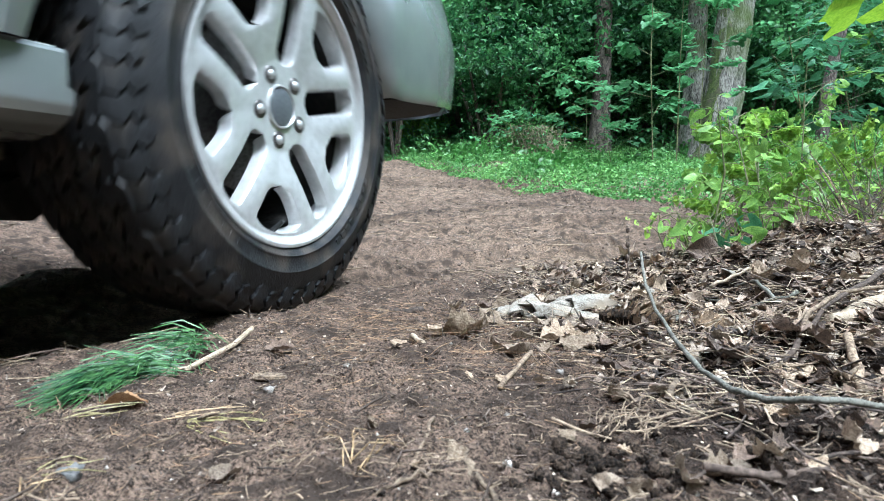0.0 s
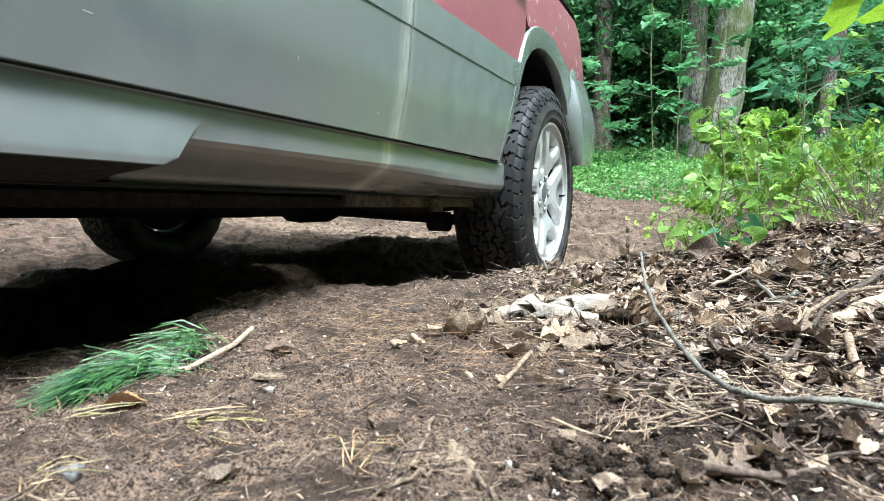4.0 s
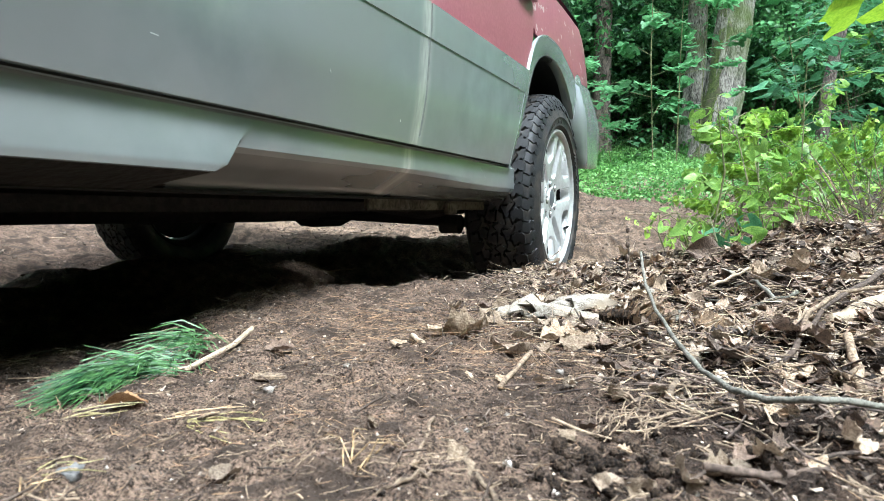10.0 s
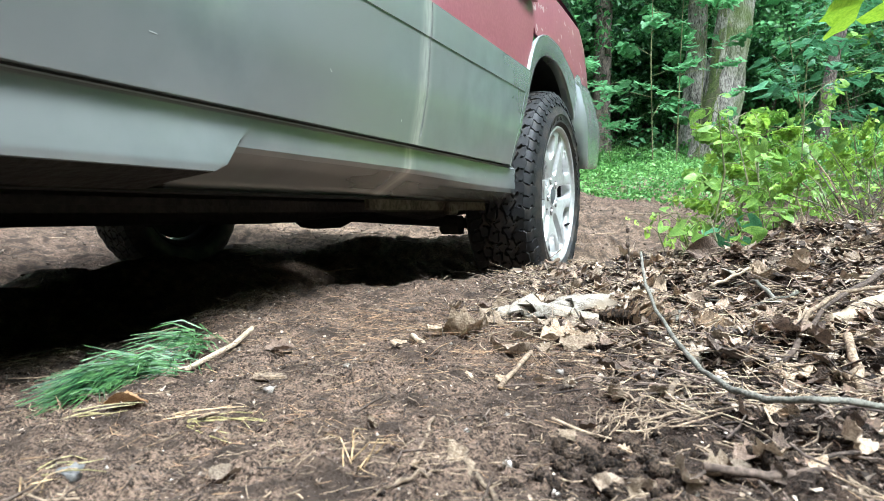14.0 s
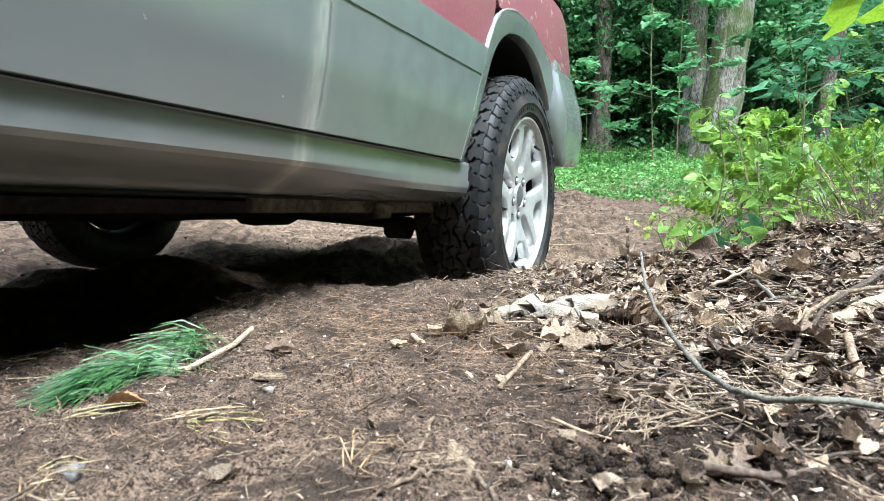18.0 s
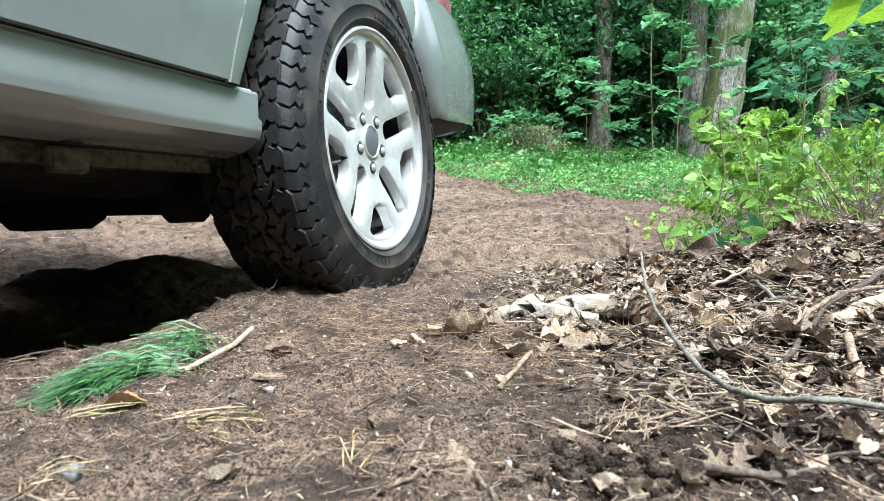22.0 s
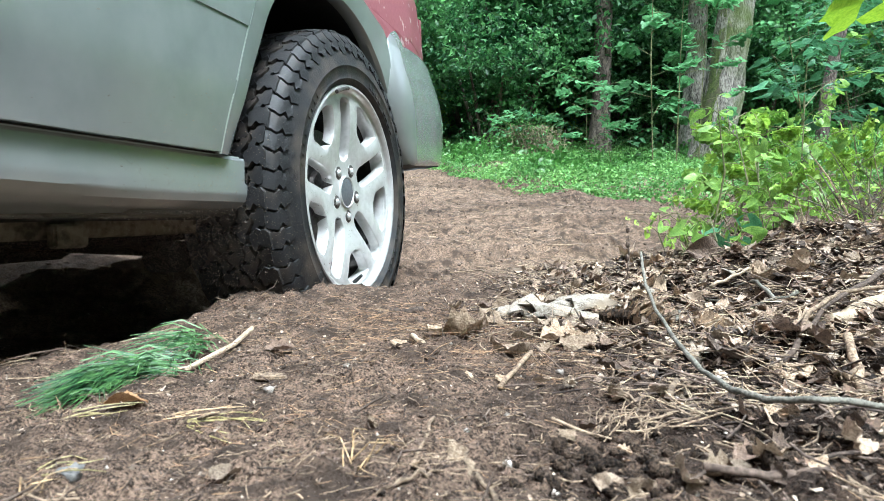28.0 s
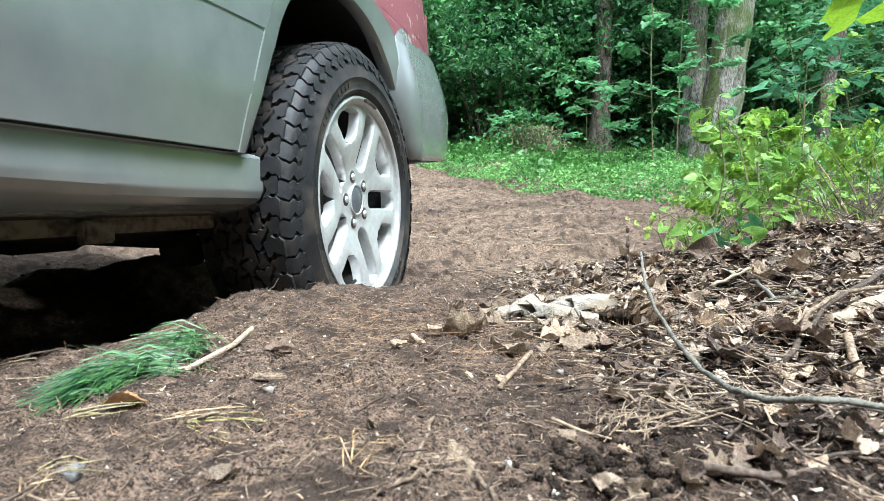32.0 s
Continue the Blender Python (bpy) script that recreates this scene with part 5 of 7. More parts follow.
def stick(points, r0, r1, material, label, name="stick", wob=0.0015):
    """A single stick, its points given as x, y and height over the soil."""
    r = np.random.RandomState(int(abs(points[0][0]) * 1000) + len(points))
    pts = [Vector((px, py, gz(px, py) + h)) for px, py, h in points]
    fine = []
    for a, b in zip(pts[:-1], pts[1:]):
        for k in range(5):
            fine.append(a.lerp(b, k / 5) + Vector(r.normal(size=3)) * wob)
    fine.append(pts[-1])
    n = len(fine)
    ob = new(name, tube(name, fine, [r0 + (r1 - r0) * i / (n - 1) + abs(r.normal()) * 0.0004 for i in range(n)], 9))
    ob.data.materials.append(material)
    ob.data.shade_smooth()
    return tagged(ob, label, "stick", "sticks on the forest floor")


GREY_STICK = mk("grey_stick", (0.075, 0.068, 0.055), (0.22, 0.205, 0.165), 60, 0.85, 0.5, dist=0.002)
PALE_WOOD = mk("pale_wood", (0.27, 0.20, 0.13), (0.56, 0.45, 0.32), 50, 0.75, 0.4, dist=0.002)
stick(((0.287, 0.9, 0.085), (0.268, 0.82, 0.061), (0.246, 0.712, 0.03), (0.23, 0.608, 0.033), (0.215, 0.508, 0.03), (0.209, 0.442, 0.033), (0.22, 0.416, 0.032), (0.241, 0.386, 0.031), (0.295, 0.41, 0.035), (0.337, 0.428, 0.033)), 0.0017, 0.0023, GREY_STICK, "long thin curved grey stick arching over dead leaves", wob=0.0004)
stick(((0.375, 0.648, 0.01), (0.394, 0.668, 0.025), (0.474, 0.74, 0.041), (0.541, 0.76, 0.045), (0.592, 0.78, 0.044)), 0.0026, 0.0020, TWIG, "pale bent twig arching over the litter", wob=0.0006)
stick(((0.345, 0.62, 0.004), (0.43, 0.70, 0.025), (0.62, 0.86, 0.05), (0.75, 0.95, 0.07)), 0.0025, 0.003, TWIG_D, "dark thin stick leaning on the litter")
stick(((0.46, 0.735, 0.010), (0.60, 0.82, 0.014)), 0.009, 0.010, PALE_WOOD, "short pale log with an orange end")
stick(((0.395, 0.575, 0.006), (0.43, 0.655, 0.014)), 0.0048, 0.0042, TWIG, "broken tan stick among leaves")
stick(((-0.006, 0.448, 0.004), (-0.016, 0.345, 0.004)), 0.0011, 0.0009, TWIG, "thin straight twig on bare soil", wob=0.0006)
stick(((0.050, 0.535, 0.003), (0.096, 0.664, 0.008)), 0.0023, 0.0019, TWIG, "straight pale brown twig on bare soil", wob=0.0004)
stick(((-0.036, 0.735, 0.004), (-0.020, 0.70, 0.004)), 0.0026, 0.0023, PALE_WOOD, "short pale twig on bare soil", wob=0.0004)
stick(((-0.078, 0.905, 0.004), (-0.027, 0.902, 0.004)), 0.0062, 0.0052, TWIG_D, "stubby brown bark chip at the crest", wob=0.001)
stick(((-0.034, 0.312, 0.001), (-0.012, 0.322, 0.003), (0.0, 0.325, 0.002)), 0.0008, 0.0006, TWIG, "pale straw on bare soil", wob=0.0008)
stick(((0.02, 0.345, 0.003), (0.034, 0.30, 0.002)), 0.0012, 0.0010, TWIG, "thin brown twig on bare soil", wob=0.0008)
stick(((0.18, 0.49, 0.006), (0.21, 0.55, 0.012)), 0.0030, 0.0022, TWIG, "brown twig on bare soil", wob=0.001)
for k in range(26):
    a, L = rl.uniform(0, 3.14), rl.uniform(0.05, 0.16)
    bx, by = rl.uniform(0.3, 1.2), rl.uniform(0.55, 1.5)
    if abs(bx) > 0.72 * by:
        continue
    stick(((bx - math.cos(a) * L / 2, by - math.sin(a) * L / 2, 0.008), (bx, by, 0.014), (bx + math.cos(a) * L / 2, by + math.sin(a) * L / 2, 0.012)), rl.uniform(0.0015, 0.004), 0.0012, (TWIG, GREY_STICK, TWIG_D, PALE_WOOD)[k % 4], "dry twig lying on the leaf litter")

# straw tufts
YELLOW = mk("yellow_straw", (0.20, 0.165, 0.055), (0.40, 0.33, 0.15), 20, 0.55, 0.1, island=0.2)


def tuft(x, y, n, L, a0, spread, rise, material, label, rad=0.0005, seed=1):
    r = np.random.RandomState(seed)
    ob = new("straw_tuft")
    z = gz(x, y)
    for k in range(n):
        a = radians(a0 + r.normal() * spread)
        l = L * r.uniform(0.5, 1.1)
        d = Vector((math.cos(a), math.sin(a), 0))
        up = rise * r.uniform(0.3, 1.0)
        p = Vector((x + r.normal() * 0.004, y + r.normal() * 0.006, z + 0.002))
        bow = Vector((-d.y, d.x, 0)) * r.normal() * 0.16 * l
        part("blade", tube("blade", (p, p + d * l * 0.35 + bow * 0.8 + Vector((0, 0, up)), p + d * l * 0.7 + bow + Vector((0, 0, up * 0.9)), p + d * l + Vector((0, 0, up * 0.4))), (rad, rad, rad * 0.8, rad * 0.4), 4), material, ob)
    return tagged(ob, label, "straw tuft")


tuft(-0.185, 0.455, 7, 0.10, -24, 14, 0.004, YELLOW, "flattened tuft of yellow straws on the soil", seed=2)
tuft(-0.26, 0.43, 4, 0.06, 10, 15, 0.004, YELLOW, "few pale straws on the soil", seed=3)
tuft(0.13, 0.43, 8, 0.06, 50, 34, 0.010, TWIG, "clump of pale dry grass on the bank", seed=5)
tuft(0.15, 0.46, 6, 0.05, 15, 40, 0.010, TWIG, "clump of pale dry grass on the bank", seed=6)

tuft(-0.053, 0.362, 10, 0.034, 80, 40, 0.016, STRAW, "small upright clump of dry grass on bare soil", seed=8)
tuft(-0.205, 0.455, 4, 0.05, 25, 12, 0.003, STRAW, "few pale straws on the soil", seed=9)
tuft(-0.240, 0.366, 4, 0.035, 15, 10, 0.003, YELLOW, "few yellow straws on the soil", seed=10)
tuft(-0.232, 0.335, 4, 0.030, 80, 25, 0.010, STRAW, "small clump of straws on the soil", seed=11)
tuft(0.105, 0.415, 11, 0.055, 60, 26, 0.012, TWIG, "flattened clump of pale dry grass on the bank", seed=12)
tuft(0.140, 0.420, 9, 0.050, 48, 26, 0.012, TWIG, "flattened clump of pale dry grass on the bank", seed=13)

# lumps of soil and single pebbles
ICO = bmesh.new()
bmesh.ops.create_icosphere(ICO, subdivisions=2, radius=1)
ICO_V, ICO_F = np.array([tuple(q.co) for q in ICO.verts]), np.array([[q.index for q in f.verts] for f in ICO.faces])
ICO.free()


def lumps(name, x, y, size, r, material):
    """Rough rounded lumps of soil, half sunk in the ground."""
    n = len(x)
    bulge = 1 + 0.22 * np.sin(ICO_V @ r.normal(size=(3, n)) * 3 + r.rand(n) * 6).T[:, :, None]
    v = ICO_V[None] * bulge * (0.7 + 0.6 * r.rand(n, len(ICO_V), 1)) * (size[:, None] * (0.7 + 0.5 * r.rand(n, 3)))[:, None]
    v += np.stack([x, y, ground_z(x, y) + size * 0.15], 1)[:, None]
    ob = new(name, raw(name, v.reshape(-1, 3), (ICO_F[None] + (np.arange(n) * len(ICO_V))[:, None, None]).reshape(-1, 3)))
    ob.data.materials.append(material)
    return ob


HUMUS = mk("humus", (0.008, 0.006, 0.005), (0.075, 0.052, 0.036), 160, 0.95, 0.8, fine=4, island=0.5, dist=0.004, spec=0.15)
x, y, z, r = scatter(1100, (0.04, 1.3), (0.31, 1.3), lambda x, y: 0.9 * thick(x, y), 81)
tagged(lumps("humus_lumps", x, y, 0.002 + 0.005 * r.rand(len(x)) ** 2 * np.interp(y, (0.3, 0.8), (0.7, 1.2)), r, HUMUS), "dark crumbly lumps of humus between the leaves", "soil", kind="stuff")
r = np.random.RandomState(82)
x, y = np.concatenate([0.105 + 0.030 * r.normal(size=150), 0.235 + 0.022 * r.normal(size=90)]), np.concatenate([0.372 + 0.020 * r.normal(size=150), 0.395 + 0.018 * r.normal(size=90)])
tagged(lumps("root_clump", x, y, 0.0015 + 0.0042 * r.rand(240) ** 1.5, r, HUMUS), "dark matted clump of rotten roots and soil", "soil", kind="stuff")
STONE = mk("stone", (0.10, 0.095, 0.09), (0.20, 0.19, 0.18), 120, 0.8, 0.3, dist=0.002)
for px, py, ps, mt, label in ((-0.222, 0.365, 0.0065, STONE, "grey pebble among straws"), (-0.150, 0.535, 0.0045, GRIT, "pale pebble on the soil"), (0.115, 0.60, 0.004, GRIT, "pale pebble on the soil"), (0.04, 0.37, 0.003, GRIT, "pale pebble on the soil"), (-0.09, 0.58, 0.003, GRIT, "pale pebble on the soil")):
    tagged(lumps("pebble", np.array([px]), np.array([py]), np.array([ps]), np.random.RandomState(5), mt), label, "pebble", "pebbles on the soil")
chip = part("wood_chip", box_bm(0.030, 0.012, 0.004, bevel=0.0014), TWIG, None)
chip.matrix_basis = tilt_at(-0.160, 0.572, 18, 0.004, (8, 5), 1)
tagged(chip, "pale splintered chip of wood on the soil", "wood chip")
stick(((0.148, 0.343, 0.004), (0.18, 0.336, 0.006), (0.214, 0.332, 0.006)), 0.0024, 0.0028, TWIG_D, "smooth dark stick among dead leaves", wob=0.0006)

# ---- pine sprig ----
NEEDLE = mk("pine_needle", (0.018, 0.062, 0.020), (0.104, 0.215, 0.064), 12, 0.46, 0.0, island=0.45)
sprig = tagged(new("pine_sprig"), "fresh green pine sprig with a pale broken stem", "pine sprig")


def clear(x, y, z):
    return Vector((x, y, max(z, gz(x, y) + 0.004)))


axis = [clear(-0.2334, 0.76, 0.1551), clear(-0.2392, 0.71, 0.1460), clear(-0.2519, 0.61, 0.1390), clear(-0.2776, 0.59, 0.146), clear(-0.3048, 0.575, 0.1489)]
part("stem", tube("stem", axis, (0.0030, 0.0029, 0.0027, 0.0022, 0.0016), 8), PALE_WOOD, sprig, "pale peeled pine twig")
part("side_twig", tube("side_twig", (clear(-0.2405, 0.705, 0.147), clear(-0.2500, 0.703, 0.1555), clear(-0.2612, 0.70, 0.1556), clear(-0.272, 0.69, 0.1532)), (0.0016, 0.0015, 0.0014, 0.0012), 6), TWIG, sprig)
part("bud", tube("bud", (clear(-0.297, 0.578, 0.150), clear(-0.301, 0.576, 0.151), clear(-0.309, 0.572, 0.151), clear(-0.314, 0.570, 0.150)), (0.0012, 0.0032, 0.0030, 0.0006), 8), PALE_WOOD, sprig, "pale brown pine bud")


def needles(name, base, heading, n, L, fan, seed, rise=0.0):
    r = np.random.RandomState(seed)
    pieces = []
    for k in range(n):
        a = radians(heading + r.normal() * fan)
        d = Vector((math.cos(a), math.sin(a), rise + r.normal() * 0.09))
        p = Vector(base) + Vector(r.normal(size=3)) * 0.006
        p.z = max(p.z, gz(p.x, p.y) + 0.003)
        l = L * r.uniform(0.6, 1.15)
        e = p + d * l
        e.z = max(e.z, gz(e.x, e.y) + 0.002 + 0.006 * r.rand())
        m = p.lerp(e, 0.5) + Vector((r.normal() * 0.002, r.normal() * 0.002, 0.010 * r.rand()))
        m.z = max(m.z, gz(m.x, m.y) + 0.004)
        pieces.append(tube_data((p, m, e), (0.00062, 0.00072, 0.0003), 3, False))
    ob = part(name, join(name, pieces), NEEDLE, sprig)
    return tagged(ob, kind="stuff")


for k, (bx, by, bz, hd, n, L, up) in enumerate(((-0.262, 0.602, 0.144, 222, 34, 0.055, 0.0), (-0.275, 0.592, 0.148, 214, 44, 0.06, 0.0), (-0.288, 0.584, 0.150, 222, 50, 0.064, -0.08), (-0.298, 0.574, 0.148, 230, 56, 0.064, -0.1), (-0.306, 0.560, 0.144, 236, 60, 0.060, -0.1), (-0.300, 0.550, 0.140, 244, 36, 0.055, -0.06), (-0.282, 0.570, 0.142, 232, 30, 0.05, -0.1), (-0.258, 0.606, 0.142, 275, 9, 0.03, -0.2), (-0.272, 0.690, 0.1535, 232, 34, 0.064, 0.03), (-0.272, 0.690, 0.156, 176, 9, 0.055, 0.16), (-0.262, 0.697, 0.155, 300, 7, 0.035, -0.4), (-0.266, 0.672, 0.1545, 226, 12, 0.064, 0.02), (-0.268, 0.645, 0.1500, 218, 11, 0.064, 0.06), (-0.270, 0.618, 0.1480, 214, 9, 0.062, 0.05), (-0.285, 0.600, 0.1520, 205, 8, 0.060, 0.12), (-0.255, 0.640, 0.146, 262, 10, 0.042, -0.05))):
    needles("needles", (bx, by, bz), hd, n, L, 30 if k in (8, 9, 10, 15) else 22, 60 + k, up)

# ---- birch bark and cone on the bank ----
BIRCH = mk("birch_bark", (0.15, 0.120, 0.088), (0.42, 0.38, 0.32), 70, 0.7, 0.5, dist=0.004, c3=(0.30, 0.235, 0.165), c3_scale=22)


def bark_sheet(x, y, L, rad, arc, yaw, seed, lift=0.004):
    """A curled sheet of bark with some thickness and ragged ends."""
    r = np.random.RandomState(seed)
    v = []
    ends, rims, dent = r.normal(size=(2, 8)) * 0.10, r.normal(size=(2, 9)) * 0.16, r.normal(size=(9, 8)) * 0.07
    for t in (0, 1):
        for i in range(9):
            for j in range(8):
                e = i / 8 - 0.5
                along = e + (ends[0, j] * (0.5 - i / 8) ** 3 * 8 if i < 4 else -ends[1, j] * (i / 8 - 0.5) ** 3 * 8)
                a = radians(90 + (j / 7 - 0.5) * arc * (1 + (rims[0, i] if j < 4 else rims[1, i])))
                q = rad * (1 + dent[i, j] + 0.18 * e) - 0.0016 * t
                v.append((along * L, q * math.cos(a) + 0.05 * L * math.sin(3 * e + seed), q * math.sin(a) - rad * math.cos(radians(arc / 2)) * 0.9))
    f = grid_faces(9, 8) + [tuple(q + 72 for q in ff[::-1]) for ff in grid_faces(9, 8)]
    edge = [j for j in range(8)] + [i * 8 + 7 for i in range(1, 9)] + [64 + j for j in range(6, -1, -1)] + [i * 8 for i in range(7, 0, -1)]
    f += [(edge[i], edge[(i + 1) % len(edge)], edge[(i + 1) % len(edge)] + 72, edge[i] + 72) for i in range(len(edge))]
    bm = bmesh.new()
    tmp = raw("t", v, f)
    bm.from_mesh(tmp)
    bpy.data.meshes.remove(tmp)
    ob = part("bark_piece", bm, BIRCH, None)
    ob.matrix_basis = tilt_at(x, y, yaw, lift, (rl.normal() * 14, rl.normal() * 12), 1)
    return tagged(ob, "curled piece of white birch bark on leaf litter", "bark", "birch bark pieces")


for bx, by, bl, br, arc, yaw, sd, up in ((0.118, 0.905, 0.050, 0.022, 215, 65, 1, 0.006), (0.150, 0.862, 0.070, 0.014, 290, 28, 2, 0.003), (0.205, 0.885, 0.055, 0.013, 270, 14, 11, 0.003),
                                   (0.150, 0.935, 0.050, 0.020, 160, -25, 4, 0.010), (0.190, 0.950, 0.055, 0.017, 190, 40, 8, 0.008), (0.228, 0.940, 0.060, 0.020, 150, 5, 3, 0.008),
                                   (0.258, 0.915, 0.045, 0.018, 130, 70, 7, 0.008), (0.135, 0.975, 0.040, 0.018, 140, 100, 9, 0.006), (0.098, 0.945, 0.032, 0.014, 150, 20, 10, 0.004)):
    bark_sheet(bx, by, bl, br, arc, yaw, sd, up)
bark_sheet(0.36, 1.10, 0.05, 0.02, 120, 60, 5, 0.006)
bark_sheet(0.52, 1.12, 0.05, 0.02, 110, 30, 6, 0.006)

CONE = mk("cone_scale", (0.045, 0.027, 0.016), (0.40, 0.265, 0.15), 40, 0.7, 0.4, island=0.4, dist=0.003)


def cone(x, y, L, rad, yaw, label):
    ob = new("spruce_cone")
    part("core", tube("core", ((-L / 2, 0, 0), (-L * 0.3, 0, 0), (L * 0.3, 0, 0), (L / 2, 0, 0)), (rad * 0.3, rad * 0.5, rad * 0.45, rad * 0.15), 8), HUMUS, ob)
    r = np.random.RandomState(3)
    sc = raw("scale", ((0, -0.3, 0), (0.5, -0.42, 0.25), (1.0, -0.2, 0.62), (1.08, 0.0, 0.70), (1.0, 0.2, 0.62), (0.5, 0.42, 0.25), (0, 0.3, 0), (0.5, 0, 0.33)), ((0, 1, 7), (1, 2, 7), (2, 3, 7), (3, 4, 7), (4, 5, 7), (5, 6, 7), (6, 0, 7)))
    for k in range(110):
        t = k / 110
        a = k * 2.39996
        q = rad * (0.9 * math.sin(math.pi * (0.15 + 0.75 * t)) + 0.1)
        m = Matrix.Translation((L * (t - 0.5), 0, 0)) @ Matrix.Rotation(a, 4, "X") @ Matrix.Translation((0, 0, q * 0.4)) @ Matrix.Rotation(radians(-30 + r.normal() * 14), 4, "Y")
        s = part("scale", sc, CONE, ob)
        s.matrix_basis = m @ Matrix.Diagonal((q * 0.75, q * 0.62, q * 0.72, 1))
    ob.matrix_basis = tilt_at(x, y, yaw, rad * 0.75, (0, 0), 1)
    return tagged(ob, label, "cone")


cone(0.238, 0.765, 0.085, 0.020, -26, "weathered brown spruce cone lying on litter")
cone(0.325, 0.755, 0.045, 0.016, 40, "dark rotten cone lying on litter")


# ---- plants on the bank ----
def green_leaf_mesh(seed, kind):
    """A green leaf of unit length: pointed and toothed, or lobed like maple, folded along its midrib."""
    r = np.random.RandomState(seed)
    if kind == "maple":
        out = []
        for k in range(29):
            a = radians(-150 + 300 * k / 28)
            q = 0.36 + 0.20 * abs(math.cos(2.5 * a)) ** 1.4 + 0.05 * (k % 2)
            out.append((0.40 + q * math.cos(a) * 1.05, q * math.sin(a) * 1.05))
    else:
        out = []
        for k in range(25):
            t = k / 24
            s = 1 - abs(2 * t - 1)
            w = 0.33 * math.sin(math.pi * min(1.0, s * 0.96 + 0.04)) ** 0.75 + 0.02 * (k % 2)
            out.append((s, w if t < 0.5 else -w))
    droop = r.uniform(0.1, 0.35)
    v = [(px, py, -droop * px * px + 0.16 * abs(py) + 0.03 * math.sin(9 * px + 5 * py)) for px, py in out]
    mid = [(0.05, 0, -0.02), (0.5, 0, -droop * 0.25 - 0.04)]
    n = len(v)
    v += mid
    f = [(i, (i + 1) % n, n + (1 if 0.25 < out[i][0] else 0)) for i in range(n)]
    # stalk
    o = len(v)
    v += [(-0.35, -0.012, 0.06), (-0.35, 0.012, 0.06), (0.08, 0.012, -0.01), (0.08, -0.012, -0.01)]
    f.append((o, o + 1, o + 2, o + 3))
    me = raw("leaf", v, f)
    me.shade_smooth()
    return me


GREEN = mk("fresh_leaf", (0.125, 0.265, 0.045), (0.32, 0.50, 0.095), 3, 0.42, 0.12, translucent=0.4, island=0.3, dist=0.008)
BLUEG = mk("bluish_leaf", (0.05, 0.17, 0.075), (0.12, 0.30, 0.14), 3, 0.35, 0.25, translucent=0.35, island=0.3, dist=0.03)
OVATE = [green_leaf_mesh(k, "ovate") for k in range(3)]
MAPLE = [green_leaf_mesh(k, "maple") for k in range(3)]
STEM = mk("green_stem", (0.10, 0.12, 0.045), (0.22, 0.20, 0.09), 20, 0.6, 0.2)
SHARED = {}


def leaf_of(k, kind, mt):
    key = (k, kind, mt.name)
    if key not in SHARED:
        me = (MAPLE if kind == "maple" else OVATE)[k].copy()
        me.materials.clear()
        me.materials.append(mt)
        SHARED[key] = me
    return SHARED[key]


def sapling(x, y, height, lean, n, size, mt, kind, label, seed, branches=3, spread=0.16, start=0.08, name="sapling"):
    """A stem with side shoots and single leaves along them."""
    r = np.random.RandomState(seed)
    z0 = gz(x, y)
    ob = new(name)
    ob.location = (x, y, z0)
    top = Vector((lean[0], lean[1], height))
    mid = top * 0.5 + Vector((r.normal() * 0.02, r.normal() * 0.02, 0))
    rad = 0.0022 + 0.0022 * height
    loose = 34 if size < 0.1 else 10  # tall saplings hold their leaves flat
    part("stem", tube("stem", ((0, 0, -0.03), mid, top), (rad, rad * 0.8, rad * 0.35), 6), STEM, ob)
    tips = []
    for b in range(branches):
        q = start + (1 - start) * (b + 0.5) / branches
        base = mid.lerp(top, (q - 0.5) * 2) if q > 0.5 else (mid * (q * 2))
        a = b * 2.4 + r.uniform(0, 1.5)
        L = spread * r.uniform(0.6, 1.2) * (1.25 - 0.5 * q)
        end = base + Vector((math.cos(a) * L, math.sin(a) * L, L * r.uniform(0.15, 0.6)))
        part("shoot", tube("shoot", (base, base.lerp(end, 0.5) + Vector((0, 0, 0.01)), end), (rad * 0.5, rad * 0.4, rad * 0.25), 5), STEM, ob)
        tips.append((base, end, a))
    tips.append((mid, top, r.uniform(0, 6)))
    for k in range(n):
        base, end, a = tips[k % len(tips)]
        w = r.uniform(0.25, 1.0)
        p = base.lerp(end, w)
        yaw = a + (1 if k % 2 else -1) * r.uniform(0.3, 1.4)
        s = size * r.uniform(0.55, 1.15) * (1.1 - 0.3 * w)
        leaf = new("leaf", leaf_of(int(r.randint(3)), kind, mt))
        leaf.parent = ob
        m = Matrix.Translation(p + Vector((math.cos(yaw), math.sin(yaw), 0)) * s * 0.3) @ Matrix.Rotation(yaw, 4, "Z") @ Matrix.Rotation(radians(r.normal() * loose + loose * 0.6), 4, "Y") @ Matrix.Rotation(radians(r.normal() * loose * 1.3), 4, "X")
        leaf.matrix_basis = m @ Matrix.Diagonal((s, s, s, 1))
    return tagged(ob, label, "plant", "green plants on the bank")


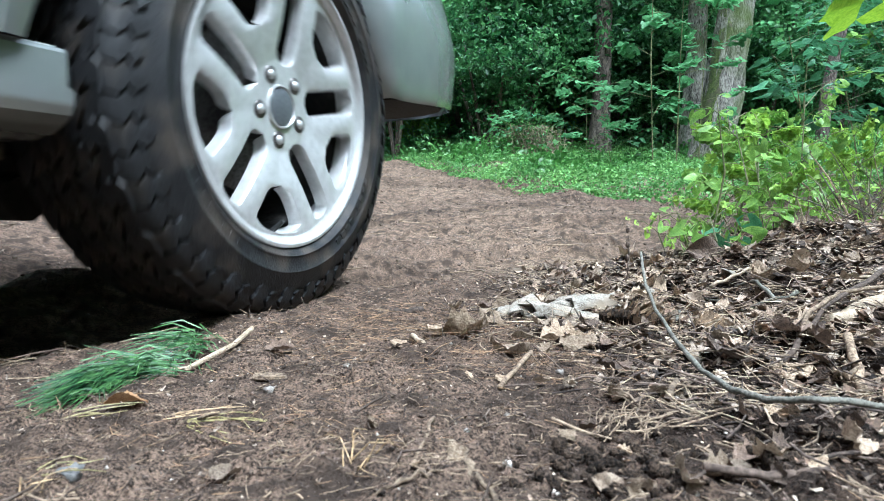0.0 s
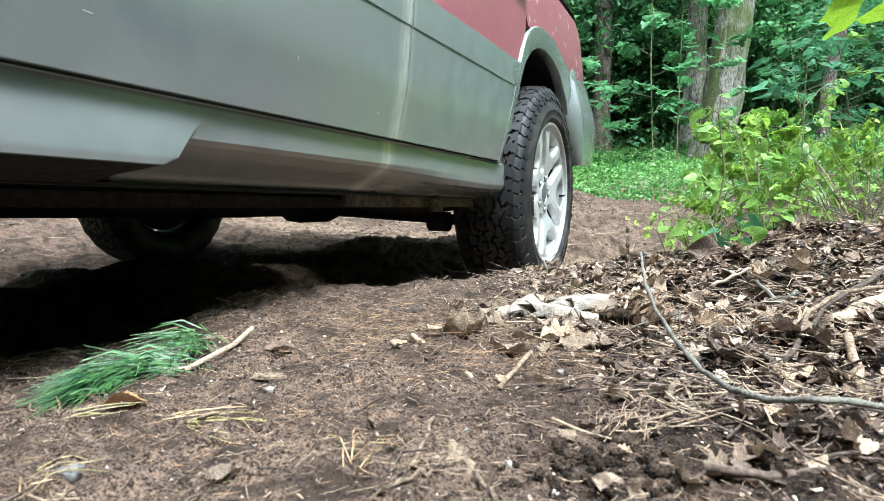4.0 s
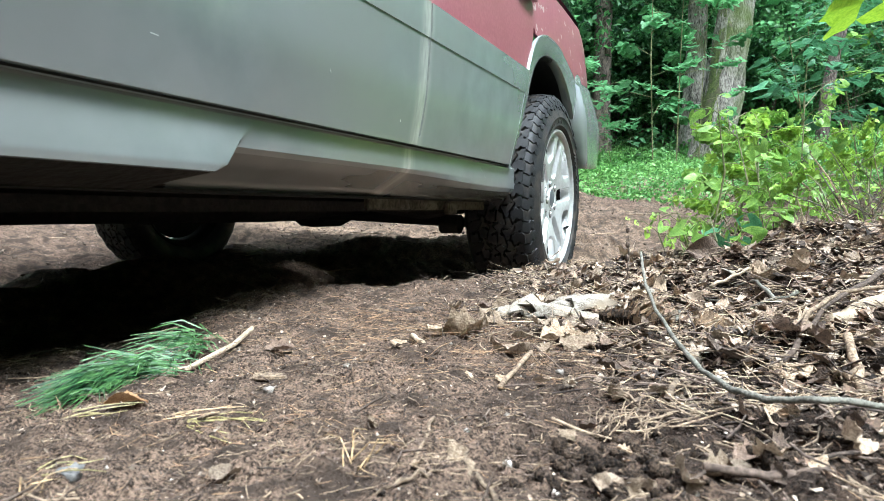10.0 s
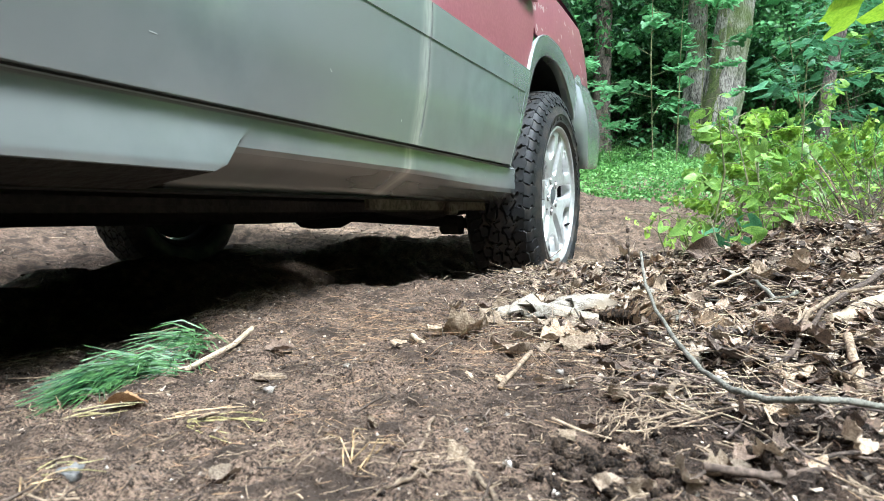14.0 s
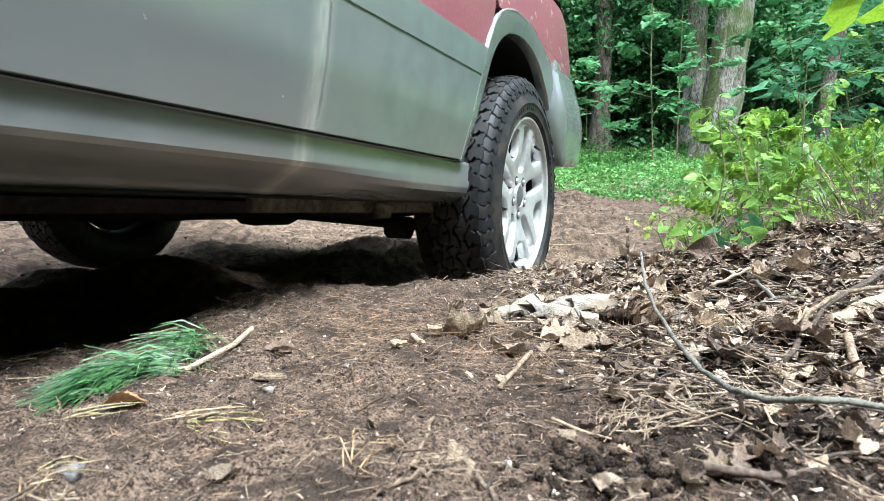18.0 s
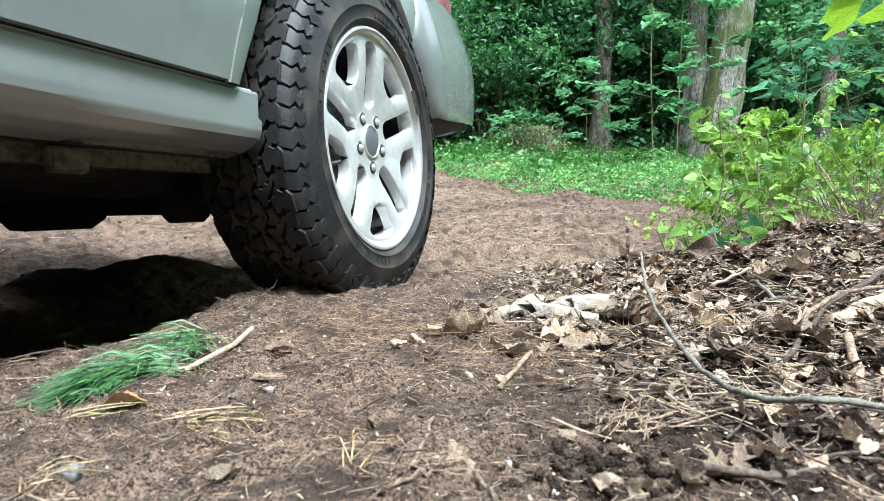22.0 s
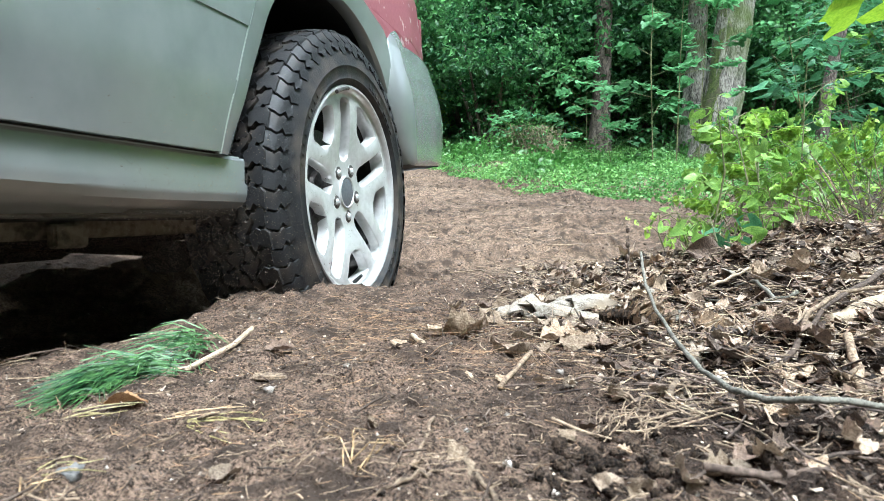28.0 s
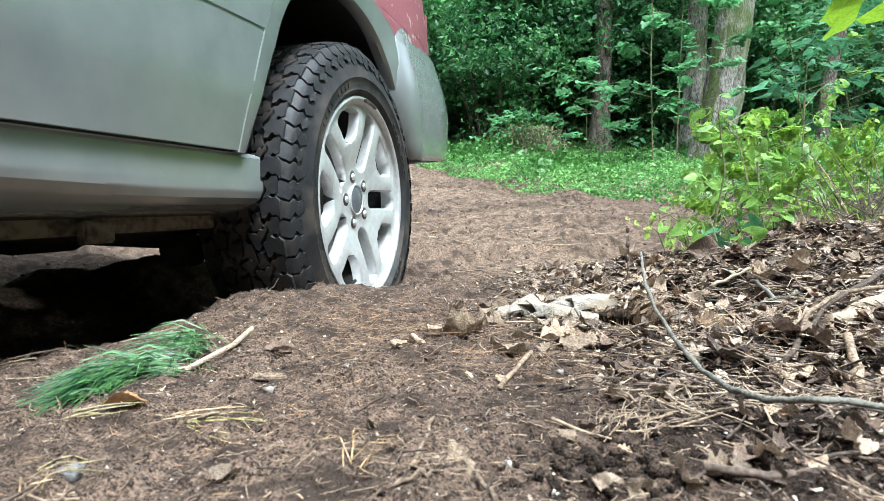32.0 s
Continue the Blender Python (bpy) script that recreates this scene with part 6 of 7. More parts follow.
PL = "leafy green plant growing out of the leaf litter"
PY = "yellow-green sapling growing on the leafy bank"
sapling(0.72, 1.56, 0.30, (0.05, 0.10), 50, 0.055, GREEN, "ovate", PL, 1, 4, 0.14)
sapling(0.62, 1.50, 0.13, (-0.05, 0.02), 9, 0.038, GREEN, "ovate", PL, 2, 2, 0.10)
sapling(0.66, 1.55, 0.38, (0.02, 0.02), 22, 0.055, GREEN, "ovate", PL, 3, 4, 0.14)
sapling(0.88, 1.72, 0.34, (0.03, 0.10), 290, 0.036, LEAF_Y, "maple", PY, 4, 9, 0.17)
sapling(1.00, 1.80, 0.40, (0.06, 0.05), 70, 0.052, GREEN, "ovate", PY, 5, 9, 0.18)
sapling(0.95, 1.95, 0.42, (-0.04, 0.06), 290, 0.036, GREEN, "maple", PY, 6, 9, 0.18)
sapling(1.20, 1.90, 0.34, (0.05, 0.05), 290, 0.036, LEAF_Y, "ovate", PY, 7, 9, 0.20)
sapling(1.40, 2.05, 0.36, (0.05, 0.05), 290, 0.036, LEAF_Y, "ovate", PY, 8, 9, 0.20)
sapling(1.12, 2.20, 0.42, (0.0, 0.05), 290, 0.036, GREEN, "ovate", PL, 9, 9, 0.20)
sapling(1.30, 2.40, 0.42, (0.0, 0.05), 290, 0.036, GREEN, "ovate", PY, 10, 9, 0.22)
sapling(1.60, 2.40, 0.38, (0.0, 0.05), 290, 0.036, GREEN, "maple", PY, 11, 9, 0.22)
sapling(0.78, 2.00, 0.16, (-0.02, 0.02), 14, 0.045, LEAF_Y, "ovate", PY, 12, 3, 0.10)
sapling(0.60, 1.62, 0.12, (-0.03, 0.02), 14, 0.036, LEAF_Y, "ovate", PL, 13, 3, 0.08)
sapling(0.80, 1.60, 0.14, (0.03, 0.0), 12, 0.045, GREEN, "ovate", PY, 14, 2, 0.10)
sapling(1.75, 2.05, 0.40, (0.0, 0.05), 290, 0.036, LEAF_Y, "maple", PY, 16, 9, 0.22)
for k, (x, y, h) in enumerate(((0.56, 1.52, 0.10), (0.70, 1.62, 0.10), (0.92, 1.55, 0.12), (1.06, 1.58, 0.13), (1.16, 1.66, 0.14), (0.84, 1.86, 0.18), (1.08, 2.0, 0.20))):
    sapling(x, y, h, (0.02, 0.02), 16, 0.030, (GREEN, LEAF_Y)[k % 2], "ovate", "small green seedling among dry leaves", 80 + k, 4, 0.08)

BRUSH_P = mk("pale_stalk", (0.16, 0.125, 0.07), (0.40, 0.33, 0.21), 30, 0.8, 0.2, island=0.3)
# dry stalks and brambles tangled at the bush's foot
rd = np.random.RandomState(44)
tangle = new("dry_stalks")
tangle.location = (1.14, 1.60, gz(1.14, 1.60))
for k in range(44):
    p = Vector((rd.normal() * 0.055, rd.normal() * 0.07, 0))
    p.z = gz(1.14 + p.x, 1.60 + p.y) - tangle.location.z
    a, L, up = rd.uniform(0, 6.283), rd.uniform(0.08, 0.20), rd.uniform(0.1, 1.3)
    e = p + Vector((math.cos(a) * L, math.sin(a) * L * 0.7, L * up))
    q = 0.0012 + 0.0022 * rd.rand() ** 2
    part("stalk", tube("stalk", (p, p.lerp(e, 0.5) + Vector((rd.normal(), rd.normal(), 0.8)) * L * 0.10, e), (q, q * 0.85, q * 0.5), 5), (TWIG, TWIG_D, GREY_STICK, TWIG)[k % 4], tangle)
tagged(tangle, "tangle of dry brown stalks at the foot of the bush", "dry stalks")

pale = new("dry_stalks")
pale.location = (1.20, 1.74, gz(1.20, 1.74))
for k in range(60):
    p = Vector((rd.normal() * 0.10, rd.normal() * 0.10, 0))
    p.z = gz(1.20 + p.x, 1.74 + p.y) - pale.location.z
    a, L = rd.uniform(0, 6.283), rd.uniform(0.10, 0.26)
    e = p + Vector((math.cos(a) * L * 0.45, math.sin(a) * L * 0.4, L * rd.uniform(0.5, 1.0)))
    q = 0.0009 + 0.0016 * rd.rand() ** 2
    part("stalk", tube("stalk", (p, p.lerp(e, 0.5) + Vector((rd.normal(), rd.normal(), 0.6)) * L * 0.08, e), (q, q * 0.85, q * 0.5), 5), (BRUSH_P, TWIG, BRUSH_P, GREY_STICK)[k % 4], pale)
tagged(pale, "stand of pale dry stalks beside the green bush", "dry stalks")
sapling(0.655, 1.44, 0.10, (0.01, -0.02), 4, 0.085, BLUEG, "ovate", "low plant with broad heart-shaped leaves", 97, 2, 0.05, name="broad_leaved_plant")

# dry stem with dark seed heads standing on the bank
seed = new("seed_stalk")
seed.location = (0.356, 1.20, gz(0.356, 1.20))
part("stem", tube("stem", ((0, 0, -0.01), (0.003, 0, 0.06), (0.001, 0, 0.112)), (0.0011, 0.0009, 0.0006), 5), TWIG_D, seed)
for h in (0.055, 0.080, 0.108):
    part("seed_head", tube("seed_head", ((0, 0, h - 0.006), (0.001, 0, h - 0.002), (0.001, 0, h + 0.003), (0, 0, h + 0.006)), (0.0015, 0.0045, 0.0040, 0.001), 7), TWIG_D, seed, "dark dry seed head")
tagged(seed, "thin dead stem with dark seed heads", "plant")

# tall layered maple saplings before the trunks
SPRAY = mk("maple_spray_leaf", (0.085, 0.235, 0.095), (0.21, 0.44, 0.19), 3, 0.4, 0.2, translucent=0.45, island=0.3, dist=0.03)
MS = "tall thin maple sapling with layered leaf sprays"
for k, (x, y, h, n) in enumerate(((2.35, 7.0, 2.6, 120), (2.75, 7.4, 2.9, 130), (3.1, 7.6, 2.2, 110), (1.9, 8.3, 1.5, 70), (1.05, 9.0, 0.75, 30), (2.15, 7.9, 1.1, 50), (4.6, 6.2, 2.4, 110), (5.1, 6.8, 2.6, 110), (4.2, 7.4, 2.2, 100))):
    sapling(x, y, h, (0.12 * math.sin(k), 0.1), n, 0.17, SPRAY if k != 6 else GREEN, "maple", MS, 30 + k, 9, 0.7, 0.2)
# leafy hazel shoots on the far side of the bank
for k, (x, y, h) in enumerate(((2.1, 3.4, 0.95), (2.5, 3.7, 1.15), (2.9, 3.9, 1.1))):
    sapling(x, y, h, (-0.25, 0.0), 60, 0.13, BLUEG, "ovate", "hazel shoot with broad green leaves", 50 + k, 6, 0.55, 0.45)
# thin leaning dead stem
lean = new("thin_tree")
lean.location = (3.35, 5.6, gz(3.35, 5.6))
part("trunk", tube("trunk", ((0, 0, -0.1), (0.05, 0, 0.6), (0.22, 0, 1.5), (0.34, 0, 2.3), (0.42, 0, 4.5)), (0.06, 0.05, 0.05, 0.042, 0.03), 12), BARK, lean)
part("branch", tube("branch", ((0.22, 0, 1.5), (0.5, 0.1, 1.9), (0.9, 0.2, 2.1)), (0.02, 0.014, 0.006), 6), BARK, lean)
tagged(lean, "thin leaning trunk with rough bark", "tree", "trees of the wood")

# overhanging twig with broad bright leaves near the lens
twig = new("overhanging_twig")
part("stem", tube("stem", ((1.6, 1.15, 0.95), (1.1, 1.08, 0.80), (0.74, 1.0, 0.665)), (0.006, 0.004, 0.002), 6), STEM, twig)
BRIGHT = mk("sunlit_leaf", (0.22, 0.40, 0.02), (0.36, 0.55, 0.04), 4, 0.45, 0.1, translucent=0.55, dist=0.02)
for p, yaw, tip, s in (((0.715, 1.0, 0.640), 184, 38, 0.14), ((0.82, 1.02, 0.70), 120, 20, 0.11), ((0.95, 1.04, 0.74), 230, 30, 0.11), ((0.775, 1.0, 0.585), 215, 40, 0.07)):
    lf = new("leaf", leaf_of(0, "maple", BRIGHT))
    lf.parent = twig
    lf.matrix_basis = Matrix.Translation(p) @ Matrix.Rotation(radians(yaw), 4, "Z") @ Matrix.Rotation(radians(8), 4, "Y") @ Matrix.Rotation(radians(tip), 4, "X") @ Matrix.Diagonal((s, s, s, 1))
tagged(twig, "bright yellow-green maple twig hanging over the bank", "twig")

# heap of dry brush at the wood's edge
heap = new("brush_heap")
hx, hy = 1.35, 9.6
heap.location = (hx, hy, gz(hx, hy))
rb = np.random.RandomState(77)
pieces = []
for k in range(420):
    a = rb.uniform(0, 6.283)
    q = rb.rand() ** 0.5
    p = Vector((0.24 * math.cos(a) * q, 0.16 * math.sin(a) * q, 0.30 + 0.34 * rb.rand()))
    e = Vector((math.cos(a) * 0.55 * (0.5 + 0.5 * rb.rand()), math.sin(a) * 0.45, 0.02))
    m = p.lerp(e, 0.5) + Vector((rb.normal() * 0.12, rb.normal() * 0.08, 0.14 + 0.20 * rb.rand()))
    pieces.append(tube_data((p, m, e), (0.004, 0.004, 0.003), 3, False))
BRUSH = mk("dry_stalk", (0.065, 0.060, 0.030), (0.25, 0.215, 0.12), 30, 0.8, 0.2, island=0.4)
tagged(part("stalk", join("stalk", pieces), BRUSH, heap), "arching dry stalks", kind="stuff")
hc = rb.normal(size=(1500, 3)) * np.array((0.26, 0.18, 0.16)) + np.array((-0.22, -0.12, 0.36))
hc[:, 2] = np.abs(hc[:, 2])
tagged(part("foliage", leaf_cloud("foliage", hc, 0.05, rb, 0.5), LEAF, heap, smooth=False), "green weeds growing through the stalks", kind="stuff")
tagged(heap, "heap of dry brown stalks among green herbs", "brush heap")

# bigger-leaved seedling in front of the bush
sapling(0.60, 1.42, 0.11, (0.02, 0.03), 7, 0.075, GREEN, "ovate", PL, 17, 2, 0.07)

# a few shrubs deeper in the wood, recoloured yellow-green to paint sunlit patches
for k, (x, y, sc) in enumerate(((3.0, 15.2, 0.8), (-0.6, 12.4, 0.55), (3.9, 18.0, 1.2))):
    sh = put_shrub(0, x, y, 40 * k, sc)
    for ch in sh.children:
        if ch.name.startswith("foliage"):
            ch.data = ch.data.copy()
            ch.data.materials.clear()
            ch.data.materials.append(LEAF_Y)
    tagged(sh, "distant shrub recoloured bright yellow-green as if sunlit")
shrub_kinds[0].scale = (1, 1, 1)

# soil that the wheel flings out of the hole
FLUNG = mk("flung_soil", (0.14, 0.10, 0.072), (0.36, 0.27, 0.20), 40, 0.95, 0.2, island=0.3)
CLOD_ME = []
for k in range(4):
    r = np.random.RandomState(90 + k)
    bm = bmesh.new()
    bmesh.ops.create_icosphere(bm, subdivisions=1, radius=1)
    for q in bm.verts:
        q.co *= 0.7 + 0.6 * r.rand()
    me = bpy.data.meshes.new("soil_clod")
    bm.to_mesh(me)
    bm.free()
    me.materials.append(FLUNG)
    CLOD_ME.append(me)
clods = []
rc = np.random.RandomState(19)
for k in range(170):
    t0 = (24.62 + 0.78 * rc.rand()) if k < 105 else (27.12 + 0.70 * rc.rand()) if k < 140 else (28.1 + 0.38 * rc.rand())
    ob = new("soil_clod", CLOD_ME[k % 4])
    s = 0.0014 + 0.006 * rc.rand() ** 3
    ob.scale = (s, s, s)
    x, y = -0.30 + 0.08 * rc.normal(), 1.42 + 0.06 * rc.normal()
    clods.append((tagged(ob, "brown clod of soil flung by the spinning wheel", "soil clod", "flung clods"), round(t0, 2), (x, y, gz(x, y) + 0.004), (-2.6 - 1.8 * rc.rand(), -1.0 + 0.9 * rc.normal(), 0.6 + 1.5 * rc.rand())))

# dust that hangs under the car after the wheel has spun
DUST = mk("flying_dust", (0.16, 0.125, 0.095), (0.24, 0.19, 0.145), 40, 0.95, 0.0, island=0.25)
DUST_ME = []
for k in range(2):
    r = np.random.RandomState(200 + k)
    n = 20000
    c = r.normal(size=(n, 3)) * np.array((0.125, 0.095, 0.065))
    c = c * (0.6 + 0.5 * r.rand(n, 1))
    v = c[:, None] + r.normal(size=(n, 4, 3)) * (0.00040 + 0.0003 * r.rand(n, 1, 1) ** 2)
    me = raw("dust_puff", v.reshape(-1, 3), (np.array(((0, 1, 2), (0, 2, 3), (0, 3, 1), (1, 3, 2)))[None] + (np.arange(n) * 4)[:, None, None]).reshape(-1, 3))
    me.materials.append(DUST)
    DUST_ME.append(me)
puffs = []
for k, (t0, t1, x, y, z) in enumerate((
        (24.72, 26.3, -0.34, 1.20, 0.22), (24.74, 26.2, -0.42, 1.06, 0.23), (24.78, 26.4, -0.50, 0.98, 0.22), (24.80, 26.3, -0.60, 0.92, 0.23), (24.82, 26.6, -0.42, 1.22, 0.25), (24.84, 26.8, -0.56, 1.10, 0.25), (24.86, 26.6, -0.66, 1.04, 0.22), (24.80, 26.3, -0.32, 1.12, 0.18), (24.80, 26.4, -0.62, 0.84, 0.22), (24.84, 26.4, -0.72, 0.92, 0.26), (24.76, 26.3, -0.36, 1.10, 0.26),
        (26.2, 27.6, -0.40, 1.14, 0.22), (26.4, 27.8, -0.56, 1.00, 0.24),
        (27.22, 28.75, -0.36, 1.14, 0.24), (27.26, 28.8, -0.46, 1.06, 0.24), (27.30, 28.8, -0.58, 0.98, 0.24), (27.36, 28.7, -0.40, 1.00, 0.32), (27.40, 28.8, -0.66, 0.94, 0.22), (27.30, 28.75, -0.56, 0.84, 0.26), (27.2, 28.1, -0.50, 0.92, 0.20), (27.2, 28.2, -0.62, 1.04, 0.20), (27.2, 28.1, -0.42, 1.14, 0.18))):
    ob = new("dust_puff", DUST_ME[k % 2])
    ob.rotation_euler = (0, 0, k * 1.1)
    puffs.append((tagged(ob, "thin brown cloud of dust thrown up by the wheel", "dust", "dust under the car", "stuff"), t0, t1, Vector((x, y, z)), 63 * k))

# the bright yellow-green leaf colour paints sunlight on this far sapling
sapling(-0.28, 11.6, 2.4, (0.05, 0.0), 70, 0.17, LEAF_Y, "ovate", "slim sapling with leaves coloured bright as if sunlit", 71, 5, 0.5, 0.7)
sapling(1.25, 9.3, 0.85, (0.05, 0.0), 26, 0.15, BLUEG, "ovate", "seedling rising out of the brush heap", 72, 4, 0.3, 0.4)


# ---- what moves ----
def car_pose(x, y, z, yaw, pitch, lean):
    """The car's pose: where its near rear hub stands, and how its tail points, dips and leans."""
    s, c = math.sin(radians(yaw)), math.cos(radians(yaw))
    turn = Matrix(((s, -c, 0), (c, s, 0), (0, 0, 1))).to_4x4()
    return Matrix.Translation((x, y, z + EYE)) @ turn @ Euler((0, radians(pitch), 0)).to_matrix().to_4x4() @ Euler((radians(lean), 0, 0)).to_matrix().to_4x4()


def motions():
    walk(car, [
        (0, car_pose(-0.231, 0.985, 0.117, 22.71, -1.38, 0.97)),
        (0.5, car_pose(-0.104, 1.258, 0.141, 24.10, -1.14, 0.33)),
        (1, car_pose(0.010, 1.371, 0.058, 24.09, 0.39, 0.43)),
        (1.5, car_pose(0.065, 1.483, 0.061, 24.62, -0.26, 1.74)),
        (2, car_pose(0.136, 1.586, 0.059, 24.58, -0.49, 2.45)),
        (2.5, car_pose(0.194, 1.675, 0.055, 24.78, -0.65, 2.53)),
        (3, car_pose(0.261, 1.788, 0.062, 24.92, -0.78, 1.68)),
        (3.5, car_pose(0.310, 1.902, 0.062, 24.56, -0.20, 1.66)),
        (5.5, car_pose(0.381, 2.042, 0.058, 24.86, -0.07, 0.37)),
        (6, car_pose(0.380, 2.045, 0.058, 24.74, -0.08, 0.66)),
        (10, car_pose(0.378, 2.037, 0.055, 24.68, 0.02, 0.61)),
        (14.5, car_pose(0.380, 2.029, 0.054, 24.68, 0.06, 0.27)),
        (16.5, car_pose(0.270, 1.825, 0.059, 24.45, -0.63, 2.21)),
        (17, car_pose(0.270, 1.820, 0.045, 24.26, -0.03, 2.23)),
        (17.5, car_pose(0.257, 1.801, 0.055, 24.32, -0.55, 2.30)),
        (18, car_pose(0.240, 1.770, 0.045, 24.73, 0.18, 2.03)),
        (18.5, car_pose(0.153, 1.625, 0.047, 23.80, -0.09, 2.79)),
        (19, car_pose(0.115, 1.558, 0.047, 23.30, 0.09, 2.05)),
        (19.5, car_pose(0.043, 1.457, 0.046, 22.91, 0.88, 1.47)),
        (20, car_pose(-0.049, 1.329, 0.085, 21.02, -0.56, -0.62)),
        (20.5, car_pose(-0.010, 1.385, 0.058, 21.83, 0.11, -0.16)),
        (21, car_pose(-0.018, 1.366, 0.047, 21.79, 0.82, 0.10)),
        (21.5, car_pose(-0.119, 1.324, 0.127, 20.51, -1.18, -1.29)),
        (22, car_pose(-0.121, 1.271, 0.123, 20.15, -0.76, -2.88)),
        (22.5, car_pose(-0.142, 1.287, 0.113, 20.23, -0.50, -2.12)),
        (23, car_pose(-0.120, 1.265, 0.106, 20.13, -0.44, -3.31)),
        (23.5, car_pose(-0.165, 1.259, 0.130, 19.92, -0.77, -2.26)),
        (24, car_pose(-0.158, 1.210, 0.111, 19.76, -0.27, -3.12)),
        (24.5, car_pose(-0.166, 1.250, 0.107, 19.33, -0.29, -2.18)),
        (25, car_pose(-0.198, 1.321, 0.063, 16.87, 0.60, -3.05)),
        (25.5, car_pose(-0.165, 1.299, 0.038, 17.38, 0.61, -2.45)),
        (27.5, car_pose(-0.179, 1.342, 0.026, 16.65, 0.07, -1.55)),
        (28, car_pose(-0.181, 1.331, 0.020, 16.46, 0.27, -1.40)),
        (28.5, car_pose(-0.189, 1.341, 0.040, 16.36, 0.08, -2.05)),
        (29, car_pose(-0.182, 1.345, 0.025, 16.44, 0.30, -1.61)),
        (29.5, car_pose(-0.181, 1.349, 0.025, 16.56, 0.19, -1.65)),
        (30, car_pose(-0.182, 1.349, 0.025, 16.51, 0.17, -1.37)),
        (30.5, car_pose(-0.180, 1.349, 0.025, 16.56, 0.19, -1.56)),
        (31, car_pose(-0.181, 1.350, 0.025, 16.47, 0.22, -1.37)),
        (31.5, car_pose(-0.174, 1.363, 0.031, 16.60, -0.20, -1.20)),
        (32, car_pose(-0.166, 1.367, 0.031, 16.50, -0.52, -0.85)),
    ])
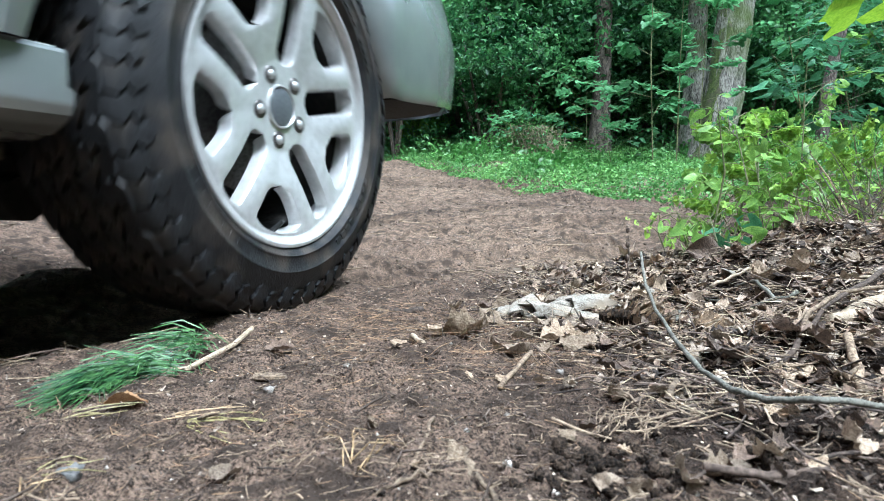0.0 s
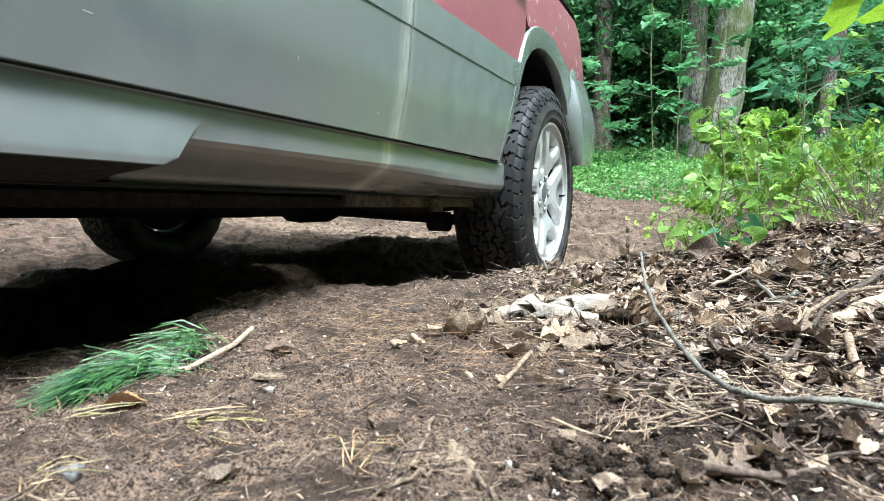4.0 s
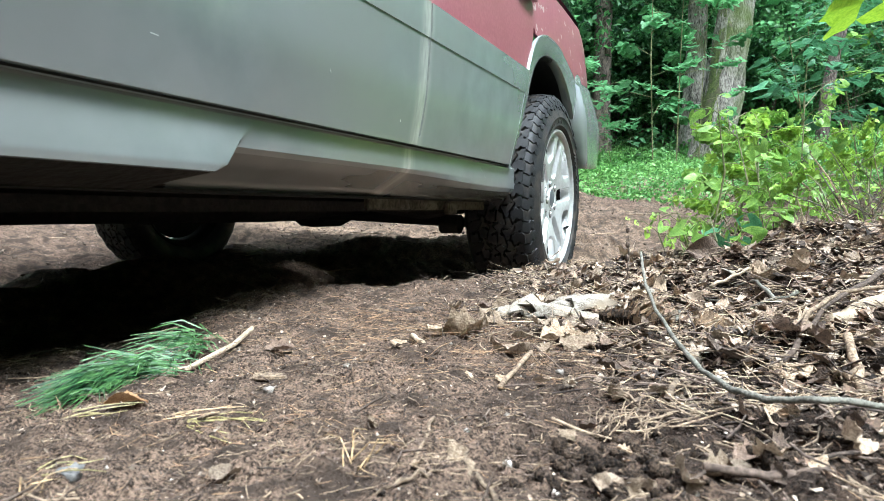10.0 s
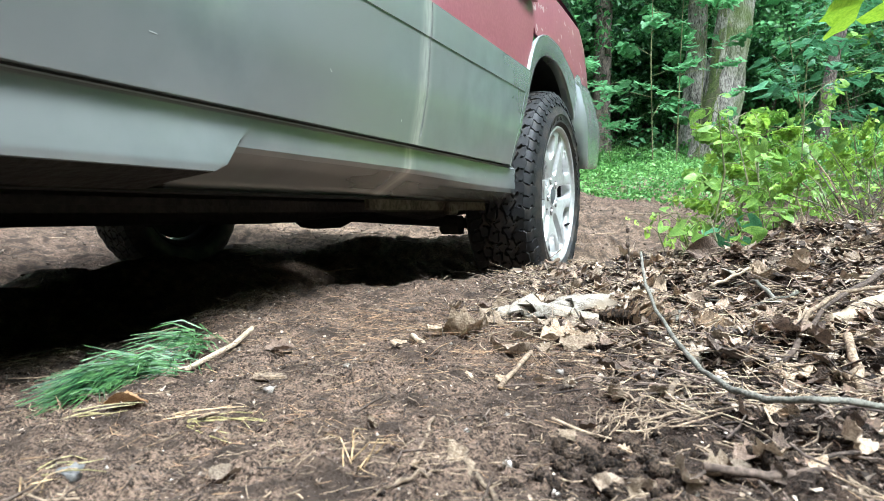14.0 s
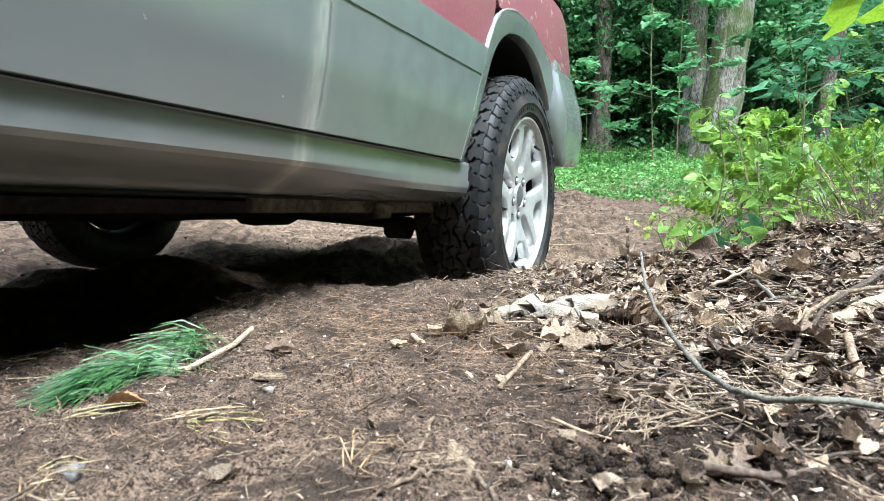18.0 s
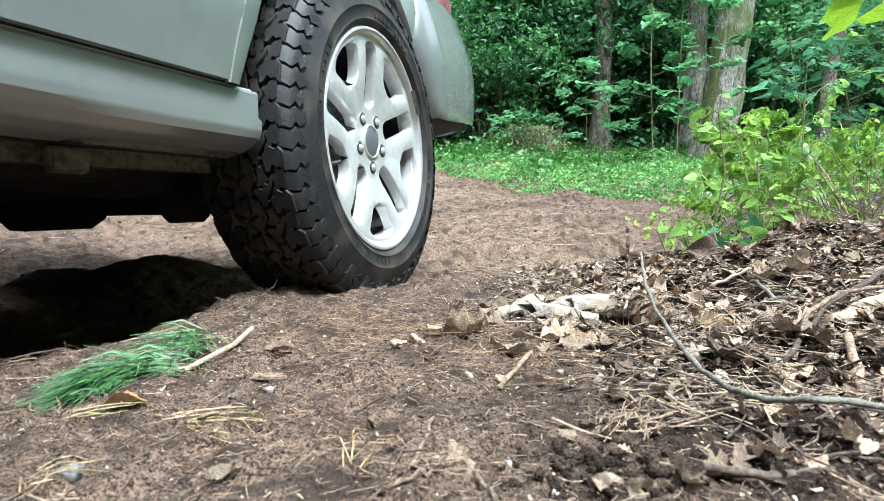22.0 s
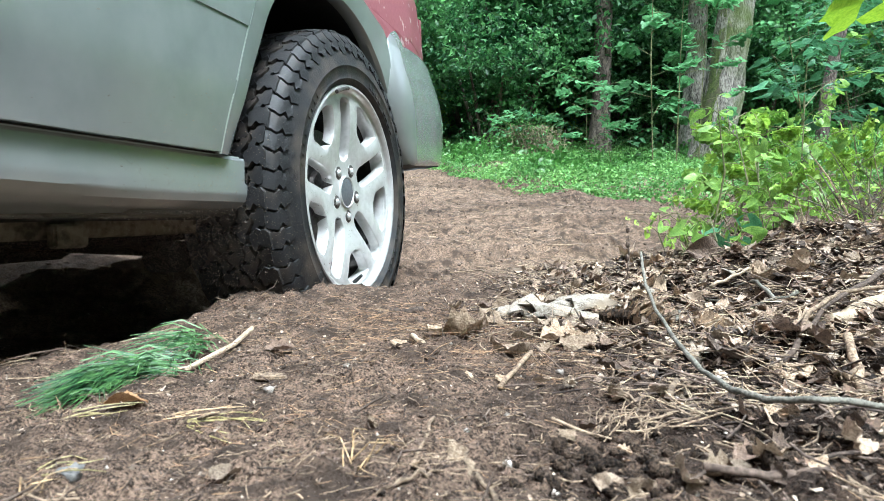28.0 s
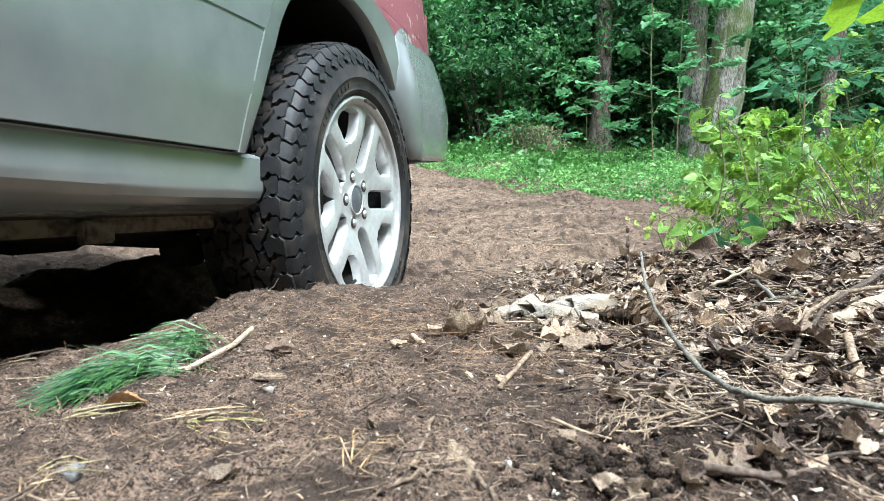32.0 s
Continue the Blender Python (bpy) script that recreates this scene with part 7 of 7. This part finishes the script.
    # rolling with slip, spinning in the hole at 25 and 28 s: seconds, degrees, hub lift
    def spun(wx, wy, turned):
        sign = -1 if turned else 1

        def at(a, lift):
            return pose(wx, wy, lift if wx == 0 else 0, 0, 0, turned) @ pose(0, 0, 0, 0, sign * a, 0)
        return [
            (0, at(-10.0, 0.044)),
            (0.5, at(59.3, 0.030)),
            (1, at(103.0, -0.014)),
            (1.5, at(130.6, -0.011)),
            (2, at(158.0, -0.025)),
            (2.5, at(180.5, -0.015)),
            (3, at(207.2, -0.028)),
            (3.5, at(232.9, -0.011)),
            (5.5, at(278.0, -0.008)),
            (6, at(283.0, -0.019)),
            (10, at(281.6, -0.017)),
            (14.5, at(280.5, -0.006)),
            (16.5, at(229.7, -0.005)),
            (17, at(226.0, -0.012)),
            (17.5, at(213.7, -0.005)),
            (18, at(199.3, -0.007)),
            (18.5, at(162.4, -0.006)),
            (19, at(141.0, -0.013)),
            (19.5, at(114.2, -0.007)),
            (20, at(82.0, -0.012)),
            (20.5, at(95.3, -0.004)),
            (21, at(94.0, -0.001)),
            (21.5, at(71.3, 0.004)),
            (22, at(53.0, 0.017)),
            (22.5, at(54.8, 0.014)),
            (23, at(53.0, 0.032)),
            (23.5, at(43.9, 0.026)),
            (24, at(31.0, 0.059)),
            (24.5, at(38.4, 0.019)),
            (24.6, at(40.6, 0.017)),
            (24.7, at(102.0, 0.015)),
            (24.8, at(163.0, 0.014)),
            (24.9, at(224.0, 0.012)),
            (25, at(285.0, 0.010)),
            (25.1, at(346.0, 0.009)),
            (25.2, at(405.0, 0.008)),
            (25.5, at(408.1, 0.004)),
            (25.75, at(440.0, 0.004)),
            (26, at(478.0, 0.005)),
            (26.5, at(550.0, 0.005)),
            (27, at(622.0, 0.006)),
            (27.25, at(662.0, 0.007)),
            (27.4, at(691.0, 0.007)),
            (27.5, at(694.5, 0.007)),
            (28, at(695.0, 0.019)),
            (28.1, at(715.0, 0.017)),
            (28.2, at(799.0, 0.015)),
            (28.3, at(884.0, 0.014)),
            (28.4, at(969.0, 0.012)),
            (28.5, at(1050.0, 0.010)),
            (28.6, at(1074.0, 0.012)),
            (29, at(1074.6, 0.017)),
            (29.5, at(1074.8, 0.010)),
            (30, at(1074.3, 0.017)),
            (30.5, at(1074.9, 0.005)),
            (31, at(1075.5, 0.001)),
            (31.5, at(1078.4, -0.002)),
            (32, at(1080.0, -0.008)),
        ]
    for wheel, (wx, wy, turned) in zip(wheels, ((0, 0, 0), (0, WIDE, 180), (-2.63, 0, 0), (-2.63, WIDE, 180))):
        walk(wheel, spun(wx, wy, turned))
    for clod, t0, start, speed in clods:
        rows = [(0, Matrix.Translation(start)), (t0, Matrix.Translation(start))]
        for k in range(1, 7):
            q = 0.07 * k
            p = Vector(start) + Vector(speed) * q + Vector((0, 0, -4.9 * q * q))
            floor = gz(p.x, p.y)
            if p.z <= floor + 0.002 or k == 6:
                p.z = floor + 0.002
                rows.append((t0 + q, Matrix.Translation(p) @ pose(0, 0, 0, 40 * k, 25 * k, 0)))
                break
            rows.append((t0 + q, Matrix.Translation(p) @ pose(0, 0, 0, 40 * k, 25 * k, 0)))
        rows.append((32, rows[-1][1]))
        walk(clod, rows)

    # each cloud rises out of the hole, drifts and sinks back into the soil
    for puff, t0, t1, p, turn in puffs:
        hole = Vector((-0.30, 1.42, -0.75))
        low = Vector((p.x - 0.18, p.y - 0.04, -0.75))
        walk(puff, [(0, Matrix.Translation(hole)), (t0, Matrix.Translation(hole)), (t0 + 0.16, Matrix.Translation(p) @ pose(0, 0, 0, 0, 0, turn)), (t1 - 0.5, Matrix.Translation(p + Vector((-0.10, -0.02, 0.02))) @ pose(0, 0, 0, 0, 0, turn + 20)), (t1, Matrix.Translation(low) @ pose(0, 0, 0, 0, 0, turn + 30)), (32, Matrix.Translation(low) @ pose(0, 0, 0, 0, 0, turn + 30))])


motions()
